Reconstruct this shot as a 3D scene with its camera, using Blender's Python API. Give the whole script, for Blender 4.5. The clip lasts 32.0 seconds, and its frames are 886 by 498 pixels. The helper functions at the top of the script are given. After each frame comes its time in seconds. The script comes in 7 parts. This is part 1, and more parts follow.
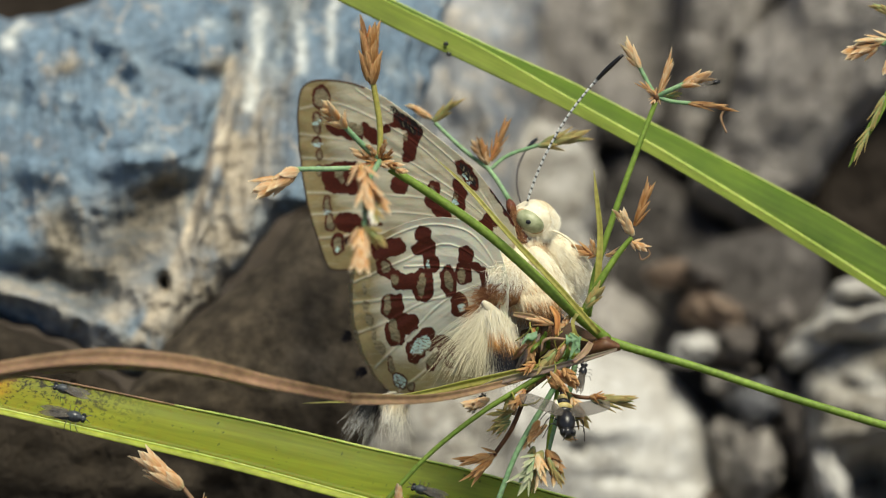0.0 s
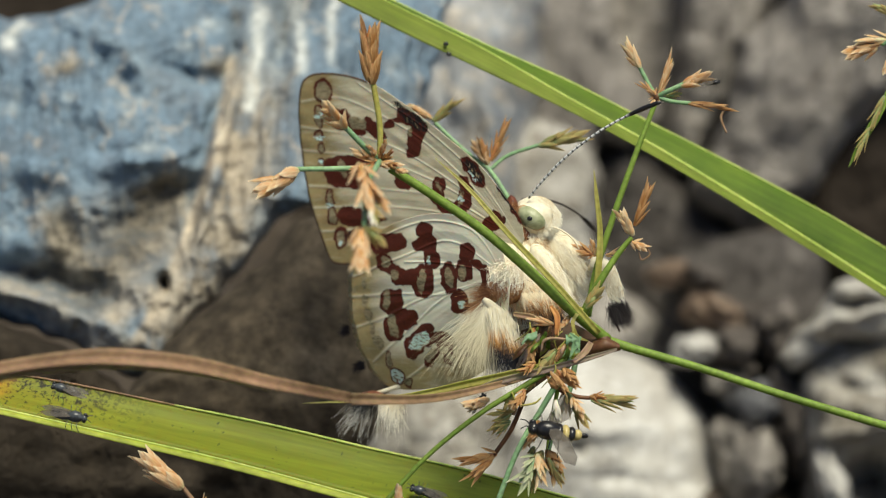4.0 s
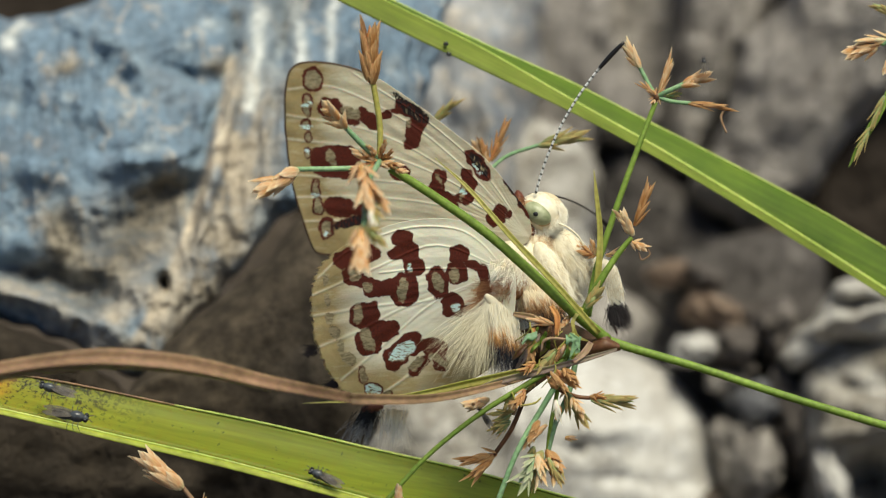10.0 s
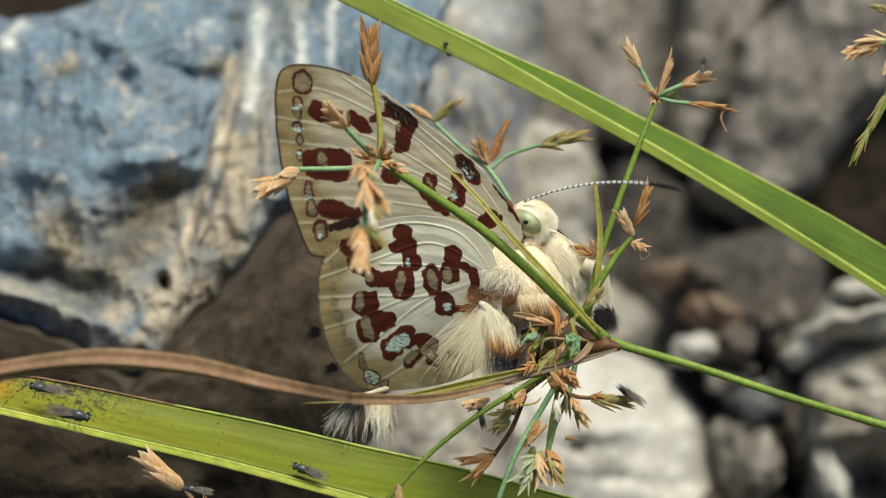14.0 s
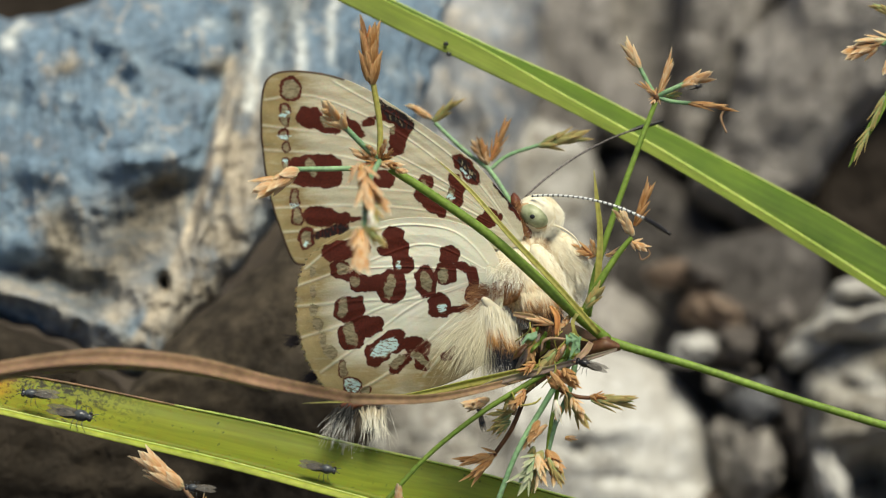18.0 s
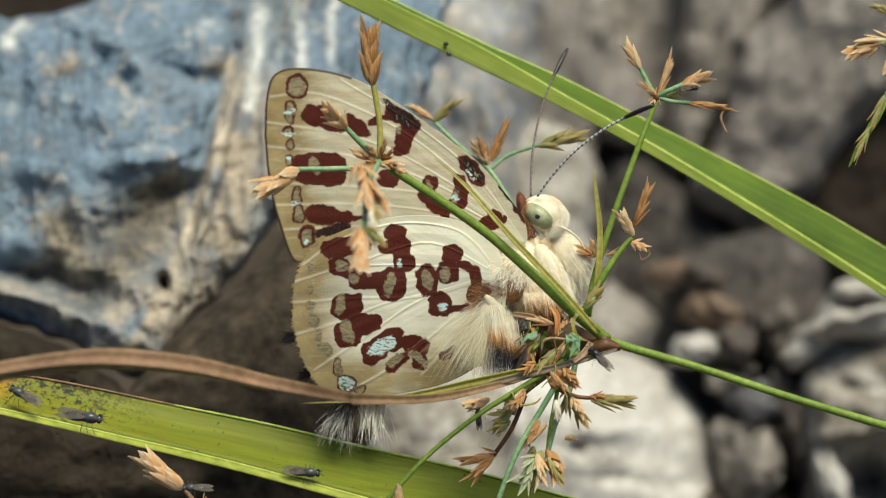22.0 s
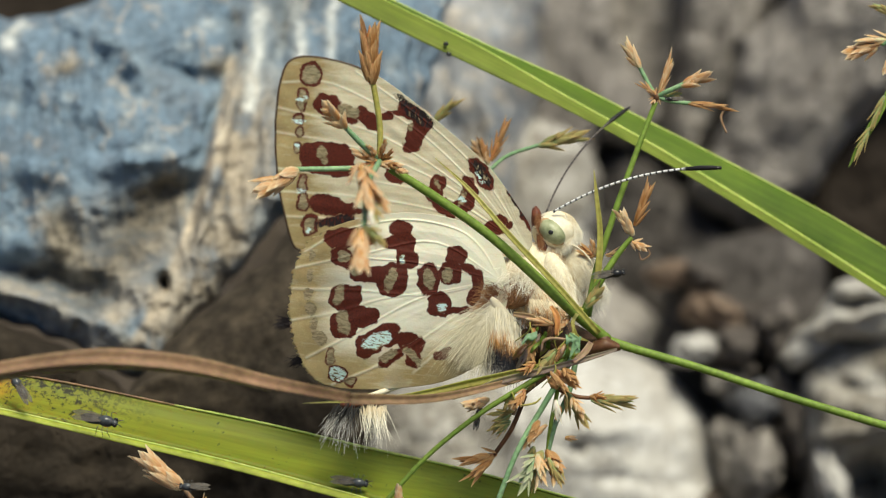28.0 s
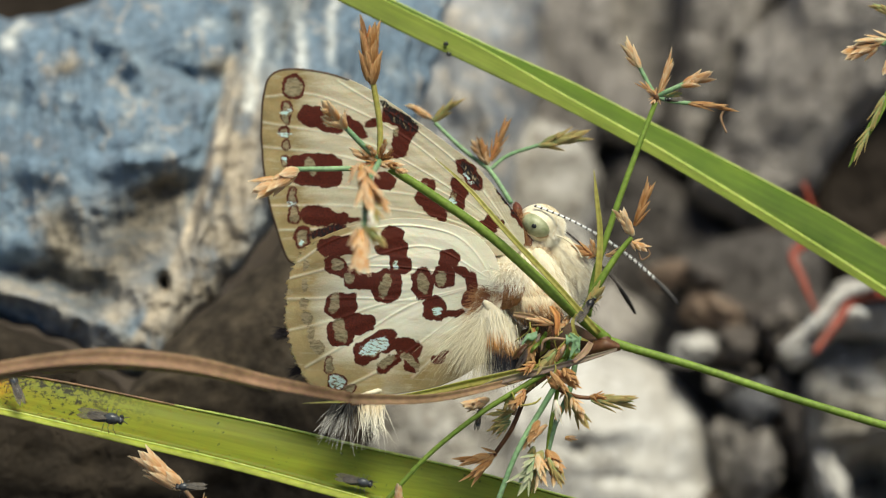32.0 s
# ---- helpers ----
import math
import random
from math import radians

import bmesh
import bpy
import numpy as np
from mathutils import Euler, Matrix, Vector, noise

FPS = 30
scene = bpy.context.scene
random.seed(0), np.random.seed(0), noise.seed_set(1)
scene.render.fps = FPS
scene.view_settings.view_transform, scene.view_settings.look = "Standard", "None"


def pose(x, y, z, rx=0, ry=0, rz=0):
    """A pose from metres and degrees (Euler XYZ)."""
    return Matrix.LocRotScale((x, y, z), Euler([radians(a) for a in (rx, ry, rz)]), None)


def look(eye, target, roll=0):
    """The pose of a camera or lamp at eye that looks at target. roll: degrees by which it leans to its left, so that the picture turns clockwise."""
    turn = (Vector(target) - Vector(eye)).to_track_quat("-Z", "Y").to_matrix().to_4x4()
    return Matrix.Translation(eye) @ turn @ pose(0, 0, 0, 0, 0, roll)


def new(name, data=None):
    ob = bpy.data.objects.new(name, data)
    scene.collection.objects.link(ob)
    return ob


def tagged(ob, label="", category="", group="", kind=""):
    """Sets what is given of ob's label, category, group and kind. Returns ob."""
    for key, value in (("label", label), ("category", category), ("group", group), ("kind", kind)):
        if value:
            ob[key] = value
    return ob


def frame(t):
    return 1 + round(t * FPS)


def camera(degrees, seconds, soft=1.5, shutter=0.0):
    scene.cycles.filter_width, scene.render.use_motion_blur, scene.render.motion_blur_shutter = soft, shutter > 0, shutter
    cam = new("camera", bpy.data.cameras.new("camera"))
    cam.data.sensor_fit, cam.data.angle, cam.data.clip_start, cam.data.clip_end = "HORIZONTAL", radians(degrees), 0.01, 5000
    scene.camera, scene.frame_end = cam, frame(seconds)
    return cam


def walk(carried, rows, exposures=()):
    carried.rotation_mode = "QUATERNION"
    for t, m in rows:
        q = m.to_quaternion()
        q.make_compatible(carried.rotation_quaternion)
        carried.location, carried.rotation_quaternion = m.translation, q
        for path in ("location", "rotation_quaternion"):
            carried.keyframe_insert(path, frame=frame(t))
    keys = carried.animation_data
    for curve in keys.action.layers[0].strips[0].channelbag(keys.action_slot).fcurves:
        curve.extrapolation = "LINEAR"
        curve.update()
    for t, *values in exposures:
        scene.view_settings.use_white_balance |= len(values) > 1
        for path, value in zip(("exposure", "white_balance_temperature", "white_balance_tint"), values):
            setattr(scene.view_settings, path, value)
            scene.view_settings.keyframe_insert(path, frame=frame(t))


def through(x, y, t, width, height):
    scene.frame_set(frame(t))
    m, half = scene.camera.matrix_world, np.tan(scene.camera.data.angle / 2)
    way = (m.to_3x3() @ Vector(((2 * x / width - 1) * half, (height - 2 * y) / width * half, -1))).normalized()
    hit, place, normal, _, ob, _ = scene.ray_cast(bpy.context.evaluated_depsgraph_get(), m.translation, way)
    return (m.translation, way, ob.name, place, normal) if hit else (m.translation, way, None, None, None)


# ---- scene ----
# The camera stands on a low tripod half a metre from the sedge and looks slightly down.
# Plan: u to the right and v down in units of 0.08 mm on the upright plane of the insect,
# w in millimetres from that plane towards the lens.
UNIT = 0.00008
WIDE, HIGH = 1568, 882
DEGREES = 16.0
REACH = WIDE * UNIT / 2 / math.tan(radians(DEGREES / 2))
TILT = radians(20)
CENTRE = Vector((0, 0, 0.115))
EYE = CENTRE + REACH * Vector((0, -math.cos(TILT), math.sin(TILT)))
cam = camera(DEGREES, 32.0, 1.2, 0.5)
cam.data.dof.use_dof, cam.data.dof.focus_distance, cam.data.dof.aperture_fstop = True, REACH - 0.004, 20.0
STAND = look(EYE, CENTRE)
walk(cam, [(0, STAND), (32, STAND)])
PLAN = Matrix.Translation(CENTRE) @ STAND.to_3x3().to_4x4()


def G(u, v, w=0.0):
    """Plan place in metres: x right, y up, z to the lens."""
    z = w / 1000
    k = (REACH - z) / REACH * UNIT
    return Vector(((u - WIDE / 2) * k, (HIGH / 2 - v) * k, z))


# ---- light: bright thin cloud, a broad soft sun high behind the lens ----
world = bpy.data.worlds.new("sky")
scene.world = world
world.use_nodes = True
wn = world.node_tree.nodes
sky = wn.new("ShaderNodeTexSky")
sky.sky_type, sky.sun_disc = "NISHITA", False
sky.sun_elevation, sky.sun_rotation = radians(70), radians(143)
world.node_tree.links.new(sky.outputs[0], wn["Background"].inputs[0])
wn["Background"].inputs[1].default_value = 0.075
sun = new("sun", bpy.data.lights.new("sun", "SUN"))
sun.data.energy, sun.data.angle, sun.data.color = 4.65, radians(28), (1.0, 0.953, 0.758)
sun.matrix_world = look(CENTRE + Vector((0.34, -0.46, 1.6)), CENTRE)
scene.view_settings.exposure = 0.0


# ---- materials ----
def nodes_of(name):
    m = bpy.data.materials.new(name)
    m.use_nodes = True
    t = m.node_tree
    return m, t, t.nodes["Principled BSDF"]


def add(t, kind, **settings):
    n = t.nodes.new(kind)
    for key, value in settings.items():
        n.inputs[key].default_value = value
    return n


def noise_node(t, scale, detail=4.0, rough=0.6, stretch=None, coord="Object", twist=(0, 0, 0)):
    c = t.nodes.new("ShaderNodeTexCoord")
    m = t.nodes.new("ShaderNodeMapping")
    m.inputs["Scale"].default_value = stretch or (1, 1, 1)
    m.inputs["Rotation"].default_value = twist
    n = add(t, "ShaderNodeTexNoise", Scale=scale, Detail=detail, Roughness=rough)
    t.links.new(c.outputs[coord], m.inputs[0])
    t.links.new(m.outputs[0], n.inputs["Vector"])
    return n.outputs["Fac"]


def fibre_node(t, scale, angle, long=12.0, wide=0.5):
    """Noise drawn out along a leaf that runs at this angle."""
    c = t.nodes.new("ShaderNodeTexCoord")
    m = t.nodes.new("ShaderNodeMapping")
    m.vector_type = "TEXTURE"
    m.inputs["Rotation"].default_value = (0, 0, angle)
    m.inputs["Scale"].default_value = (long, wide, 1)
    n = add(t, "ShaderNodeTexNoise", Scale=scale, Detail=4.0, Roughness=0.6)
    t.links.new(c.outputs["Object"], m.inputs[0])
    t.links.new(m.outputs[0], n.inputs["Vector"])
    return n.outputs["Fac"]


def ramp(t, fac, stops):
    r = t.nodes.new("ShaderNodeValToRGB")
    e = r.color_ramp.elements
    while len(e) < len(stops):
        e.new(0.5)
    for el, (p, c) in zip(e, stops):
        el.position, el.color = p, (*c, 1)
    t.links.new(fac, r.inputs[0])
    return r.outputs[0]


def mix(t, fac, a, b, mode="MIX"):
    n = t.nodes.new("ShaderNodeMix")
    n.data_type, n.blend_type = "RGBA", mode
    for socket, value in ((n.inputs[0], fac), (n.inputs[6], a), (n.inputs[7], b)):
        if isinstance(value, (int, float)):
            socket.default_value = value
        elif isinstance(value, tuple):
            socket.default_value = (*value, 1)
        else:
            t.links.new(value, socket)
    return n.outputs[2]


def number(t, op, a, b=0.0, c=0.0, clamp=False):
    n = t.nodes.new("ShaderNodeMath")
    n.operation, n.use_clamp = op, clamp
    for socket, value in zip(n.inputs, (a, b, c)):
        if isinstance(value, (int, float)):
            socket.default_value = value
        else:
            t.links.new(value, socket)
    return n.outputs[0]


def bump(t, shader, height, strength, distance):
    n = add(t, "ShaderNodeBump", Strength=strength, Distance=distance)
    t.links.new(height, n.inputs["Height"])
    t.links.new(n.outputs[0], shader.inputs["Normal"])


def attribute(t, name):
    n = t.nodes.new("ShaderNodeAttribute")
    n.attribute_name = name
    return n.outputs["Fac"]


def below(t, value, edge, soft):
    """1 where value is under edge, 0 over it, with a soft step."""
    return number(t, "MULTIPLY_ADD", number(t, "SUBTRACT", value, edge), -0.5 / soft, 0.5, True)


def rock_material(name, base, dark, pale, stain, grain=70.0, stretch=(1, 1, 1), twist=(0, 0, 0), rough=0.8, veins=0.5, mottle=0.5, relief=0.8):
    m, t, s = nodes_of(name)
    big = noise_node(t, grain * 0.5, 5, 0.62, stretch, twist=twist)
    mid = noise_node(t, grain * 2.6, 6, 0.7, stretch, twist=twist)
    fine = noise_node(t, grain * 8, 4, 0.7)
    colour = ramp(t, big, [(0.36, dark), (0.47, base), (0.55, base), (0.68, pale)])
    colour = mix(t, ramp(t, mid, [(0.50, (0, 0, 0)), (0.58, (1, 1, 1))]), colour, stain)
    streak = noise_node(t, grain * 0.9, 4, 0.6, tuple(a * b for a, b in zip(stretch, (2.2, 2.2, 0.35))), twist=twist)
    colour = mix(t, number(t, "MULTIPLY", ramp(t, streak, [(0.53, (0, 0, 0)), (0.64, (1, 1, 1))]), veins), colour, pale)
    colour = mix(t, mottle, colour, ramp(t, fine, [(0.35, (0.2, 0.2, 0.2)), (0.65, (0.85, 0.85, 0.85))]), "OVERLAY")
    t.links.new(colour, s.inputs["Base Color"])
    s.inputs["Roughness"].default_value = rough
    s.inputs["Specular IOR Level"].default_value = 0.2
    bump(t, s, number(t, "ADD", mid, number(t, "MULTIPLY", fine, 0.3)), relief, 0.003)
    return m


def plant_material(name, low, high, fibre=(1, 1, 1), spots=None, rough=0.45, grain=900.0, through=0.25, angle=None):
    m, t, s = nodes_of(name)
    stripes = noise_node(t, grain, 3, 0.5, fibre) if angle is None else fibre_node(t, grain, angle)
    patches = noise_node(t, 70, 4, 0.6)
    colour = mix(t, ramp(t, patches, [(0.35, (0, 0, 0)), (0.65, (1, 1, 1))]), low, high)
    colour = mix(t, 0.5, colour, ramp(t, stripes, [(0.3, (0.3, 0.3, 0.3)), (0.7, (0.75, 0.75, 0.75))]), "OVERLAY")
    if spots:
        specks = noise_node(t, 1500, 2, 0.5)
        colour = mix(t, ramp(t, specks, [(0.68, (0, 0, 0)), (0.74, (1, 1, 1))]), colour, spots)
    t.links.new(colour, s.inputs["Base Color"])
    s.inputs["Roughness"].default_value = rough
    s.inputs["Specular IOR Level"].default_value = 0.3
    s.inputs["Subsurface Weight"].default_value = through
    s.inputs["Subsurface Scale"].default_value = 0.0006
    s.inputs["Subsurface Radius"].default_value = (0.6, 1.0, 0.3)
    bump(t, s, stripes, 0.25, 0.0001)
    return m


def stained_leaf(name):
    """Yellow-green leaf, blackened and browned towards its old end, with dark specks."""
    m, t, s = nodes_of(name)
    c = t.nodes.new("ShaderNodeTexCoord")
    sep = t.nodes.new("ShaderNodeSeparateXYZ")
    t.links.new(c.outputs["Object"], sep.inputs[0])
    x = sep.outputs[0]
    along = fibre_node(t, 900, -0.22)
    patches = noise_node(t, 80, 4, 0.6)
    colour = ramp(t, number(t, "MULTIPLY_ADD", x, 12.0, 0.5), [(0.0, (0.20, 0.18, 0.011)), (0.35, (0.158, 0.178, 0.010)), (0.7, (0.135, 0.168, 0.009)), (1.0, (0.12, 0.160, 0.009))])
    colour = mix(t, number(t, "MULTIPLY", patches, 0.5), colour, (0.165, 0.195, 0.02))
    colour = mix(t, 0.5, colour, ramp(t, along, [(0.3, (0.32, 0.32, 0.32)), (0.7, (0.72, 0.72, 0.72))]), "OVERLAY")
    old = below(t, x, -0.0155, 0.006)
    lift = number(t, "MULTIPLY_ADD", x, 0.215, sep.outputs[1])
    high = number(t, "MULTIPLY_ADD", lift, 260.0, 0.45, True)
    stain = number(t, "MULTIPLY_ADD", high, 0.10, noise_node(t, 1100, 5, 0.75))
    blot = number(t, "MULTIPLY", old, ramp(t, stain, [(0.575, (0, 0, 0)), (0.60, (1, 1, 1))]))
    colour = mix(t, blot, colour, (0.022, 0.022, 0.006))
    rust = number(t, "MULTIPLY", below(t, x, -0.0325, 0.003), ramp(t, noise_node(t, 200, 3), [(0.4, (0, 0, 0)), (0.6, (1, 1, 1))]))
    colour = mix(t, rust, colour, (0.50, 0.22, 0.02))
    specks = ramp(t, noise_node(t, 1300, 2, 0.5), [(0.70, (0, 0, 0)), (0.74, (1, 1, 1))])
    colour = mix(t, specks, colour, (0.04, 0.05, 0.01))
    t.links.new(colour, s.inputs["Base Color"])
    s.inputs["Roughness"].default_value = 0.6
    s.inputs["Specular IOR Level"].default_value = 0.25
    s.inputs["Subsurface Weight"].default_value = 0.2
    s.inputs["Subsurface Scale"].default_value = 0.0006
    bump(t, s, along, 0.3, 0.00015)
    return m


def simple_material(name, low, high, rough=0.6, grain=1200.0, stretch=(1, 1, 1), metal=0.0, sheen=0.0, relief=0.0001):
    m, t, s = nodes_of(name)
    n = noise_node(t, grain, 4, 0.6, stretch)
    t.links.new(ramp(t, n, [(0.3, low), (0.7, high)]), s.inputs["Base Color"])
    s.inputs["Roughness"].default_value, s.inputs["Metallic"].default_value = rough, metal
    s.inputs["Sheen Weight"].default_value = sheen
    bump(t, s, n, 0.3, relief)
    return m


def glume_material(name, tip, body, foot):
    """Papery scale, green at the foot, with a tint of its own for each."""
    m, t, s = nodes_of(name)
    c = t.nodes.new("ShaderNodeTexCoord")
    sep = t.nodes.new("ShaderNodeSeparateXYZ")
    t.links.new(c.outputs["Object"], sep.inputs[0])
    colour = ramp(t, sep.outputs[1], [(0.0, foot), (0.25, body), (0.6, body), (0.9, tip)])
    info = t.nodes.new("ShaderNodeObjectInfo")
    colour = mix(t, number(t, "MULTIPLY", info.outputs["Random"], 0.55), colour, tip)
    rim = number(t, "MULTIPLY_ADD", number(t, "ABSOLUTE", sep.outputs[0]), 7.0, -0.55, True)
    colour = mix(t, rim, colour, tip)
    ribs = noise_node(t, 9, 2, 0.5, (3, 0.25, 1))
    colour = mix(t, 0.45, colour, ramp(t, ribs, [(0.3, (0.25, 0.25, 0.25)), (0.7, (0.8, 0.8, 0.8))]), "OVERLAY")
    t.links.new(colour, s.inputs["Base Color"])
    s.inputs["Roughness"].default_value = 0.5
    bump(t, s, ribs, 0.4, 0.05)
    glow = t.nodes.new("ShaderNodeBsdfTranslucent")
    t.links.new(colour, glow.inputs[0])
    blend = t.nodes.new("ShaderNodeMixShader")
    blend.inputs[0].default_value = 0.38
    t.links.new(s.outputs[0], blend.inputs[1])
    t.links.new(glow.outputs[0], blend.inputs[2])
    t.links.new(blend.outputs[0], t.nodes["Material Output"].inputs[0])
    return m


def wing_material(name):
    """Cream scales with maroon blotches, khaki centres with painted silver glints, raised veins and a tan rim."""
    m, t, s = nodes_of(name)
    ragged = noise_node(t, 2600, 3, 0.7)
    ragged = number(t, "MULTIPLY_ADD", ragged, 4.0, -2.0)
    soft = noise_node(t, 160, 4, 0.6)
    dust = noise_node(t, 5200, 2, 0.6)
    lines = noise_node(t, 2400, 3, 0.6, (0.45, 1.5, 1), twist=(0, 0, 0.6))
    dark = below(t, number(t, "ADD", attribute(t, "dark"), ragged), 0.0, 0.8)
    grey = below(t, number(t, "ADD", attribute(t, "grey"), number(t, "MULTIPLY", ragged, 1.9)), 0.0, 0.8)
    shine = below(t, number(t, "ADD", attribute(t, "shine"), number(t, "MULTIPLY", ragged, 2.4)), 0.0, 1.0)
    # tan rim, plus the shade painted in tan on the hindwing
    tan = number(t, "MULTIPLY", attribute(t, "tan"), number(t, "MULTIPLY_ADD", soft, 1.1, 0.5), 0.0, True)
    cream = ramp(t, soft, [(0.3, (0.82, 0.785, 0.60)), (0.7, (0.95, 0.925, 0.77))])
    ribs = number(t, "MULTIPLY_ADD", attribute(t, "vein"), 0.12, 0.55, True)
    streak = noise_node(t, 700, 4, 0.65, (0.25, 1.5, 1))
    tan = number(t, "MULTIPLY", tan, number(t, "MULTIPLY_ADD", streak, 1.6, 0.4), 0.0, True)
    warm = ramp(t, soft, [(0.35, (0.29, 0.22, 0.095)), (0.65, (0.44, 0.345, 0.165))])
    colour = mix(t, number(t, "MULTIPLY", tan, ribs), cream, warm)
    colour = mix(t, number(t, "MULTIPLY", ramp(t, streak, [(0.56, (0, 0, 0)), (0.66, (1, 1, 1))]), 0.35), colour, (0.55, 0.49, 0.34))
    line = below(t, attribute(t, "vein"), 0.9, 0.7)
    colour = mix(t, number(t, "MULTIPLY", line, 0.2), colour, (0.86, 0.80, 0.60))
    colour = mix(t, dark, colour, ramp(t, dust, [(0.3, (0.050, 0.0085, 0.0038)), (0.7, (0.122, 0.021, 0.0075))]))
    speck = noise_node(t, 1900, 3, 0.7, (1.6, 0.6, 1), twist=(0, 0, 0.6))
    soot = number(t, "MULTIPLY", below(t, number(t, "ADD", attribute(t, "soot"), number(t, "MULTIPLY", ragged, 1.6)), 0.0, 1.0), ramp(t, speck, [(0.40, (0, 0, 0)), (0.47, (1, 1, 1))]))
    khaki = ramp(t, lines, [(0.35, (0.16, 0.13, 0.07)), (0.62, (0.36, 0.30, 0.18))])
    colour = mix(t, grey, colour, khaki)
    colour = mix(t, soot, colour, (0.016, 0.011, 0.010))
    # silver glints mixed into the base colour as pale cyan
    glint = number(t, "MULTIPLY", shine, ramp(t, lines, [(0.41, (0, 0, 0)), (0.47, (1, 1, 1))]))
    colour = mix(t, glint, colour, (0.74, 0.97, 0.92))
    hem = below(t, attribute(t, "hem"), 3.6, 0.9)
    colour = mix(t, number(t, "MULTIPLY", hem, 0.9), colour, (0.06, 0.032, 0.026))
    colour = mix(t, 0.25, colour, ramp(t, dust, [(0.3, (0.3, 0.3, 0.3)), (0.7, (0.7, 0.7, 0.7))]), "OVERLAY")
    t.links.new(colour, s.inputs["Base Color"])
    t.links.new(number(t, "MULTIPLY", glint, 0.2), s.inputs["Metallic"])
    t.links.new(number(t, "MULTIPLY_ADD", glint, -0.25, 0.52), s.inputs["Roughness"])
    s.inputs["Specular IOR Level"].default_value = 0.3
    s.inputs["Subsurface Weight"].default_value = 0.15
    s.inputs["Subsurface Scale"].default_value = 0.0003
    bump(t, s, number(t, "ADD", dust, soft), 0.25, 0.00008)
    return m


def strand_material(name, root, tip, start=0.0, gain=1.0, middle=None):
    """Hair that changes colour along its length and a little from hair to hair."""
    m, t, s = nodes_of(name)
    colour = mix(t, number(t, "MULTIPLY_ADD", attribute(t, "along"), gain, -start * gain, True), root, tip)
    if middle:
        colour = ramp(t, attribute(t, "along"), [(0.0, root), (start, root), (start + 0.5 / gain, middle), (start + 1 / gain, tip)])
    g = t.nodes.new("ShaderNodeNewGeometry")
    colour = mix(t, 0.35, colour, ramp(t, g.outputs["Random Per Island"], [(0.0, (0.3, 0.3, 0.3)), (1.0, (0.72, 0.72, 0.72))]), "OVERLAY")
    t.links.new(colour, s.inputs["Base Color"])
    s.inputs["Roughness"].default_value = 0.6
    s.inputs["Specular IOR Level"].default_value = 0.25
    return m


def antenna_material(name, bands):
    m, t, s = nodes_of(name)
    c = t.nodes.new("ShaderNodeTexCoord")
    sep = t.nodes.new("ShaderNodeSeparateXYZ")
    t.links.new(c.outputs["Object"], sep.inputs[0])
    wave = number(t, "SINE", number(t, "MULTIPLY", sep.outputs[0], 2 * math.pi / 0.00088))
    ring = below(t, wave, 0.62, 0.3)
    shaft = below(t, sep.outputs[0], 0.0200, 0.0004)
    colour = mix(t, number(t, "MULTIPLY", ring, shaft), (0.012, 0.010, 0.010), bands)
    t.links.new(colour, s.inputs["Base Color"])
    s.inputs["Roughness"].default_value = 0.4
    return m


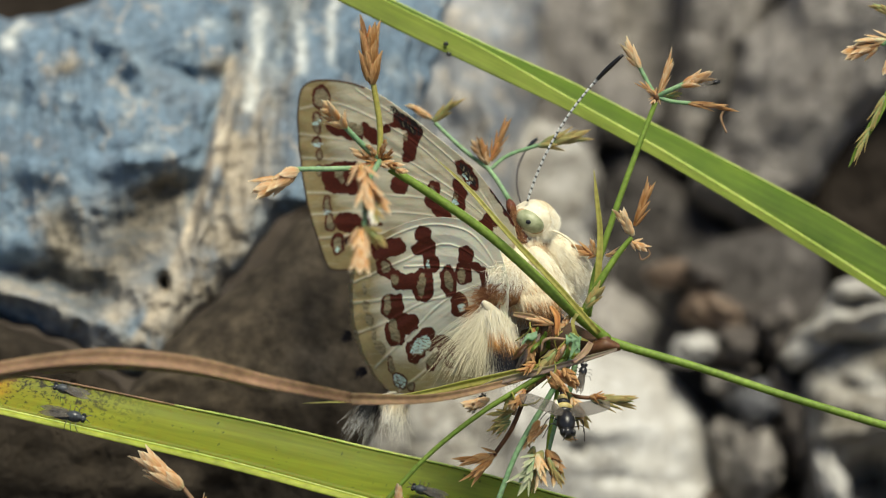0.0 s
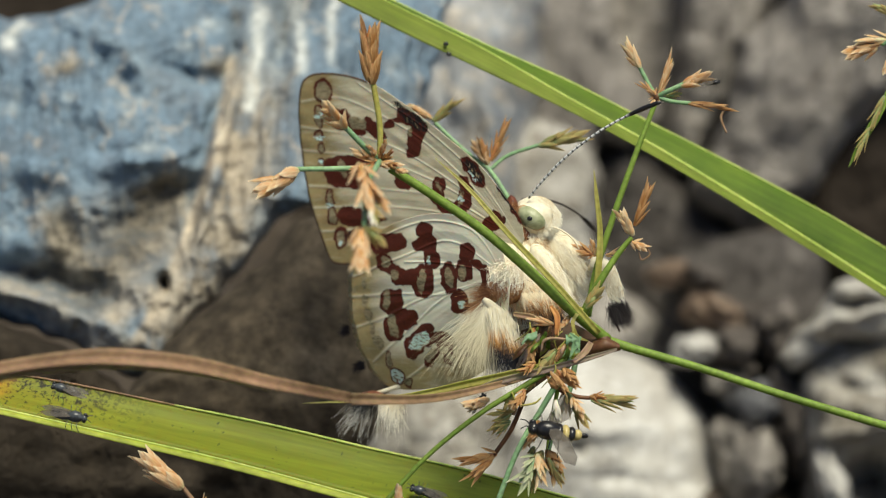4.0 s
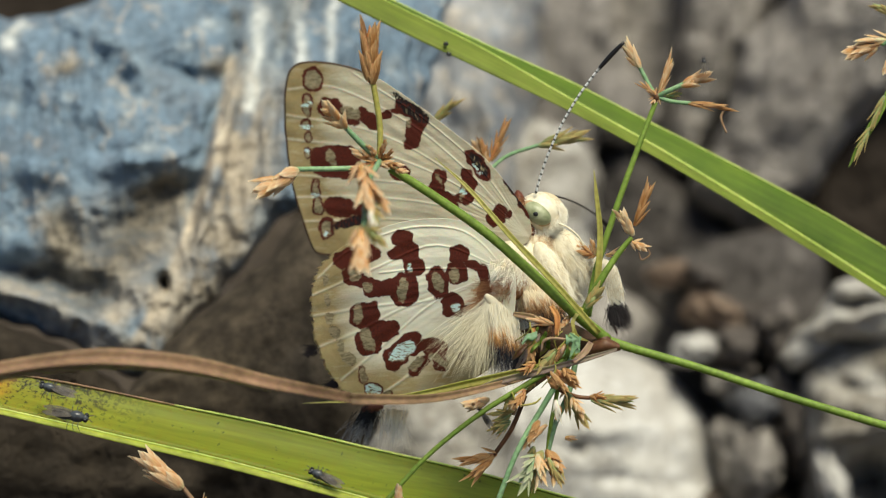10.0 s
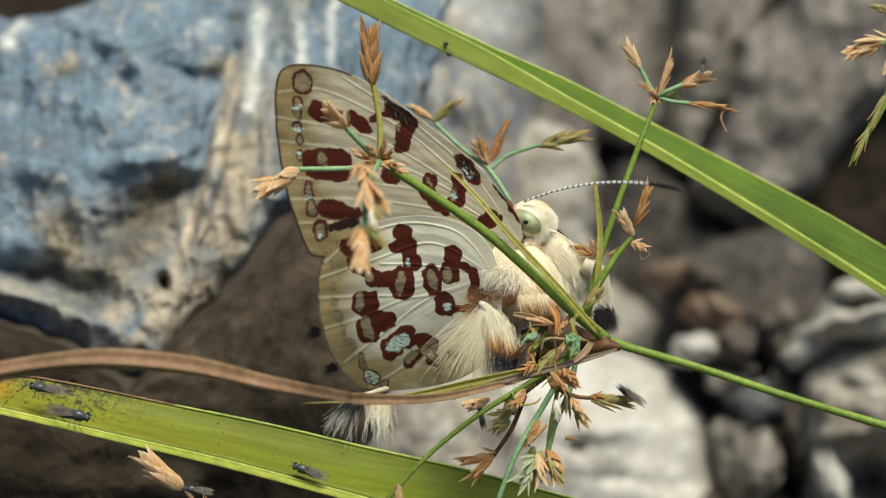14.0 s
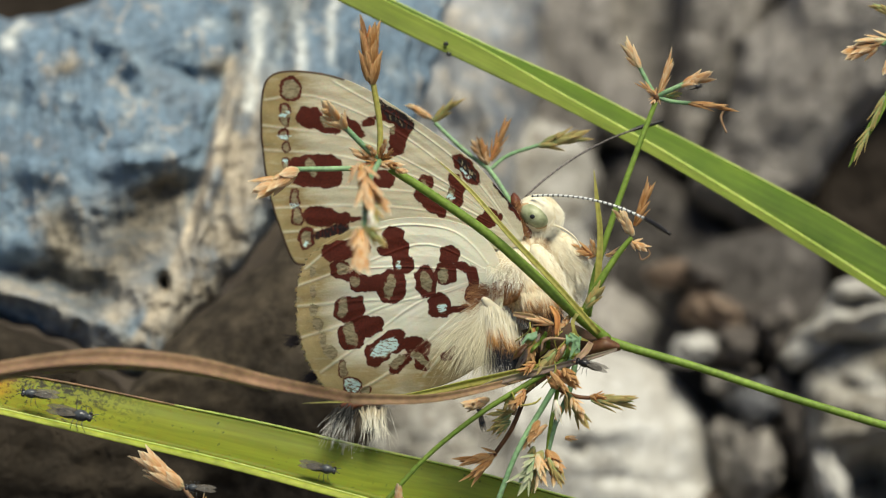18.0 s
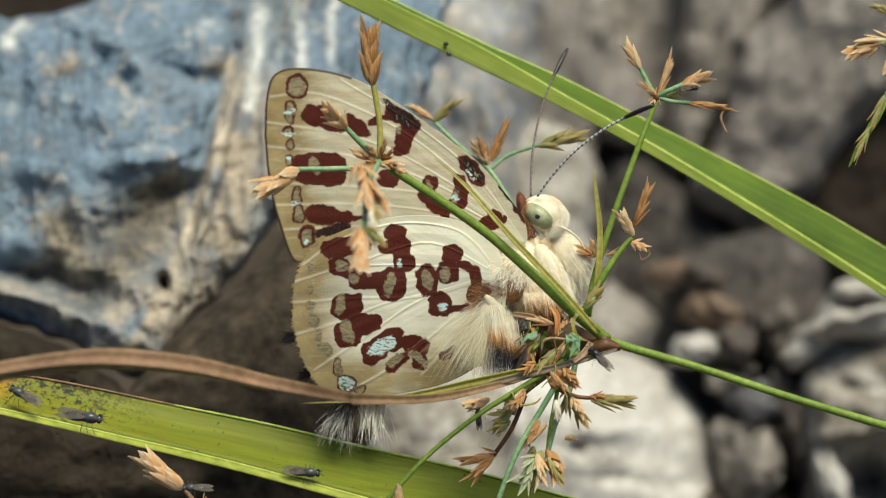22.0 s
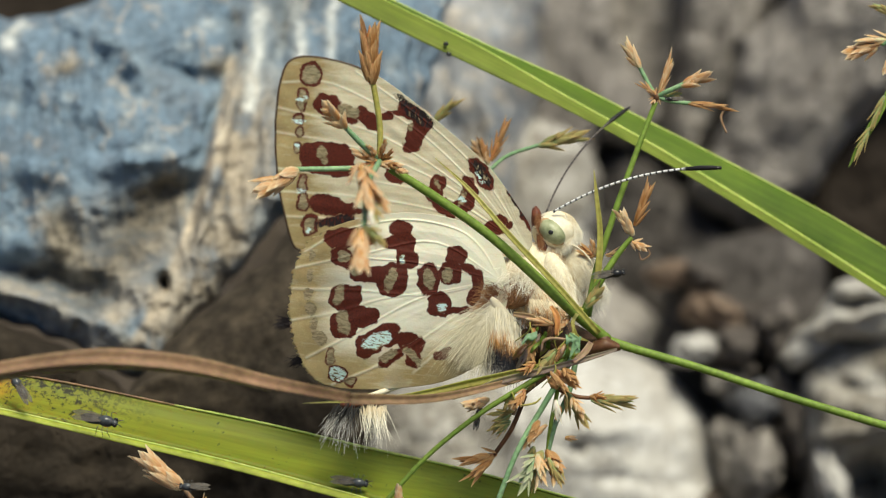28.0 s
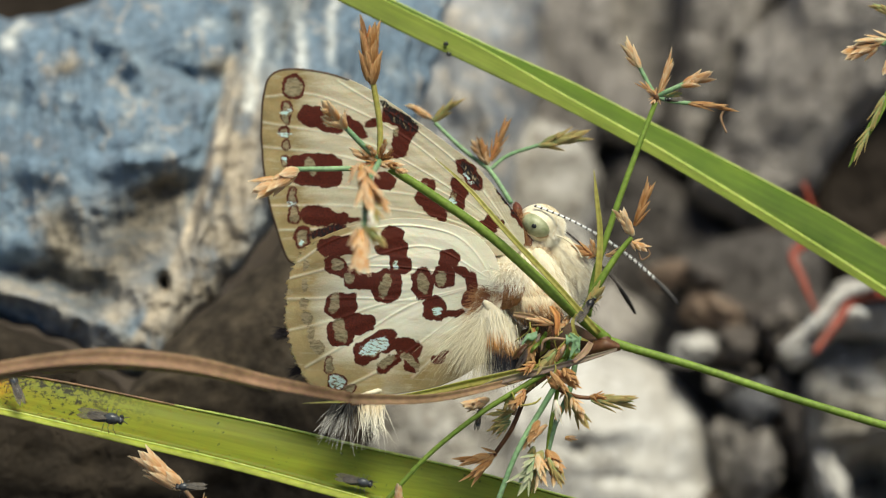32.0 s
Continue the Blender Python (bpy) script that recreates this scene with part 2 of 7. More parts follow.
def banded_rock(name):
    """Blue-grey stone with a tan seam, white mineral streaks, brown dirt merged with painted crevice shade and a pitted
    pale foot.
    """
    m, t, s = nodes_of(name)
    big = noise_node(t, 42, 5, 0.62)
    mid = noise_node(t, 130, 6, 0.68)
    patch = noise_node(t, 95, 5, 0.66, (1.6, 0.8, 1), twist=(0, 0, 0.4))
    fine = noise_node(t, 620, 4, 0.7)
    thread = noise_node(t, 75, 4, 0.6, (1.5, 0.6, 1), twist=(0, 0, 0.3))
    colour = ramp(t, big, [(0.34, (0.095, 0.122, 0.155)), (0.45, (0.137, 0.198, 0.262)), (0.56, (0.172, 0.245, 0.322)), (0.68, (0.24, 0.31, 0.37))])
    colour = mix(t, number(t, "MULTIPLY", ramp(t, patch, [(0.50, (0, 0, 0)), (0.62, (1, 1, 1))]), 0.55), colour, (0.14, 0.165, 0.20))
    colour = mix(t, number(t, "MULTIPLY", ramp(t, patch, [(0.34, (1, 1, 1)), (0.43, (0, 0, 0))]), 0.5), colour, (0.36, 0.405, 0.43))
    line = number(t, "ABSOLUTE", number(t, "SUBTRACT", thread, 0.5))
    line = number(t, "MULTIPLY", ramp(t, line, [(0.006, (1, 1, 1)), (0.03, (0, 0, 0))]), ramp(t, mid, [(0.47, (0, 0, 0)), (0.56, (1, 1, 1))]))
    colour = mix(t, number(t, "MULTIPLY", line, 0.55), colour, (0.50, 0.43, 0.35))
    rough_edge = number(t, "MULTIPLY_ADD", mid, 2.0, -1.0)
    # one brown for dirt and for the shade painted in the crevices
    dirt_shade = ramp(t, mid, [(0.38, (0.08, 0.070, 0.055)), (0.5, (0.17, 0.148, 0.115)), (0.60, (0.32, 0.285, 0.23))])
    colour = mix(t, number(t, "ADD", attribute(t, "brown"), number(t, "MULTIPLY", rough_edge, attribute(t, "brown")), 0.0, True), colour, dirt_shade)
    tan = ramp(t, patch, [(0.38, (0.43, 0.37, 0.29)), (0.48, (0.33, 0.285, 0.225)), (0.54, (0.20, 0.20, 0.20)), (0.62, (0.21, 0.265, 0.325))])
    colour = mix(t, number(t, "ADD", attribute(t, "tan"), number(t, "MULTIPLY", rough_edge, attribute(t, "tan")), 0.0, True), colour, tan)
    pale = number(t, "ADD", attribute(t, "pale"), number(t, "MULTIPLY", rough_edge, number(t, "MULTIPLY", attribute(t, "pale"), 1.4)), 0.0, True)
    colour = mix(t, pale, colour, ramp(t, patch, [(0.4, (0.43, 0.38, 0.31)), (0.6, (0.30, 0.295, 0.285))]))
    colour = mix(t, number(t, "MULTIPLY", attribute(t, "seam"), number(t, "MULTIPLY_ADD", mid, 1.4, 0.25, True)), colour, (0.72, 0.60, 0.45))
    colour = mix(t, number(t, "MULTIPLY", attribute(t, "white"), number(t, "MULTIPLY_ADD", patch, 2.4, -0.55, True)), colour, (0.82, 0.83, 0.78))
    colour = mix(t, 0.45, colour, ramp(t, fine, [(0.35, (0.22, 0.22, 0.22)), (0.65, (0.82, 0.82, 0.82))]), "OVERLAY")
    t.links.new(colour, s.inputs["Base Color"])
    s.inputs["Roughness"].default_value = 0.75
    s.inputs["Specular IOR Level"].default_value = 0.3
    bump(t, s, number(t, "ADD", number(t, "MULTIPLY", mid, 1.0), number(t, "MULTIPLY", fine, 0.25)), 0.8, 0.003)
    return m


BLUE_ROCK = banded_rock("blue_and_tan_rock")
STREAK_ROCK = rock_material("streaked_rock", (0.40, 0.405, 0.415), (0.20, 0.19, 0.19), (0.74, 0.66, 0.55), (0.28, 0.32, 0.38), 58, (2.4, 2.4, 0.6), (0, 0.3, 0), veins=0.9)
# brown taken darker so that the boulder's shade sits in its base colour
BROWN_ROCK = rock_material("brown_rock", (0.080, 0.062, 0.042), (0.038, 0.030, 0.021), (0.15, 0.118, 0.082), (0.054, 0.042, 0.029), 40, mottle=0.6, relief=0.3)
# near-black base carries the cave shade of the hollow; the bank behind shares it
DARK_ROCK = rock_material("cave_shade_rock", (0.036, 0.027, 0.020), (0.022, 0.016, 0.012), (0.062, 0.047, 0.036), (0.028, 0.021, 0.016), 60, mottle=0.3)
SLAB_ROCK = rock_material("grey_slab_rock", (0.240, 0.219, 0.203), (0.125, 0.11, 0.10), (0.40, 0.366, 0.335), (0.172, 0.157, 0.148), 44, (2.2, 2.2, 0.5), (0, -0.6, 0), veins=0.5, mottle=0.35)
DULL_SLAB = rock_material("dull_slab_rock", (0.235, 0.215, 0.197), (0.10, 0.089, 0.081), (0.43, 0.395, 0.36), (0.16, 0.143, 0.13), 44, (2.2, 2.2, 0.5), (0, -0.6, 0), veins=0.7, mottle=0.5)
PALE_ROCK = rock_material("pale_rock", (0.57, 0.55, 0.515), (0.40, 0.385, 0.37), (0.86, 0.85, 0.82), (0.50, 0.475, 0.44), 60, mottle=0.4)
LEDGE_ROCK = rock_material("ledge_rock", (0.40, 0.375, 0.335), (0.17, 0.15, 0.125), (0.62, 0.60, 0.57), (0.26, 0.235, 0.20), 80, mottle=0.5)
PINK_ROCK = rock_material("grey_pink_rock", (0.34, 0.315, 0.295), (0.19, 0.175, 0.16), (0.52, 0.49, 0.46), (0.25, 0.232, 0.215), 60, mottle=0.4)
EARTH = rock_material("wet_earth", (0.075, 0.058, 0.043), (0.03, 0.023, 0.017), (0.16, 0.13, 0.11), (0.055, 0.045, 0.038), 90)
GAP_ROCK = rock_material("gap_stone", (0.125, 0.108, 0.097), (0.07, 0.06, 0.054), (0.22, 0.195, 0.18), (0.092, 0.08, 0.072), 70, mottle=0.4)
# near black in place of the shade low behind the broad leaf
LOW_SHADE_ROCK = rock_material("low_shade_rock", (0.034, 0.026, 0.018), (0.020, 0.015, 0.011), (0.066, 0.052, 0.038), (0.026, 0.020, 0.014), 60, mottle=0.3)
LEAF_HEM = plant_material("leaf_hem", (0.23, 0.27, 0.026), (0.32, 0.36, 0.05), (1, 1, 1), None, 0.6, 700)
BLUE_PEBBLE = rock_material("blue_pebble", (0.17, 0.172, 0.185), (0.09, 0.09, 0.10), (0.28, 0.285, 0.30), (0.12, 0.12, 0.13), 90)
# gap stone in a darker copy, with the shade of gap and hollow in its colour
DEEP_ROCK = rock_material("shaded_gap_stone", (0.082, 0.073, 0.068), (0.045, 0.040, 0.037), (0.16, 0.144, 0.133), (0.060, 0.053, 0.050), 70, mottle=0.5)
CURL_ROCK = rock_material("curled_rock", (0.52, 0.495, 0.45), (0.25, 0.225, 0.19), (0.74, 0.72, 0.68), (0.36, 0.33, 0.285), 80, mottle=0.5)
RUST_ROCK = rock_material("rust_pebble", (0.24, 0.175, 0.13), (0.13, 0.095, 0.07), (0.36, 0.29, 0.23), (0.19, 0.125, 0.085), 110)
BLADE = plant_material("leaf_green", (0.058, 0.108, 0.007), (0.094, 0.150, 0.012), (1, 1, 1), None, 0.72, 900, 0.25, -0.48)
BLADE_UNDER = plant_material("leaf_olive", (0.105, 0.140, 0.014), (0.15, 0.19, 0.026), (1, 1, 1), None, 0.72, 900, 0.25, -0.48)
BLADE_OLD = stained_leaf("leaf_yellow_green")
RIM = plant_material("leaf_edge", (0.36, 0.47, 0.09), (0.50, 0.58, 0.16), (1, 1, 1), None, 0.4, 700)
STALK = plant_material("stalk_green", (0.12, 0.19, 0.025), (0.21, 0.31, 0.05), (1, 1, 1), None, 0.55, 1500)
STALK_BLUE = plant_material("stalk_blue_green", (0.15, 0.28, 0.14), (0.27, 0.42, 0.23), (1, 1, 1), None, 0.55, 1500)
BRACT = plant_material("bract_olive", (0.26, 0.24, 0.05), (0.42, 0.38, 0.11), (1, 1, 1), None, 0.45, 1500)
STRAW = plant_material("dry_grass", (0.15, 0.085, 0.046), (0.31, 0.19, 0.115), (1, 1, 1), None, 0.6, 900)
STRAW_PALE = plant_material("dry_grass_rib", (0.32, 0.21, 0.13), (0.50, 0.35, 0.23), (1, 1, 1), None, 0.6, 900)
DRY_TIP = plant_material("dry_grass_tip", (0.14, 0.085, 0.045), (0.27, 0.17, 0.10), (1, 1, 1), None, 0.6, 900)
SHADE_WEB = plant_material("shade_web_brown", (0.026, 0.013, 0.007), (0.075, 0.040, 0.021), (1, 1, 1), None, 0.6, 1200)
DUSKY = plant_material("dusky_bract", (0.20, 0.15, 0.115), (0.33, 0.26, 0.20), (1, 1, 1), None, 0.6, 900)
RUSTY = plant_material("orange_husk", (0.42, 0.17, 0.05), (0.60, 0.29, 0.10), (1, 1, 1), None, 0.6, 900)
LEAFLET = plant_material("blue_green_leaflet", (0.13, 0.25, 0.13), (0.34, 0.44, 0.30), (1, 1, 1), None, 0.6, 1200)
NODE = plant_material("node_brown", (0.075, 0.032, 0.016), (0.19, 0.088, 0.040), (1, 1, 1), None, 0.5, 1500)
GLUME_TAN = glume_material("glume_tan", (0.97, 0.80, 0.54), (0.80, 0.43, 0.16), (0.46, 0.44, 0.20))
GLUME_BROWN = glume_material("glume_brown", (0.84, 0.54, 0.26), (0.56, 0.26, 0.075), (0.32, 0.20, 0.07))
GLUME_GREEN = glume_material("glume_green", (0.70, 0.50, 0.20), (0.40, 0.42, 0.15), (0.28, 0.48, 0.28))
GLUME_WHITE = glume_material("glume_white", (0.97, 0.95, 0.88), (0.95, 0.90, 0.76), (0.70, 0.62, 0.36))
GLUME_TEAL = glume_material("glume_teal", (0.76, 0.76, 0.54), (0.42, 0.52, 0.28), (0.30, 0.48, 0.28))
GLUME_PALE = glume_material("glume_pale", (0.96, 0.84, 0.58), (0.90, 0.54, 0.22), (0.58, 0.62, 0.38))
WING = wing_material("wing_scales")
CREAM = simple_material("cream_skin", (0.78, 0.68, 0.46), (0.92, 0.85, 0.66), 0.6, 1500, sheen=0.3)
TAWNY = simple_material("tawny_skin", (0.20, 0.085, 0.03), (0.48, 0.25, 0.10), 0.5, 1200)
RUST = simple_material("rust_skin", (0.075, 0.018, 0.010), (0.20, 0.06, 0.025), 0.6, 1800)
RED_SHELL = simple_material("red_shell", (0.20, 0.030, 0.014), (0.36, 0.07, 0.035), 0.45, 300)
EYE_RIM = simple_material("eye_rim", (0.36, 0.20, 0.09), (0.62, 0.44, 0.25), 0.6, 1500)
EYE_GREEN = simple_material("eye_green", (0.24, 0.27, 0.14), (0.46, 0.48, 0.30), 0.42, 1100, relief=0.00002)
BLACK = simple_material("black_shell", (0.006, 0.006, 0.008), (0.025, 0.024, 0.026), 0.3, 1500)
GREY_SHELL = simple_material("grey_shell", (0.02, 0.022, 0.026), (0.09, 0.10, 0.11), 0.3, 1500)
STRIPE = simple_material("yellow_band", (0.42, 0.32, 0.10), (0.60, 0.50, 0.22), 0.4, 1500)
HAIR_WHITE = strand_material("white_hair", (0.70, 0.58, 0.38), (0.95, 0.91, 0.77), 0.0, 1.8)
HAIR_BLACK = strand_material("black_tipped_hair", (0.86, 0.80, 0.62), (0.010, 0.010, 0.016), 0.30, 3.0, (0.55, 0.27, 0.08))
HAIR_FLANK = strand_material("flank_hair", (0.84, 0.74, 0.54), (0.015, 0.013, 0.016), 0.30, 2.0, (0.56, 0.26, 0.075))
HAIR_NECK = strand_material("neck_hair", (0.55, 0.36, 0.20), (0.80, 0.66, 0.45))
HAIR_FAN = strand_material("silky_hair", (0.82, 0.77, 0.60), (0.56, 0.50, 0.33))
HAIR_TAIL = strand_material("grey_bristle", (0.015, 0.015, 0.015), (0.74, 0.72, 0.66), 0.45, 1.9)
HAIR_DARK = strand_material("dark_hair", (0.016, 0.012, 0.014), (0.028, 0.022, 0.024))
ANTENNA_WHITE = antenna_material("white_ringed_antenna", (0.90, 0.90, 0.88))
ANTENNA_GREY = antenna_material("grey_ringed_antenna", (0.12, 0.10, 0.09))
glass, gt, gs = nodes_of("fly_wing_film")
gs.inputs["Base Color"].default_value = (0.5, 0.5, 0.52, 1)
gs.inputs["Roughness"].default_value, gs.inputs["Alpha"].default_value = 0.5, 0.5
gs.inputs["Specular IOR Level"].default_value = 0.15
gt.links.new(ramp(gt, noise_node(gt, 900, 3), [(0.3, (0.07, 0.06, 0.05)), (0.7, (0.17, 0.15, 0.13))]), gs.inputs["Base Color"])


# ---- makers ----
ANCHOR = {}


def thing(name, label, category, at, group="", turn=None):
    ob = new(name)
    ob.empty_display_size = 0.004
    ob.matrix_basis = PLAN @ Matrix.Translation(at)
    ANCHOR[ob.name] = at
    return tagged(ob, label, category, group)


def mesh_of(name, shape, material, smooth=True, extra=None):
    verts, faces = shape
    me = bpy.data.meshes.new(name)
    me.from_pydata([tuple(v) for v in verts], [], faces)
    if smooth:
        me.polygons.foreach_set("use_smooth", [True] * len(me.polygons))
    for key, values in (extra or {}).items():
        me.attributes.new(key, "FLOAT", "POINT").data.foreach_set("value", values)
    me.materials.append(material)
    me.update()
    return me


def part(name, shape, material, parent, label="", smooth=True, extra=None):
    """One mesh under a thing or a part, from verts in the plan's space."""
    top = parent
    while top.parent:
        top = top.parent
    off = ANCHOR[top.name]
    verts = [Vector(v) - off for v in shape[0]]
    ob = new(name, mesh_of(name, (verts, shape[1]), material, smooth, extra))
    ob.parent = parent
    return tagged(ob, label)


def spline(points, n=8):
    """Smooth points through the given ones."""
    p = [Vector(q) for q in points]
    p = [2 * p[0] - p[1]] + p + [2 * p[-1] - p[-2]]
    out = []
    for i in range(1, len(p) - 2):
        a, b, c, d = p[i - 1:i + 3]
        for k in range(n):
            s = k / n
            out.append(0.5 * (2 * b + (c - a) * s + (2 * a - 5 * b + 4 * c - d) * s * s + (3 * b - 3 * c + d - a) * s ** 3))
    return out + [p[-2]]


def lerp_list(values, s):
    x = s * (len(values) - 1)
    i = min(int(x), len(values) - 2)
    return values[i] + (values[i + 1] - values[i]) * (x - i)


def sweep(path, section, sizes, close=True, face=Vector((0, 0, 1))):
    """A section (x, y pairs) carried along a path, scaled by sizes; its y looks towards face."""
    n, m = len(path), len(section)
    verts, faces = [], []
    for i, p in enumerate(path):
        d = (path[min(i + 1, n - 1)] - path[max(i - 1, 0)]).normalized()
        side = d.cross(face)
        side = side.normalized() if side.length > 1e-4 else Vector((1, 0, 0))
        up = side.cross(d)
        r = lerp_list(sizes, i / (n - 1))
        verts += [p + side * (x * r) + up * (y * r) for x, y in section]
    for i in range(n - 1):
        for j in range(m if close else m - 1):
            k = (j + 1) % m
            faces.append((i * m + j, i * m + k, (i + 1) * m + k, (i + 1) * m + j))
    if close:
        faces += [tuple(range(m))[::-1], tuple((n - 1) * m + j for j in range(m))]
    return verts, faces


ROUND = [(math.cos(2 * math.pi * i / 10), math.sin(2 * math.pi * i / 10)) for i in range(10)]


def tube(points, radii, n=8):
    """Round stalk through plan places; radii in millimetres."""
    return sweep(spline(points, n), ROUND, [r / 1000 for r in radii])


def ribbon(points, widths, fold=0.25, thick=0.06, n=8, face=Vector((0, 0, 1))):
    """Folded leaf of half-widths in millimetres."""
    xs = [-1, -0.6, -0.2, 0, 0.2, 0.6, 1]
    top = [(x, abs(x) * fold) for x in xs]
    low = [(x, abs(x) * fold - thick * (1.3 - abs(x))) for x in reversed(xs)]
    return sweep(spline(points, n), top + low, [w / 1000 for w in widths], face=face)


def loft(one, two, bulge=0.0, thick=0.25, n=10, across=8):
    """A leaf face between two rails, arched to the lens by bulge (millimetres), with thickness."""
    a, b = spline(one, n), spline(two, n)
    m = max(len(a), len(b))
    a = [lerp_list(a, i / (m - 1)) for i in range(m)]
    b = [lerp_list(b, i / (m - 1)) for i in range(m)]
    verts, faces = [], []
    w = 2 * (across + 1)
    for p, q in zip(a, b):
        row = []
        for k in range(across + 1):
            s = k / across
            c = p.lerp(q, s)
            c.z += bulge / 1000 * 4 * s * (1 - s)
            row.append(c)
        verts += row + [c - Vector((0, 0, thick / 1000)) for c in reversed(row)]
    for i in range(m - 1):
        for j in range(w):
            k = (j + 1) % w
            faces.append((i * w + j, (i + 1) * w + j, (i + 1) * w + k, i * w + k))
    return verts, faces


def ball(centre, radii, turn=0.0, rings=14, segs=20, wobble=0.0, lift=0.0):
    """Egg-shaped body; radii in metres along plan x, y, z, turned about z."""
    verts, faces = [], []
    rot = Matrix.Rotation(turn, 3, "Z")
    for i in range(rings + 1):
        a = math.pi * i / rings
        for j in range(segs):
            b = 2 * math.pi * j / segs
            d = Vector((math.sin(a) * math.cos(b), math.cos(a), math.sin(a) * math.sin(b)))
            d *= 1 + wobble * noise.noise(d * 3 + Vector((lift, 0, 0)))
            verts.append(centre + rot @ Vector((d.x * radii[0], d.y * radii[1], d.z * radii[2])))
    for i in range(rings):
        for j in range(segs):
            k = (j + 1) % segs
            faces.append((i * segs + j, i * segs + k, (i + 1) * segs + k, (i + 1) * segs + j))
    return verts, faces


def hairs(roots, aims, lengths, width=0.05, droop=(0, -0.25, 0), seed=1, tuft=0.3):
    """Thin tapering strands; returns shape and the along attribute."""
    rnd = random.Random(seed)
    verts, faces, along = [], [], []
    fall = Vector(droop)
    for root, aim, length in zip(roots, aims, lengths):
        d = aim.normalized()
        d = (d + tuft * noise.noise_vector(root * 700) + 0.4 * tuft * noise.noise_vector(root * 2500)).normalized()
        side = d.cross(Vector((rnd.uniform(-0.4, 0.4), rnd.uniform(-0.4, 0.4), 1))).normalized()
        bend = fall * rnd.uniform(0.3, 1.2) + Vector((rnd.uniform(-0.15, 0.15), rnd.uniform(-0.15, 0.15), rnd.uniform(-0.1, 0.2)))
        base = len(verts)
        for k in range(5):
            s = k / 4
            c = root + d * (length * s) + bend * (length * s * s)
            w = width / 2000 * (1.15 - s)
            verts += [c - side * w, c + side * w]
            along += [s, s]
        for k in range(4):
            i = base + 2 * k
            faces.append((i, i + 1, i + 3, i + 2))
    return (verts, faces), {"along": along}


def boulder(name, label, material, u, v, w, ru, rv, rw, turn=0.0, seed=0.0, rough=0.16, level=5, ridges=0.0):
    """Water-worn stone; half-sizes in plan units, depth in millimetres."""
    bm = bmesh.new()
    bmesh.ops.create_icosphere(bm, subdivisions=level, radius=1)
    rot = Matrix.Rotation(radians(turn), 3, "Z")
    at = Vector((seed * 7.3, seed * 3.1, seed * 1.7))
    k = (REACH - w / 1000) / REACH * UNIT
    for vert in bm.verts:
        d = vert.co.copy()
        f = 1 + rough * 1.7 * noise.noise(d * 1.3 + at) + rough * 0.8 * noise.noise(d * 3.1 + at) + rough * 0.3 * noise.noise(d * 8 + at)
        if ridges:
            f += ridges * abs(noise.noise(Vector((d.x * 5, d.y * 1.5, d.z * 5)) + at))
        q = Vector((max(-0.86, min(0.86, d.x)), max(-0.9, min(0.9, d.y)), d.z)) * f
        vert.co = rot @ Vector((q.x * ru * k, q.y * rv * k, q.z * rw / 1000))
    me = bpy.data.meshes.new(name)
    bm.to_mesh(me)
    bm.free()
    me.polygons.foreach_set("use_smooth", [True] * len(me.polygons))
    me.materials.append(material)
    ob = new(name, me)
    ob.matrix_basis = PLAN @ Matrix.Translation(G(u, v, w))
    return tagged(ob, label, "rock", "river stones")


# ---- ground and stones ----
def build_ground():
    edges = [-600, -60, -8, -2, -1] + [x / 25 for x in range(-20, 21)] + [1, 2, 8, 60, 600]
    n = len(edges)
    verts = []
    for y in edges:
        for x in edges:
            z = 0.012 * noise.noise(Vector((x * 9, y * 9, 0))) + 0.004 * noise.noise(Vector((x * 40, y * 40, 3)))
            verts.append((x, y, z if abs(x) < 2 and abs(y) < 2 else 0.0))
    faces = [(j * n + i, j * n + i + 1, (j + 1) * n + i + 1, (j + 1) * n + i) for j in range(n - 1) for i in range(n - 1)]
    tagged(new("ground", mesh_of("ground", (verts, faces), EARTH)), "dark wet earth of a stony stream bank", "ground", kind="structure")


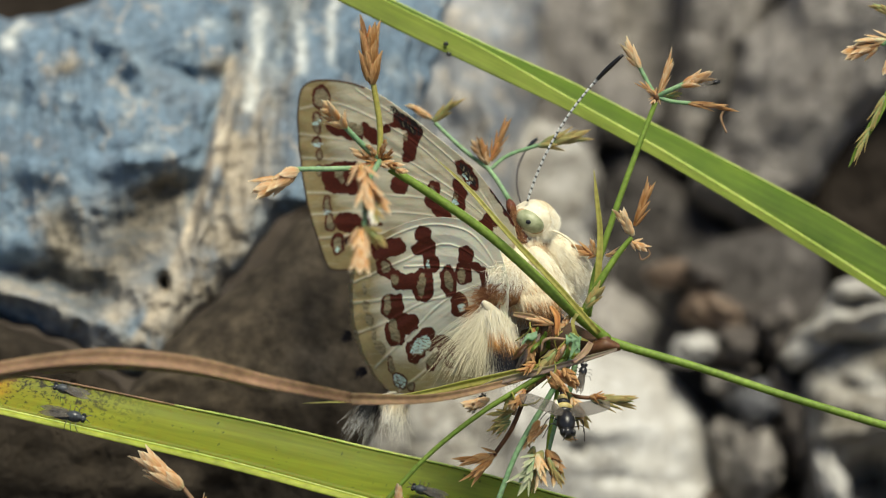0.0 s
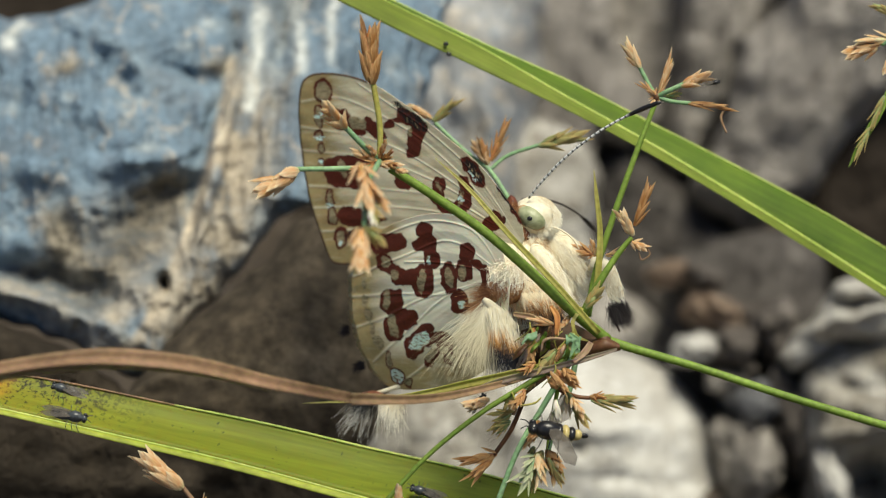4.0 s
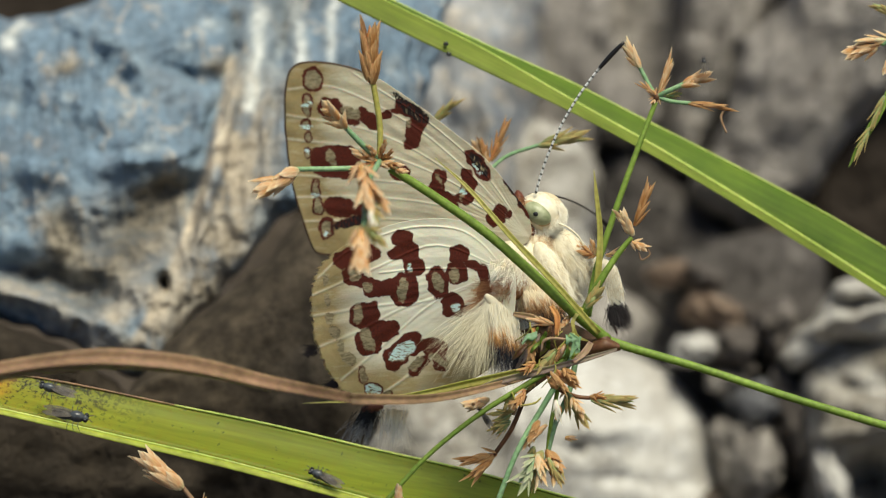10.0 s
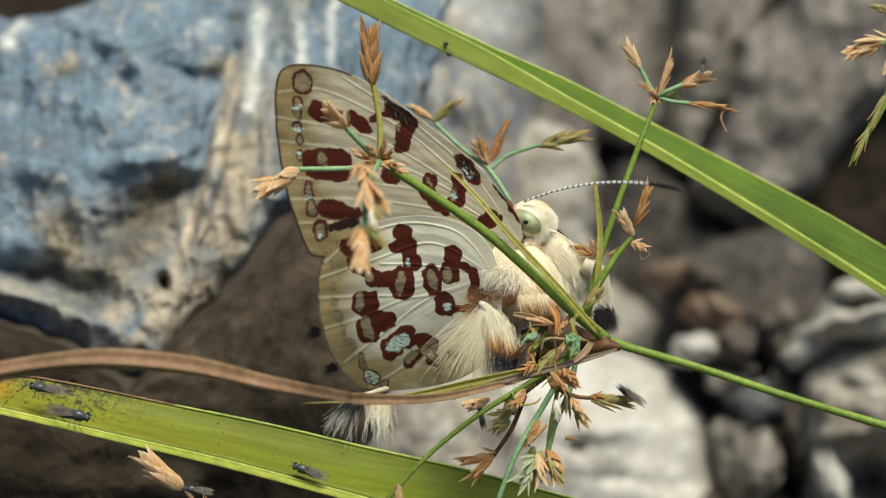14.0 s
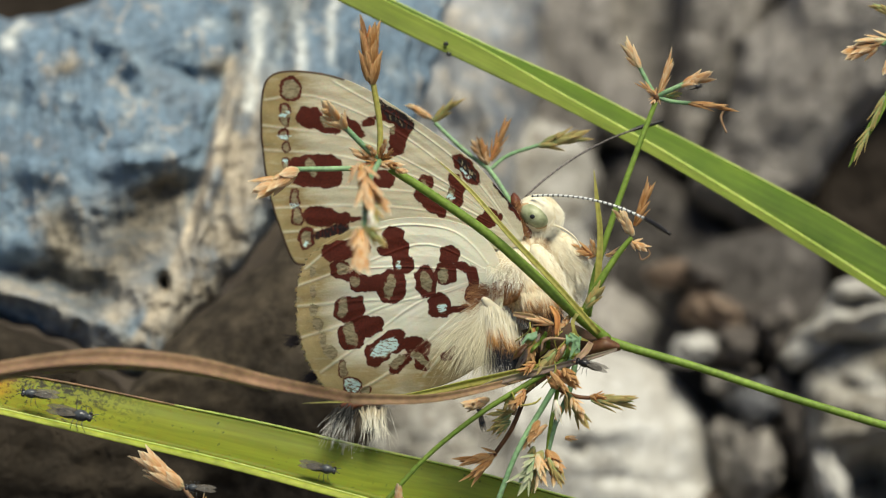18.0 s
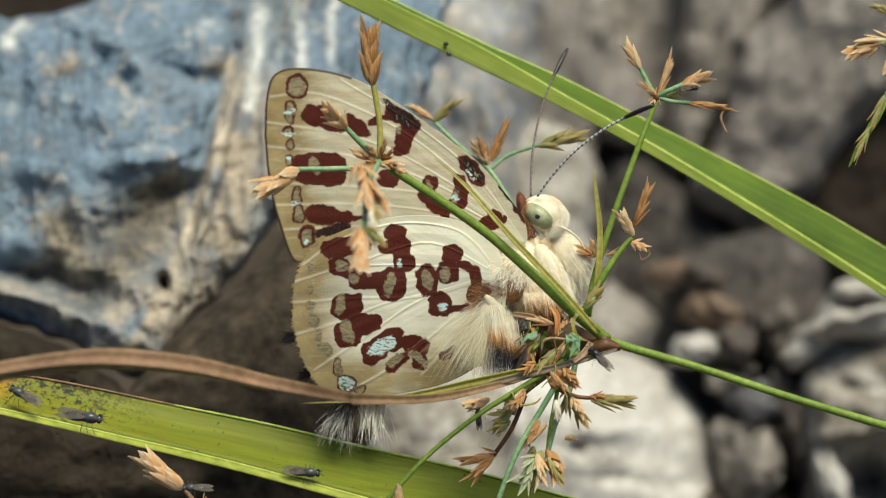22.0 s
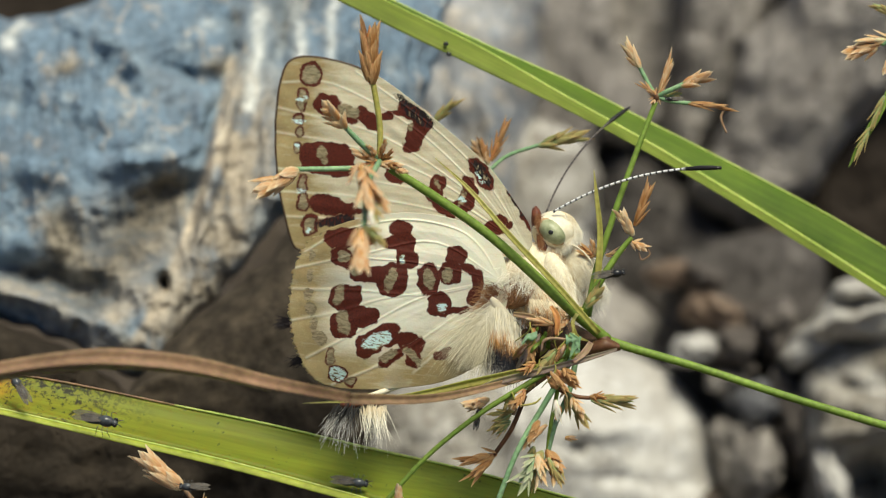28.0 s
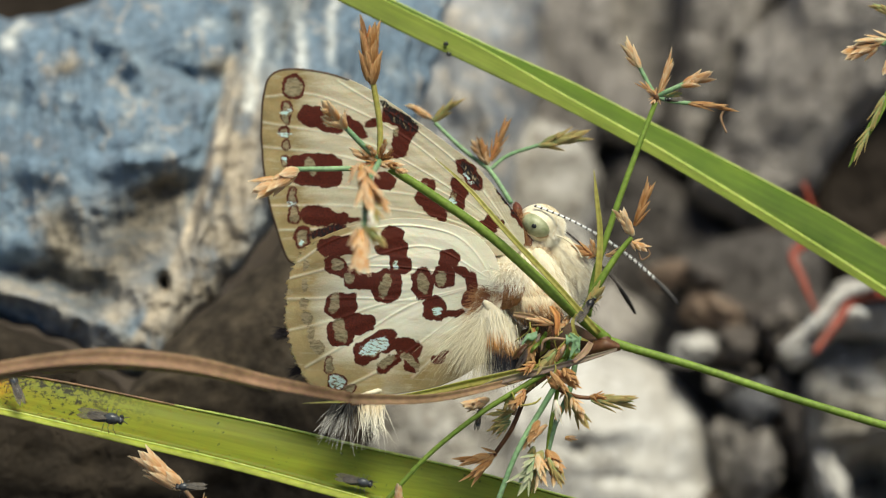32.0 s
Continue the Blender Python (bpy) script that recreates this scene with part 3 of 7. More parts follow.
def crag(name, label, material, outline, w, dome, seed=0.0, rough=3.0, ridges=0.0, power=2.4, lean=0.0, bumps=(), fields=None):
    """Rock of a given outline (plan units), domed to the lens by dome millimetres, uneven by rough millimetres."""
    rim = spline([Vector((a, b, 0)) for a, b in outline] + [Vector((*outline[0], 0))], 20 if fields else 10)[:-1]
    m, rings = len(rim), 120 if fields else 70 if bumps else 34
    extra = {key: [] for key in fields or {}}
    cu, cv = sum(p.x for p in rim) / m, sum(p.y for p in rim) / m
    at = Vector((seed * 7.3, seed * 3.1, seed * 1.7))
    verts, faces = [], []
    middle = G(cu, cv, w)
    for back in (1, -0.8):
        for i in range(rings):
            r = (i / (rings - 1)) ** 0.75
            for p in rim:
                u, v = cu + (p.x - cu) * r, cv + (p.y - cv) * r
                q = Vector((u / 90, v / 90, 0)) + at
                swell = noise.noise(q * 0.5) * 1.3 + noise.noise(q * 1.4) * 0.7 + noise.noise(q * 3.5) * 0.3 + noise.noise(q * 8) * 0.12
                z = dome * (1 - r ** power) ** (1 / power) * back + rough * swell * (1 - 0.5 * r)
                if ridges:
                    z -= ridges * abs(noise.noise(Vector((u / 30, v / 110, 0)) + at))
                for bu, bv, ru, rv, turn, height in bumps if back > 0 else ():
                    c, s = math.cos(radians(turn)), math.sin(radians(turn))
                    du, dv = u - bu + 10 * noise.noise(q * 2.2), v - bv + 10 * noise.noise(q * 2.2 + at)
                    z += height * back * math.exp(-((du * c + dv * s) / ru) ** 2 - ((-du * s + dv * c) / rv) ** 2)
                for key in extra:
                    extra[key].append(fields[key](u, v) if back > 0 else 0.0)
                k = r ** 3 * 14
                verts.append(G(u + k * noise.noise(q * 2), v + k * noise.noise(q * 2 + Vector((5, 5, 5))), w + z + lean * (v - cv) / 100) - middle)
    for s in (0, 1):
        for i in range(rings - 1):
            for j in range(m):
                k = (j + 1) % m
                f = [s * rings * m + c for c in (i * m + j, (i + 1) * m + j, (i + 1) * m + k, i * m + k)]
                faces.append(tuple(f if s == 0 else reversed(f)))
    a, b = (rings - 1) * m, (2 * rings - 1) * m
    faces += [(a + j, b + j, b + (j + 1) % m, a + (j + 1) % m) for j in range(m)]
    ob = new(name, mesh_of(name, (verts, faces), material, True, extra))
    ob.matrix_basis = PLAN @ Matrix.Translation(middle)
    return tagged(ob, label, "rock", "river stones")


def near_line(u, v, points, wide):
    """1 on a broken line, falling off over wide plan units to its sides."""
    best = 1e9
    wind = Vector((u / 60, v / 45, 4))
    u += 9 * noise.noise(wind) + 4 * noise.noise(wind * 3)
    for (a, b), (c, d) in zip(points, points[1:]):
        e, f = c - a, d - b
        k = max(0.0, min(1.0, ((u - a) * e + (v - b) * f) / (e * e + f * f)))
        best = min(best, (u - a - k * e) ** 2 + (v - b - k * f) ** 2)
    return math.exp(-best / wide ** 2)


def blot(u, v, spots):
    return min(1.0, sum(math.exp(-((u - a) / ru) ** 2 - ((v - b) / rv) ** 2) for a, b, ru, rv in spots))


def seam_edge(v):
    return 403 - 0.12 * (v - 100) - 0.00045 * (v - 100) ** 2


def seam_field(u, v):
    d = u - seam_edge(v) - 6 + 5 * noise.noise(Vector((u / 30, v / 30, 2)))
    wide = 9 + max(0.0, v - 100) * 0.035
    return math.exp(-(d / (7 if d < 0 else wide)) ** 2) * max(0.0, min(1.0, (v - 92) / 20)) * max(0.25, min(1.0, (520 - v) / 260))


def tan_field(u, v):
    d = u - seam_edge(v)
    return max(0.0, min(1.0, d / 12)) * max(0.0, min(1.0, (165 - d + 0.12 * (v - 250)) / 90)) * max(0.35, min(1.0, (v - 60) / 120))


STONE_FIELDS = {
    "seam": seam_field,
    "tan": tan_field,
    "white": lambda u, v: min(1.0, near_line(u, v, ((461, 20), (456, 70), (449, 150), (440, 190)), 11) + near_line(u, v, ((520, -40), (524, 40), (534, 120)), 11) + 0.8 * near_line(u, v, ((600, -20), (580, 60), (590, 110)), 8) + 0.9 * near_line(u, v, ((40, 42), (12, 78)), 12) + 0.6 * blot(u, v, ((124, 172, 12, 9), (330, 82, 16, 8), (262, 262, 24, 8), (368, 45, 20, 10)))),
    # dirt and painted shade under the bulge, laid over the dents
    "brown": lambda u, v: blot(u, v, ((300, 330, 45, 26), (265, 372, 70, 40), (245, 435, 75, 45), (110, 425, 42, 62), (175, 505, 70, 50), (60, 485, 70, 18), (120, 120, 26, 16), (385, 120, 30, 16))),
    "pale": lambda u, v: min(1.0, near_line(u, v, ((-60, 500), (60, 530), (120, 566), (160, 606), (220, 620)), 20) + near_line(u, v, ((205, 560), (235, 520), (285, 530), (300, 555)), 26) + 0.5 * blot(u, v, ((330, 450, 60, 70), (55, 470, 26, 8)))),
}


def build_rocks():
    crag("boulder", "blue-grey boulder with a pale tan seam and a pitted tan foot", BLUE_ROCK,
         [(-300, -60), (-60, 22), (70, 22), (165, -8), (420, -120), (780, -120), (760, 150), (650, 345), (530, 370), (470, 420), (400, 510), (330, 580), (290, 640), (230, 665), (160, 625), (90, 590), (0, 566), (-300, 540)],
         -92, 14, 1.0, 3.6, 3.0, 5.0, 6.0,
         bumps=((110, 160, 300, 300, 10, 9), (372, 235, 14, 170, 13, -6), (215, 150, 60, 40, 40, -4), (250, 285, 80, 16, -12, 4), (300, 335, 60, 18, -10, -5), (262, 385, 90, 42, -35, -5), (115, 425, 36, 60, 0, -4), (70, 490, 190, 26, 14, -8), (265, 535, 62, 60, 0, 6),
                (384, 260, 20, 210, 15, 5), (291, 498, 9, 14, 20, -12), (60, 532, 200, 18, 22, 4), (500, 60, 14, 120, 6, -5), (420, 60, 14, 80, 6, -5), (560, 230, 120, 160, 30, 8), (170, 60, 70, 20, 30, 3), (330, 130, 50, 14, 20, -4), (60, 300, 50, 30, 20, 4)),
         fields=STONE_FIELDS)
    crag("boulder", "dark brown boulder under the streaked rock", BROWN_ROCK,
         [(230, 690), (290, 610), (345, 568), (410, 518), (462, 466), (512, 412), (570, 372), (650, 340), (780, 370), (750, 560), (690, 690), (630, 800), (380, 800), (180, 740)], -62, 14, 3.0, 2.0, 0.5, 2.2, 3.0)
    # its blackness is shade held in the colour, no shadow falls here
    crag("boulder", "blackish brown stone low between the boulders", LOW_SHADE_ROCK,
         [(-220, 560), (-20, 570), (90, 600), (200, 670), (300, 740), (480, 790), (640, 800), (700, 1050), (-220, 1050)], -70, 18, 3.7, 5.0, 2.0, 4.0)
    crag("boulder", "blue and grey rock with white mineral streaks", STREAK_ROCK,
         [(640, -140), (930, -140), (960, 100), (930, 320), (880, 560), (700, 560), (640, 300)], -250, 50, 4.0, 5.0, 4.0)
    crag("boulder", "large slanting slab of grey-brown rock", SLAB_ROCK,
         [(860, -140), (1085, -140), (1080, 20), (1105, 90), (1155, 160), (1170, 220), (1120, 270), (1075, 255), (1030, 300), (1060, 420), (960, 520), (840, 400)], -275, 40, 5.0, 3.6, 3.0, 3.4)
    crag("boulder", "grey-pink slab beside a dark cleft", DULL_SLAB,
         [(1195, -140), (1420, -140), (1390, 0), (1325, 70), (1305, 180), (1250, 280), (1195, 325), (1165, 250), (1190, 130), (1198, 20)], -268, 26, 5.9, 3.0, 2.0, 3.0)
    crag("boulder", "grey slab that leans over a dark hollow", SLAB_ROCK,
         [(1310, 70), (1395, -10), (1450, -140), (1760, -140), (1760, 60), (1605, 160), (1510, 240), (1432, 348), (1330, 410), (1275, 390), (1215, 340), (1245, 280), (1290, 180)], -254, 28, 5.6, 3.6, 3.0, 3.4)
    crag("boulder", "dark brown rock in the cleft of the slabs", DULL_SLAB,
         [(960, -140), (1480, -140), (1420, 200), (1300, 480), (1100, 560), (940, 500)], -292, 30, 5.3, 3.0)
    # shade under the leaning slab is put into this face's colour
    crag("boulder", "reddish-brown hollow rock face darkened for its shade", DARK_ROCK,
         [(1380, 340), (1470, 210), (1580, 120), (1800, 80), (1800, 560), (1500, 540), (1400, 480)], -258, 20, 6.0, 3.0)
    crag("boulder", "grey-pink stone that slopes behind the insect", PINK_ROCK,
         [(900, 500), (1000, 490), (1080, 500), (1150, 545), (1190, 600), (1215, 660), (1190, 715), (1080, 735), (960, 740), (860, 640)], -236, 16, 8.9, 3.0, 1.0, 2.0)
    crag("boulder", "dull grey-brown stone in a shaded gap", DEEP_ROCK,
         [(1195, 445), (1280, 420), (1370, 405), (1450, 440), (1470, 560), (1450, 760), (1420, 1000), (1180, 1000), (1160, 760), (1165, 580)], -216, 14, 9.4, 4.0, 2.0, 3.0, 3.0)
    crag("boulder", "pale grey stone with a curled rim and a rough face", LEDGE_ROCK,
         [(1415, 640), (1450, 585), (1540, 560), (1680, 550), (1720, 1000), (1440, 1000), (1415, 860), (1402, 750)], -200, 34, 7.7, 5.0, 2.0, 2.2,
         bumps=((1545, 850, 60, 52, 0, -34), (1440, 700, 40, 26, 20, 5), (1500, 690, 26, 16, 0, -5), (1480, 770, 60, 14, -10, 5), (1550, 720, 40, 20, 0, 5)))
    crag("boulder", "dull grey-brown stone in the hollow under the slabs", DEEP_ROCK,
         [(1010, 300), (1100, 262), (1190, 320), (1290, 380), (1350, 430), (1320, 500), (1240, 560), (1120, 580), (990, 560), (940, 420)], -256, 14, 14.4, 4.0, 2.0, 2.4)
    crag("boulder", "light grey stone behind the head of the insect", LEDGE_ROCK,
         [(820, 240), (950, 205), (1035, 250), (1065, 330), (1050, 420), (1080, 480), (980, 530), (820, 530)], -232, 14, 16.3, 2.4, 1.0, 2.4)
    # greyer stone added before the pale boulder to give its shaded left end
    crag("boulder", "added grey stone that stands in for shade behind the tail of the insect", LEDGE_ROCK,
         [(560, 740), (690, 690), (820, 676), (890, 700), (905, 790), (890, 1040), (560, 1040)], -166, 14, 15.1, 3.0, 1.0, 2.2)
    boulder("stone_shard", "pale bluish splinter of stone under the ledge", PALE_ROCK, 1472, 860, -168, 26, 66, 8, 18, 12.2, 0.2, 5)
    crag("boulder", "pale grey curled ledge of rock", CURL_ROCK,
         [(1372, 640), (1400, 596), (1440, 565), (1462, 520), (1500, 494), (1560, 488), (1700, 484), (1720, 660), (1600, 650), (1520, 610), (1455, 606), (1405, 655)], -186, 20, 7.0, 2.6, 1.5,
         bumps=((1518, 536, 46, 9, -6, -12), (1500, 512, 60, 9, -6, 4), (1490, 565, 70, 10, -14, 5), (1560, 622, 100, 20, 6, -14)))
    crag("boulder", "whitish water-worn boulder below the sedge", PALE_ROCK,
         [(650, 740), (740, 650), (880, 600), (1040, 605), (1150, 645), (1235, 710), (1285, 820), (1290, 1040), (680, 1040), (640, 860)], -208, 40, 8.0, 2.2, 0.5, 2.2,
         bumps=((1020, 794, 14, 8, 0, -5), (1090, 760, 60, 18, -8, 2), (1120, 850, 90, 12, 5, -2), (1200, 790, 30, 40, 0, 2)))
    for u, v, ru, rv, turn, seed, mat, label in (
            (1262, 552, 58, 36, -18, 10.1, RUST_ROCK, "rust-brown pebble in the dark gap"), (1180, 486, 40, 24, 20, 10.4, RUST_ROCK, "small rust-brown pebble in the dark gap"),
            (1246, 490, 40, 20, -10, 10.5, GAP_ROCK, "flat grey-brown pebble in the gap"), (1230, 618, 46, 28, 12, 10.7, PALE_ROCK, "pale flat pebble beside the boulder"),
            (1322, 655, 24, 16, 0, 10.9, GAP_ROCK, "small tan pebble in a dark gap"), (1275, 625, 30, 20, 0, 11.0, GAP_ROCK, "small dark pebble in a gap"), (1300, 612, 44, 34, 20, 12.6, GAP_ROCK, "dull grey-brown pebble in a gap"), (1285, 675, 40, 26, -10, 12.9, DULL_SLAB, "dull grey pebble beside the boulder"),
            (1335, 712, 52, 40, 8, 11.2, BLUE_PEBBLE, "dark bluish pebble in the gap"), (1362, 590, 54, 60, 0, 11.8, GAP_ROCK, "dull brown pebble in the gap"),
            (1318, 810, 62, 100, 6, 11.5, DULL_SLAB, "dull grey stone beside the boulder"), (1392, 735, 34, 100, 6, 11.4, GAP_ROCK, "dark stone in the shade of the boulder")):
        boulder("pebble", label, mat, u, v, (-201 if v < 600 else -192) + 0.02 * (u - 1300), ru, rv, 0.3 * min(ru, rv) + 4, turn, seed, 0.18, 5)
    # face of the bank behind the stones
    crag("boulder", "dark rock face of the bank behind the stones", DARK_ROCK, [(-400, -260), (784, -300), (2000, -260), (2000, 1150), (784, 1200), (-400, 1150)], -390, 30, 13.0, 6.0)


build_ground()
build_rocks()


# ---- leaves ----
def build_leaves():
    # folded leaf that crosses above the insect
    leaf = thing("grass_blade", "long bright green folded sedge leaf with a pale ridge", "leaf", G(1100, 230, -23))
    along = (560, 700, 850, 1000, 1150, 1300, 1450, 1568, 1750)
    upper = [G(u, v, -25 - u / 400) for u, v in zip(along, (-70, 3, 75, 141, 217, 293, 372, 440, 545))]
    ridge = [G(u, v, -22 - u / 400) for u, v in zip(along, (-64, 10, 84, 170, 254, 344, 437, 513, 632))]
    lower = [G(u, v, -18.5 - u / 400) for u, v in zip(along, (-18, 52, 123, 194, 273, 361, 453, 527, 645))]
    for rail, (a, b) in ((upper, (0, 0)), (ridge, (-30, 20)), (lower, (-40, 25))):
        rail += [G(2050 + a, 740 + b, -28 - a / 8), G(2260 + a, 1250 + b, -27 - a / 8), G(2300 + a, 2000, -25 - a / 8)]
    part("blade", loft(upper, ridge, 0.5), BLADE, leaf, "bright green upper face")
    part("blade", loft(ridge, lower, 0.5), BLADE_UNDER, leaf, "olive lower face")
    part("ridge", tube([p + Vector((0, 0, 0.00005)) for p in ridge], [0.05, 0.07, 0.12, 0.18, 0.22, 0.25, 0.28, 0.3, 0.3, 0.3, 0.3, 0.3], 10), RIM, leaf, "pale ridge")
    part("rim", tube(upper, [0.16] * 12, 10), RIM, leaf, "pale upper edge")
    for u, v in ((789, 78), (794, 96)):
        part("speck", ball(G(u, v, -20.4), (0.0004, 0.00035, 0.0003), 0, 6, 8, 0.3), BLACK, leaf, "small dark speck")
    # broad channelled leaf below, stained towards its old end
    low = thing("grass_blade", "broad yellow-green channelled leaf with dark specks and a stained end", "leaf", G(400, 770, -9))
    upper = [G(-150, 632, -10), G(0, 657, -10), G(137, 681, -10), G(309, 717, -11), G(480, 752, -11.5), G(645, 791, -11), G(824, 831, -8), G(1000, 878, -5), G(1180, 926, -3), G(1420, 1040, -2), G(1600, 1400, -2), G(1630, 2050, -2)]
    fold = [G(-150, 692, -3), G(0, 723, -3), G(200, 769, -4), G(400, 815, -5), G(583, 864, -4.5), G(760, 912, -2), G(950, 962, 1), G(1280, 1090, 3), G(1500, 1420, 4), G(1540, 2050, 5)]
    under = [G(-150, 702, -2.2), G(0, 734, -2.2), G(200, 781, -3.2), G(400, 829, -4.2), G(583, 878, -3.7), G(760, 926, -1.2), G(950, 976, 1.8), G(1270, 1104, 3.8), G(1488, 1424, 4.8), G(1528, 2050, 5.8)]
    part("blade", loft(upper, fold, -1.6), BLADE_OLD, low)
    part("rim", loft(fold, under, 0.25), LEAF_HEM, low, "pale folded lower edge")
    part("rim", tube([p + Vector((0, 0, 0.0001)) for p in fold], [0.13] * 10, 8), RIM, low, "pale line along the fold")
    part("rim", tube([p + Vector((0, 0, 0.0001)) for p in upper[3:]], [0.12] + [0.16] * 8, 8), RIM, low, "pale upper edge")
    part("rim", tube([p + Vector((0, 0, 0.0001)) for p in upper[:4]], [0.13, 0.14, 0.14, 0.1], 10), STRAW, low, "withered brown upper edge")
    # dry curved leaf
    dry = thing("dry_leaf", "thin curled dry brown grass leaf", "leaf", G(600, 700, 9))
    path = [G(-60, 664, 46), G(80, 641, 45), G(200, 634, 43), G(340, 648, 40), G(480, 680, 35), G(620, 707, 28), G(760, 706, 19), G(880, 682, 10), G(1000, 645, 3)]
    part("blade", ribbon(path[:6], [0.8, 0.9, 1.15, 1.1, 0.95, 0.8], 0.55, 0.2, 10, Vector((0, 0.5, 1))), STRAW, dry)
    part("blade", ribbon([p + Vector((0, -0.0009, -0.0006)) for p in path[:5]], [0.6, 0.7, 0.6, 0.35, 0.1], 0.3, 0.2, 10, Vector((0, -0.5, 1))), DRY_TIP, dry, "darker curled lower edge")
    part("tip", ribbon(path[5:], [0.8, 0.6, 0.5, 0.25], 0.55, 0.2, 10, Vector((0, 0.15, 1))), DRY_TIP, dry, "darker brown withered tip")
    return dry


GLUMES = {}


def glume_mesh(material):
    """Pointed cupped scale, one unit long."""
    if material.name not in GLUMES:
        verts, faces = [], []
        for i, (y, w) in enumerate(((0, 0.09), (0.2, 0.18), (0.45, 0.20), (0.72, 0.13), (0.9, 0.045), (1.0, 0.006))):
            for j in range(5):
                a = (j - 2) / 2
                verts.append((a * w, y, (1 - a * a) * w * 0.75 + 0.16 * y * y * y))
        for i in range(5):
            for j in range(4):
                faces.append((i * 5 + j, i * 5 + j + 1, i * 5 + j + 6, i * 5 + j + 5))
        n = len(verts)
        verts += [(x * 0.96, y, z - 0.03) for x, y, z in verts]
        faces += [tuple(reversed([k + n for k in f])) for f in faces]
        GLUMES[material.name] = mesh_of("glume", (verts, faces), material)
    return GLUMES[material.name]


RND = random.Random(11)
CORES = {"glume_tan": plant_material("spike_tan", (0.50, 0.26, 0.10), (0.66, 0.42, 0.20)), "glume_brown": plant_material("spike_brown", (0.30, 0.12, 0.04), (0.46, 0.22, 0.08)),
         "glume_green": plant_material("spike_green", (0.26, 0.34, 0.12), (0.42, 0.44, 0.18)), "glume_pale": plant_material("spike_pale", (0.56, 0.46, 0.24), (0.80, 0.64, 0.42)), "glume_white": plant_material("spike_white", (0.76, 0.70, 0.52), (0.90, 0.86, 0.72)),
         "glume_teal": plant_material("spike_teal", (0.26, 0.42, 0.26), (0.42, 0.58, 0.38))}


def spikelet(parent, foot, tip, wide, material, count=9, spread=18, lean=0.0):
    """A flower spike of overlapping scales from foot to tip (plan places); wide in plan units."""
    top = parent
    while top.parent:
        top = top.parent
    off = ANCHOR[top.name]
    axis = tip - foot
    length = axis.length
    y = axis.normalized()
    x = y.cross(Vector((lean, 0.0, 1))).normalized()
    z = x.cross(y)
    frame_ = Matrix((x, y, z)).transposed().to_4x4()
    half = wide * UNIT * 1000
    core = [foot.lerp(tip, k) for k in (0.0, 0.12, 0.3, 0.5, 0.7, 0.82)]
    rachis = part("spikelet", tube(core, [0.16, half * 0.32, half * 0.48, half * 0.42, half * 0.2, 0.04], 3), CORES[material.name], parent)
    g = glume_mesh(material)
    scale = max(length * 0.46, 0.0012)
    for i in range(count):
        s = i / count
        side = (-1) ** i
        ob = new("glume", g)
        ob.parent = rachis
        place = foot - off + y * (length * 0.60 * s)
        roll = side * RND.uniform(12, 88) if i % 5 != 4 else RND.uniform(-25, 25)
        open_ = spread * (0.35 + 0.55 * (1 - s)) * RND.uniform(0.5, 1.4)
        m = Matrix.Translation(place) @ frame_ @ Matrix.Rotation(radians(roll), 4, "Y") @ Matrix.Translation((0, 0, half / 1000 * 0.22)) @ Matrix.Rotation(radians(open_), 4, "X")
        w = wide * UNIT / (0.5 * scale) * 0.95
        ob.matrix_basis = m @ Matrix.Diagonal((scale * w * RND.uniform(0.8, 1.2), scale * RND.uniform(0.75, 1.2), scale * w * 0.9, 1))
    return rachis


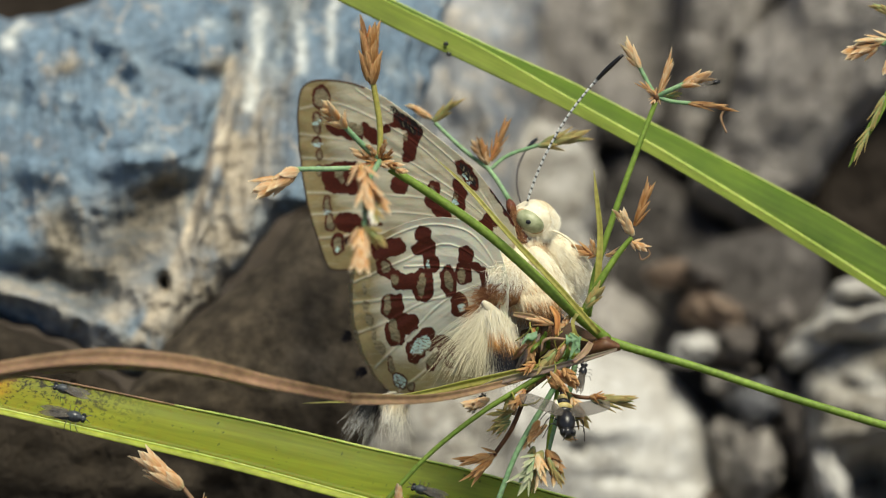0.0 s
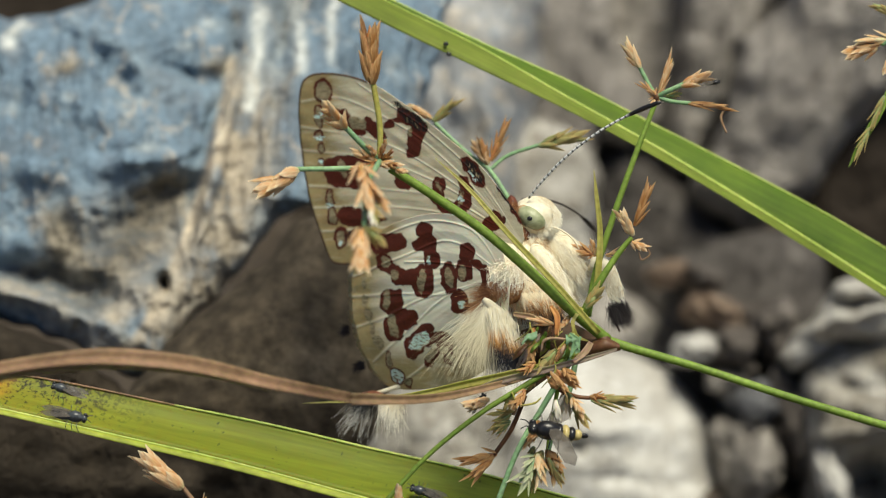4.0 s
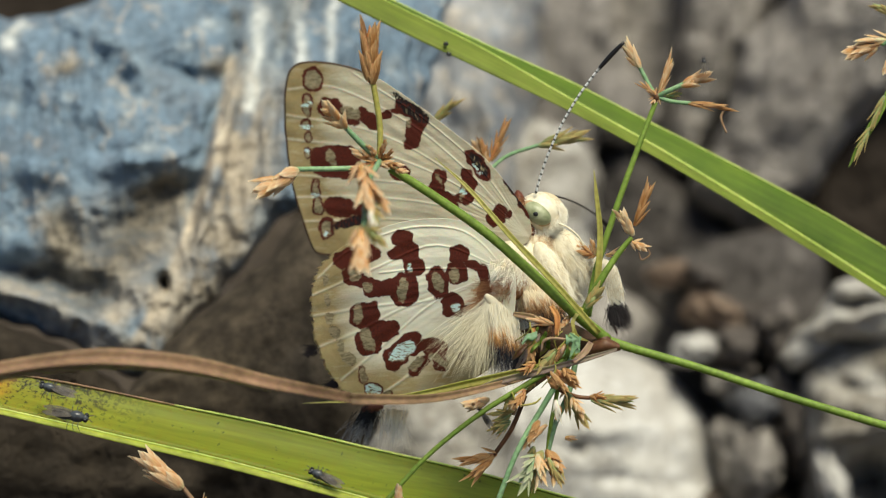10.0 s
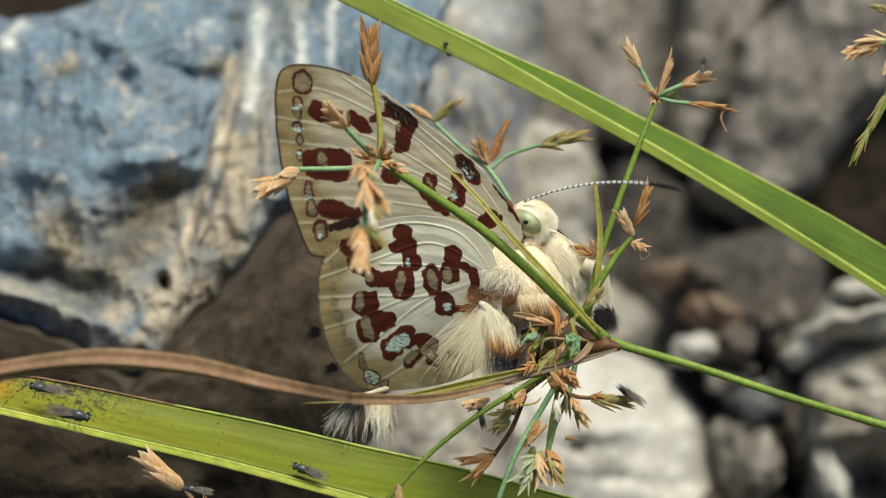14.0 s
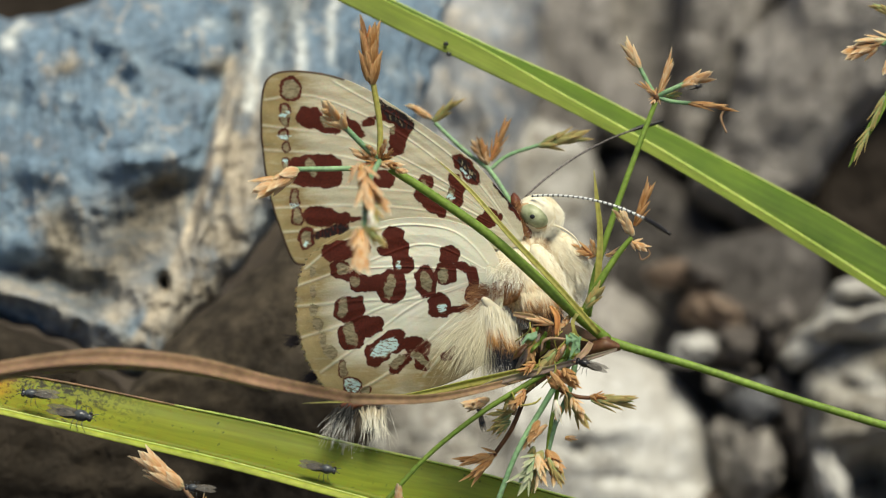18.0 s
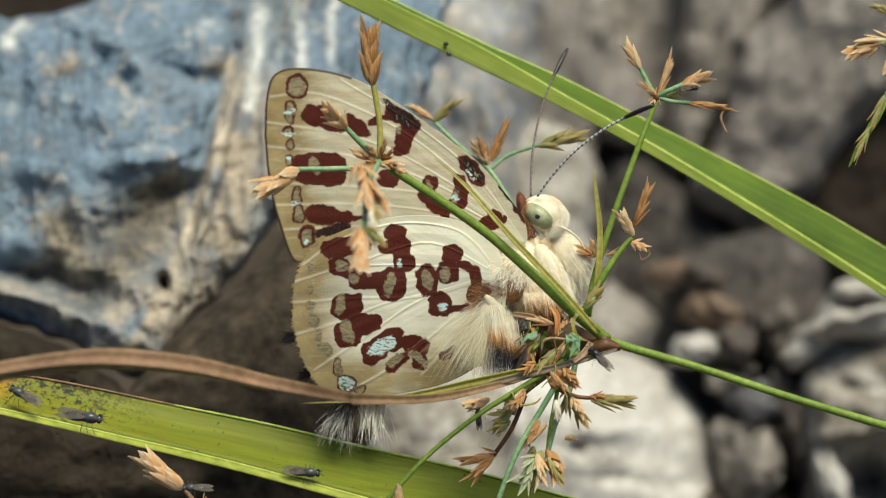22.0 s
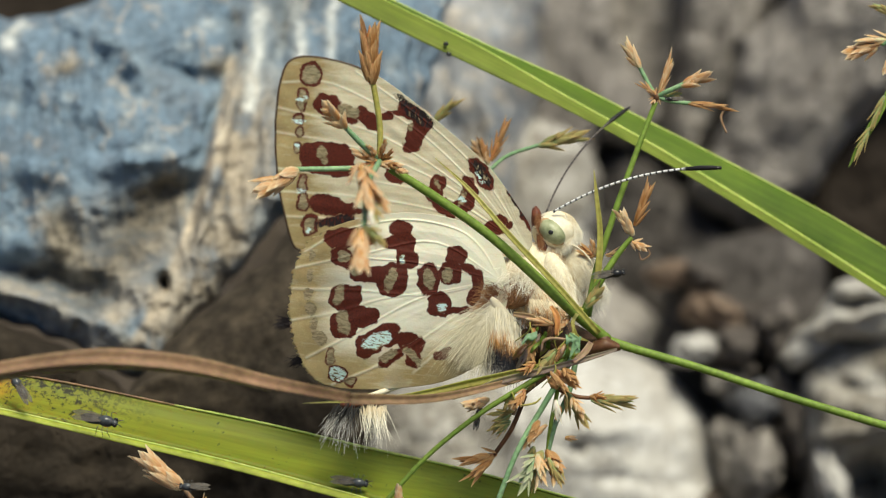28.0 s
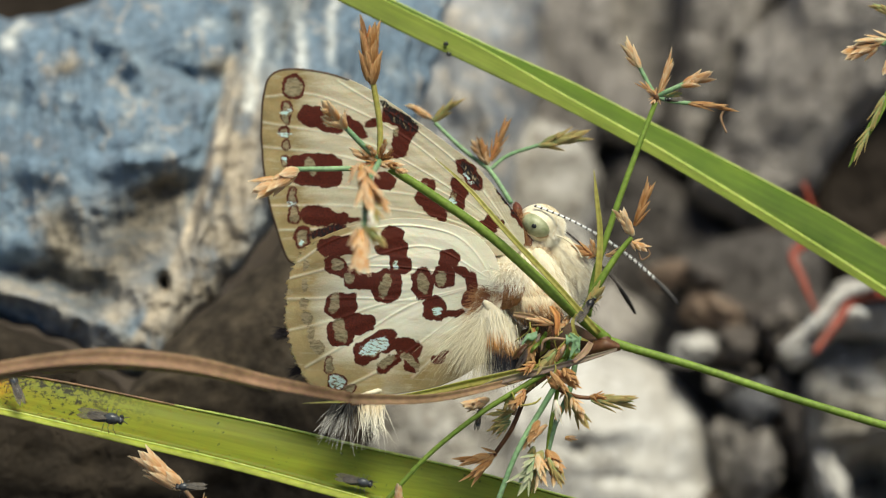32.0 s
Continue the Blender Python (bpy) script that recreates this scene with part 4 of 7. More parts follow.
def build_sedge():
    """The flowering sedge on whose rays the insect sits."""
    s = thing("sedge", "green flowering sedge with tan spikelets and thin bracts", "sedge", G(1078, 604, 6))
    node = (1078, 604, 6)
    part("culm", tube([G(2180, 1950, 0), G(2150, 1400, 2), G(2020, 960, 5), G(1760, 808, 6), G(1568, 754, 6), G(1400, 704, 6), G(1240, 652, 6), G(1130, 620, 6), G(*node)], [0.8, 0.8, 0.72, 0.64, 0.57, 0.55, 0.56, 0.6, 0.68]), STALK, s)
    part("node", ball(G(1070, 603, 6.2), (0.0012, 0.0009, 0.0010), -0.6), NODE, s, "brown swollen node")
    # dark web added for the shade under the thorax, partly brown membrane
    part("sheath", loft([G(922, 585, 1), G(968, 572, 1.5), G(1010, 572, 2), G(1052, 592, 3.5), G(1096, 612, 5)], [G(905, 655, 1), G(965, 648, 1.5), G(1020, 638, 2.5), G(1062, 630, 4), G(1098, 620, 5)], 1.2, 0.2), SHADE_WEB, s, "dark brown web below the node, part membrane, part stand-in for thorax shade")
    part("sheath", loft([G(1052, 600, 6), G(1072, 598, 7), G(1096, 608, 6.4)], [G(1030, 634, 6), G(1064, 628, 6.6), G(1097, 621, 6.2)], 0.9, 0.15), NODE, s, "dry brown sheath")
    part("bract", ribbon([G(1092, 618, 7.5), G(1040, 634, 8), G(960, 656, 9), G(880, 676, 9.5), G(800, 706, 9.5)], [0.2, 0.4, 0.52, 0.5, 0.2], 0.4, 0.15, face=Vector((0, -0.3, 1))), DUSKY, s, "mauve-brown dry bract")
    part("strip", ribbon([G(908, 556, 8), G(940, 562, 8.5), G(976, 574, 8.5)], [0.3, 0.5, 0.2], 0.4, 0.2), STRAW, s, "dry tan strip")
    part("strip", ribbon([G(975, 542, 9), G(986, 562, 9.5), G(984, 594, 9.5)], [0.25, 0.45, 0.2], 0.4, 0.2), RUSTY, s, "orange dry strip")
    part("strip", ribbon([G(1046, 606, 8), G(1036, 622, 8.2), G(1014, 642, 8.5)], [0.4, 0.5, 0.3], 0.4, 0.2), STRAW_PALE, s, "pale dry strip")
    part("strand", tube([G(1002, 601, 10), G(978, 599, 10.5), G(962, 604, 10.5), G(958, 622, 10)], [0.18, 0.2, 0.2, 0.12], 5), STRAW_PALE, s)
    part("strand", tube([G(1000, 612, 10), G(994, 622, 10.4), G(993, 632, 10)], [0.2, 0.26, 0.1], 5), STRAW_PALE, s)
    for one, two in (([(922, 608), (932, 592), (940, 590), (950, 586)], [(925, 610), (934, 602), (942, 604), (951, 598)]), ([(1001, 592), (1008, 596), (1014, 592), (1020, 598)], [(1002, 612), (1010, 606), (1014, 609), (1020, 601)])):
        part("leaflet", loft([G(a, c, 10) for a, c in one], [G(a, c, 10.6) for a, c in two], 0.4, 0.15), LEAFLET, s, "jagged blue-green leaflet")
    # ray that rises across the wing
    ray = part("ray", tube([G(1075, 602, 6), G(1010, 548, 8), G(940, 482, 9), G(860, 412, 10), G(760, 342, 11), G(690, 298, 12)], [0.8, 0.76, 0.72, 0.67, 0.63, 0.58]), STALK, s)
    hub = G(672, 285, 12)
    part("joint", ball(hub, (0.0007, 0.0008, 0.0007)), NODE, ray)
    part("pedicel", tube([hub, G(672, 220, 12), G(660, 145, 12)], [0.42, 0.42, 0.4]), BRACT, ray)
    spikelet(s, G(656, 150, 12), G(654, 22, 12), 26, GLUME_BROWN, 14, 15)
    part("pedicel", tube([hub, G(640, 297, 13), G(520, 300, 14)], [0.4, 0.38, 0.34]), STALK_BLUE, ray)
    spikelet(s, G(528, 302, 14), G(436, 352, 15), 26, GLUME_TAN, 10, 22)
    part("pedicel", tube([hub, G(640, 255, 14), G(608, 222, 15)], [0.4, 0.4, 0.36]), STALK_BLUE, ray)
    spikelet(s, G(612, 228, 15), G(562, 170, 16), 20, GLUME_PALE, 10, 38)
    spikelet(s, G(655, 374, 47), G(664, 408, 48), 8, GLUME_WHITE, 4, 16)
    spikelet(s, G(668, 290, 12), G(612, 262, 14), 12, GLUME_TAN, 5, 22)
    spikelet(s, G(668, 288, 13), G(720, 296, 13), 10, GLUME_TAN, 4, 20)
    part("pedicel", tube([hub, G(650, 330, 34), G(645, 400, 44)], [0.38, 0.36, 0.34]), STALK_BLUE, ray)
    spikelet(s, G(640, 290, 38), G(652, 392, 46), 22, GLUME_TAN, 8, 24)
    spikelet(s, G(655, 330, 40), G(700, 390, 44), 14, GLUME_TAN, 5, 30)
    spikelet(s, G(640, 405, 45), G(632, 505, 50), 24, GLUME_TAN, 8, 18)
    spikelet(s, G(645, 400, 44), G(690, 445, 46), 14, GLUME_GREEN, 5, 26)
    spikelet(s, G(648, 345, 40), G(676, 408, 45), 13, GLUME_GREEN, 5, 14)
    for du, dv, wide in ((-34, -16, 9), (30, -20, 8), (-22, 26, 9), (38, 12, 9), (6, -34, 8), (-40, 10, 8)):
        spikelet(s, hub, hub + Vector((du * UNIT, -dv * UNIT, 0.002)), wide, GLUME_BROWN, 4, 26)
    # ray that rises beside the head
    ray = part("ray", tube([G(1040, 560, 4), G(1055, 480, 3), G(1090, 370, 2), G(1130, 260, 1), G(1160, 182, 0)], [0.52, 0.48, 0.44, 0.4, 0.36]), STALK, s)
    hub = G(1162, 172, 0)
    part("joint", ball(hub, (0.0006, 0.0007, 0.0006)), NODE, ray)
    for du, dv in ((-12, 16), (10, 10), (-4, -18), (16, -8), (-16, -4)):
        spikelet(s, hub, hub + Vector((du * UNIT, -dv * UNIT, 0.0004)), 6, GLUME_TAN, 3, 25)
    part("pedicel", tube([hub, G(1148, 150, 0), G(1130, 115, 0)], [0.32, 0.32, 0.3]), STALK_BLUE, ray)
    spikelet(s, G(1132, 122, 0), G(1100, 64, 0), 15, GLUME_PALE, 7, 15)
    spikelet(s, G(1164, 172, 0), G(1124, 138, 1), 8, GLUME_TAN, 4, 18)
    spikelet(s, G(1164, 170, 0), G(1196, 88, 0), 11, GLUME_TAN, 6, 12)
    part("pedicel", tube([hub, G(1185, 160, 1), G(1212, 148, 1)], [0.34, 0.34, 0.32]), STALK_BLUE, ray)
    spikelet(s, G(1205, 152, 1), G(1266, 130, 1), 17, GLUME_TAN, 8, 26)
    spikelet(s, G(1178, 170, 0), G(1214, 166, 0), 9, GLUME_GREEN, 4, 12)
    part("pedicel", tube([hub, G(1190, 180, 1), G(1222, 183, 1)], [0.3, 0.3, 0.28]), STALK_BLUE, ray)
    spikelet(s, G(1215, 182, 1), G(1306, 194, 1), 9, GLUME_BROWN, 7, 8)
    part("pedicel", tube([G(1282, 194, 1), G(1276, 210, 1), G(1286, 236, 1)], [0.18, 0.2, 0.12]), STRAW, ray)
    # short ray with two spikes
    ray = part("ray", tube([G(1030, 560, 5), G(1058, 505, 6), G(1090, 455, 6), G(1118, 420, 6)], [0.62, 0.56, 0.42, 0.32]), STALK, s)
    spikelet(s, G(1120, 418, 6), G(1092, 362, 6), 17, GLUME_PALE, 8, 22)
    spikelet(s, G(1122, 400, 5), G(1158, 312, 5), 13, GLUME_BROWN, 8, 12)
    spikelet(s, G(1118, 428, 6), G(1152, 446, 6), 13, GLUME_TAN, 6, 34)
    spikelet(s, G(1052, 452, 3), G(1046, 418, 3), 10, GLUME_TAN, 4, 20)
    spikelet(s, G(1035, 545, 8), G(1072, 500, 8), 15, GLUME_GREEN, 6, 14)
    # bracts
    part("bract", ribbon([G(1056, 520, 4), G(1062, 420, 4), G(1056, 350, 4), G(1051, 302, 4)], [0.5, 0.42, 0.3, 0.06], 0.3, 0.2), BRACT, s)
    part("bract", ribbon([G(1060, 590, 9), G(985, 505, 10), G(905, 420, 11), G(830, 335, 10), G(770, 280, 9)], [0.4, 0.42, 0.4, 0.3, 0.05], 0.3, 0.2), BRACT, s)
    part("bract", ribbon([G(1050, 625, 5), G(960, 650, 7), G(840, 676, 9), G(700, 704, 10), G(536, 714, 11)], [0.7, 0.75, 0.62, 0.42, 0.05], 0.45, 0.15, face=Vector((0, -0.3, 1))), BRACT, s)
    part("bract", ribbon([G(1030, 545, 8), G(1014, 570, 9), G(1022, 596, 9), G(1042, 604, 8)], [0.3, 0.26, 0.24, 0.1], 0.2, 0.2), BRACT, s)
    # hanging rays
    part("ray", tube([G(1012, 636, 8), G(962, 718, 8), G(915, 800, 9), G(880, 890, 9)], [0.44, 0.4, 0.38, 0.36]), STALK_BLUE, s)
    part("ray", tube([G(1022, 620, 5), G(1008, 690, 6), G(980, 760, 6), G(960, 850, 6)], [0.42, 0.4, 0.36, 0.32]), STALK_BLUE, s)
    part("ray", tube([G(1010, 632, 7), G(930, 682, 9), G(850, 732, 10), G(760, 804, 11), G(680, 890, 12)], [0.42, 0.4, 0.36, 0.34, 0.32]), STALK, s)
    part("ray", tube([G(1000, 640, 6), G(985, 700, 6), G(972, 770, 6), G(968, 820, 6)], [0.3, 0.3, 0.28, 0.25]), STALK, s)
    part("ray", tube([G(975, 660, 5), G(925, 700, 5), G(908, 735, 5)], [0.34, 0.3, 0.26]), STRAW, s)
    spikelet(s, G(704, 900, 12), G(708, 850, 12), 15, GLUME_TAN, 8, 12)
    spikelet(s, G(985, 690, 8), G(972, 662, 8), 14, GLUME_BROWN, 6, 20)
    spikelet(s, G(984, 708, 11), G(988, 756, 11), 10, GLUME_WHITE, 4, 16)
    spikelet(s, G(974, 658, 11), G(1010, 702, 11), 9, GLUME_BROWN, 8, 12)
    spikelet(s, G(968, 752, 9), G(926, 790, 9), 10, GLUME_TAN, 5, 8)
    spikelet(s, G(904, 746, 6), G(852, 768, 6), 8, GLUME_GREEN, 5, 26)
    spikelet(s, G(902, 750, 6), G(872, 774, 6), 7, GLUME_GREEN, 4, 22)
    spikelet(s, G(1005, 695, 8), G(1040, 765, 8), 15, GLUME_GREEN, 8, 20)
    part("pedicel", tube([G(990, 690, 8), G(1020, 702, 7), G(1052, 705, 7)], [0.32, 0.3, 0.26]), NODE, s)
    spikelet(s, G(1046, 706, 7), G(1138, 712, 7), 14, GLUME_GREEN, 9, 18)
    spikelet(s, G(952, 804, 11), G(960, 870, 12), 13, GLUME_PALE, 9, 34)
    spikelet(s, G(950, 808, 10), G(910, 866, 11), 15, GLUME_TEAL, 9, 36)
    spikelet(s, G(946, 812, 11), G(924, 880, 12), 12, GLUME_TEAL, 7, 34)
    spikelet(s, G(970, 810, 11), G(1000, 866, 11), 9, GLUME_GREEN, 5, 16)
    spikelet(s, G(880, 805, 3), G(798, 820, 3), 14, GLUME_BROWN, 8, 22)
    spikelet(s, G(876, 806, 3), G(820, 860, 3), 12, GLUME_BROWN, 7, 22)
    part("pedicel", tube([G(930, 700, 3), G(905, 760, 3), G(874, 806, 3)], [0.3, 0.34, 0.3]), NODE, s)
    spikelet(s, G(905, 732, 5), G(860, 765, 5), 12, GLUME_GREEN, 6, 22)
    spikelet(s, G(910, 728, 5), G(856, 735, 5), 10, GLUME_GREEN, 5, 22)
    spikelet(s, G(866, 708, 9), G(808, 722, 9), 18, GLUME_TAN, 7, 20)
    spikelet(s, G(940, 760, 8), G(925, 800, 8), 12, GLUME_TAN, 5, 20)
    spikelet(s, G(1000, 775, 7), G(1022, 776, 7), 9, GLUME_TAN, 3, 10)
    for a, b, c, d, wide, glume in ((968, 796, 1000, 848, 17, GLUME_BROWN), (978, 804, 984, 866, 16, GLUME_PALE), (962, 800, 930, 848, 15, GLUME_GREEN), (998, 652, 1030, 690, 14, GLUME_BROWN), (1044, 702, 1080, 704, 10, GLUME_BROWN),
                                   (930, 690, 904, 726, 10, GLUME_BROWN), (1012, 704, 1040, 748, 11, GLUME_TAN), (948, 642, 912, 664, 9, GLUME_BROWN)):
        spikelet(s, G(a, b, 9.5), G(c, d, 10.5), wide, glume, 7, 32)
    # crowded scales round the node
    spikelet(s, G(945, 600, 9), G(922, 606, 10), 11, GLUME_GREEN, 5, 25)
    spikelet(s, G(1015, 590, 9), G(1008, 628, 10), 12, GLUME_GREEN, 5, 20)
    spikelet(s, G(985, 545, 8), G(990, 600, 9), 9, GLUME_BROWN, 5, 10)
    spikelet(s, G(980, 575, 9), G(922, 560, 9), 10, GLUME_TAN, 5, 10)
    spikelet(s, G(985, 620, 8), G(945, 660, 9), 13, GLUME_GREEN, 6, 14)
    spikelet(s, G(1000, 610, 7), G(970, 650, 8), 12, GLUME_BROWN, 6, 14)
    spikelet(s, G(1010, 560, 7), G(985, 585, 8), 10, GLUME_TAN, 5, 20)
    part("tendril", tube([G(905, 694, 10), G(918, 716, 10), G(945, 714, 10), G(958, 704, 10)], [0.14, 0.15, 0.15, 0.1]), BRACT, s)
    part("tendril", tube([G(1120, 440, 6), G(1140, 436, 6), G(1150, 450, 6), G(1136, 460, 6), G(1130, 446, 6)], [0.14, 0.14, 0.12, 0.12, 0.08]), STRAW, s)
    spikelet(s, G(1056, 452, -3), G(1002, 428, -3), 11, GLUME_BROWN, 6, 22)
    spikelet(s, G(1060, 452, -2), G(1016, 446, -2), 9, GLUME_BROWN, 5, 26)
    spikelet(s, G(1072, 452, 3), G(1116, 440, 4), 7, GLUME_TAN, 4, 16)
    spikelet(s, G(985, 655, 9), G(1022, 694, 9), 14, GLUME_BROWN, 6, 20)
    spikelet(s, G(955, 745, 9), G(930, 792, 9), 14, GLUME_BROWN, 5, 12)
    for path in (((1008, 590), (1020, 602), (1026, 622)), ((1028, 596), (1018, 612), (1008, 634))):
        part("leaflet", ribbon([G(a, c, 10.5) for a, c in path], [0.15, 0.5, 0.05], 0.4, 0.25), STALK_BLUE, s, "small blue-green leaflet")
    heap = random.Random(44)
    for i in range(26):
        u, v, w = heap.uniform(925, 1012), heap.uniform(572, 628), heap.uniform(3.5, 7.5)
        du, dv = heap.uniform(-30, 14), heap.uniform(20, 48)
        part("strip", ribbon([G(u, v, w), G(u + 0.5 * du + heap.uniform(-5, 5), v + 0.5 * dv, w + 0.8), G(u + du, v + dv, w + 0.2)], [0.18, heap.uniform(0.25, 0.55), 0.06], 0.4, 0.2), heap.choice((STALK, BRACT, RUSTY, NODE, BLADE, DUSKY, STALK_BLUE, BLADE)), s)
    spikelet(s, G(944, 600, 6), G(936, 650, 7), 15, GLUME_BROWN, 9, 14)
    for i in range(6):
        u, v = heap.uniform(900, 1010), heap.uniform(670, 770)
        spikelet(s, G(u, v, heap.uniform(4, 8)), G(u + heap.uniform(-26, 26), v + heap.uniform(18, 46), heap.uniform(5, 9)), heap.uniform(8, 14), heap.choice((GLUME_BROWN, GLUME_TAN, GLUME_GREEN, GLUME_PALE)), 5, 24)
    for i in range(5):
        u, v = heap.uniform(935, 990), heap.uniform(790, 830)
        spikelet(s, G(u, v, heap.uniform(5, 9)), G(u + heap.uniform(-34, 28), v + heap.uniform(25, 60), heap.uniform(6, 11)), heap.uniform(9, 15), heap.choice((GLUME_PALE, GLUME_TAN, GLUME_GREEN, GLUME_PALE)), 6, 26)
    for i in range(12):
        u, v = heap.uniform(935, 1020), heap.uniform(555, 640)
        w = heap.uniform(5, 9)
        part("strand", tube([G(u, v, w), G(u + heap.uniform(-14, 14), v + heap.uniform(10, 24), w + 0.6), G(u + heap.uniform(-30, 10), v + heap.uniform(28, 50), w)], [0.1, 0.12, 0.06], 4), heap.choice((STRAW, BRACT, NODE)), s)
    # small heads on the bare axis of the wing ray
    for u, v, du, dv in ((640, 296, -28, 6), (664, 276, -14, -24), (700, 300, 26, 8), (660, 300, -20, 20), (676, 268, 10, -26)):
        spikelet(s, G(u, v, 13), G(u + du, v + dv, 14), 9, GLUME_TAN, 4, 22)
    # ray that stands behind the wing
    ray = part("ray", tube([G(905, 360, -16), G(880, 320, -17), G(862, 296, -18)], [0.38, 0.36, 0.34]), STALK_BLUE, s)
    part("pedicel", tube([G(866, 300, -18), G(820, 265, -19), G(770, 218, -20)], [0.34, 0.32, 0.28]), STALK_BLUE, ray)
    spikelet(s, G(766, 214, -20), G(818, 172, -20), 13, GLUME_GREEN, 7, 14)
    spikelet(s, G(764, 212, -20), G(714, 178, -20), 12, GLUME_TAN, 6, 14)
    spikelet(s, G(864, 292, -18), G(832, 240, -18), 15, GLUME_TAN, 7, 24)
    spikelet(s, G(868, 285, -18), G(904, 200, -18), 12, GLUME_BROWN, 7, 14)
    spikelet(s, G(858, 285, -18), G(850, 235, -17), 13, GLUME_BROWN, 6, 22)
    part("pedicel", tube([G(868, 300, -18), G(900, 275, -18), G(960, 255, -18)], [0.3, 0.28, 0.26]), STALK_BLUE, ray)
    spikelet(s, G(952, 258, -18), G(1048, 238, -18), 17, GLUME_GREEN, 9, 18)
    return s


def build_far_sedge():
    s = thing("sedge", "pale spikelets and a thin leaf of a second sedge", "sedge", G(1560, 90, -4))
    part("ray", tube([G(2080, 2000, -10), G(2060, 1000, -8), G(1920, 100, -5), G(1720, -30, -4), G(1620, 20, -4), G(1585, 55, -4), G(1560, 80, -4)], [0.8, 0.75, 0.65, 0.55, 0.5, 0.45, 0.4]), STALK_BLUE, s)
    spikelet(s, G(1556, 80, -4), G(1482, 100, -4), 20, GLUME_TAN, 9, 24)
    spikelet(s, G(1575, 70, -4), G(1500, 72, -3), 13, GLUME_PALE, 6, 18)
    spikelet(s, G(1580, 95, -4), G(1562, 140, -4), 14, GLUME_TAN, 6, 18)
    spikelet(s, G(1590, 30, -4), G(1535, 2, -4), 13, GLUME_GREEN, 6, 16)
    part("bract", ribbon([G(1590, 130, -5), G(1550, 210, -5), G(1520, 260, -5), G(1502, 296, -5)], [0.5, 0.55, 0.42, 0.08], 0.3, 0.2), STALK, s)
    spikelet(s, G(1566, 170, -4.5), G(1534, 238, -4.5), 9, GLUME_GREEN, 6, 12)
    spikelet(s, G(1540, 226, -4.5), G(1506, 292, -4.5), 8, GLUME_GREEN, 6, 12)
    d = thing("sedge", "dry hanging spikelet under the broad leaf", "sedge", G(300, 860, -9))
    part("ray", tube([G(470, 2100, 8), G(460, 1300, 8), G(400, 960, 8), G(345, 890, 8), G(318, 856, 8)], [0.5, 0.45, 0.38, 0.34, 0.3]), STRAW, d)
    spikelet(d, G(322, 866, 8), G(238, 796, 8), 28, GLUME_TAN, 14, 13)
    spikelet(d, G(350, 930, 8), G(368, 868, 8), 8, GLUME_TAN, 4, 10)


build_leaves()
build_sedge()
build_far_sedge()


# ---- the butterfly ----
def wing_place(u, v, hinge, z0, tilt):
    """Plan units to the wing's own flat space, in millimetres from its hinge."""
    r, mm = REACH * 1000, UNIT * 1000
    hx, hy = (hinge[0] - 784) * mm * (r - z0) / r, (441 - hinge[1]) * mm * (r - z0) / r
    k = (u - 784) * mm / r
    p = (k * (r - z0) - hx) / (math.cos(tilt) + k * math.sin(tilt))
    q = (441 - v) * mm * (r - z0 - p * math.sin(tilt)) / r - hy
    return p, q


def wobble_field(x, y, cell, seed):
    a = np.sin(x / cell * 1.7 + seed) + np.sin(y / cell * 1.9 + 2 * seed) + np.sin((x + y) / cell * 1.3 + 3 * seed) + np.sin((x - 1.4 * y) / cell * 1.1 + 5 * seed)
    return a / 3


def spot_field(x, y, spots):
    """Distance, in plan units, to the nearest of some rounded blotches (u, v, half-length, half-width, turn)."""
    wx, wy = x + 2.2 * wobble_field(x, y, 7, 1.0) + 0.9 * wobble_field(x, y, 2.6, 4.0), y + 2.2 * wobble_field(y, x, 7, 2.0) + 0.9 * wobble_field(y, x, 2.6, 6.0)
    best = np.full(x.shape, 99.0)
    for u, v, a, b, turn in spots:
        c, s = math.cos(radians(turn)), math.sin(radians(turn))
        dx, dy = wx - u, wy - v
        e, f = (dx * c + dy * s) / a, (-dx * s + dy * c) / b
        d = ((np.abs(e) ** 2.5 + np.abs(f) ** 2.5) ** 0.4 - 1) * min(a, b)
        best = np.minimum(best, d)
    return best


def line_field(x, y, lines):
    best = np.full(x.shape, 99.0)
    for points in [[(q.x, q.y) for q in spline([Vector((a, b, 0)) for a, b in points], 6)] for points in lines]:
        for (a, b), (c, d) in zip(points, points[1:]):
            ex, ey = c - a, d - b
            s = np.clip(((x - a) * ex + (y - b) * ey) / (ex * ex + ey * ey), 0, 1)
            best = np.minimum(best, np.hypot(x - a - s * ex, y - b - s * ey))
    return best


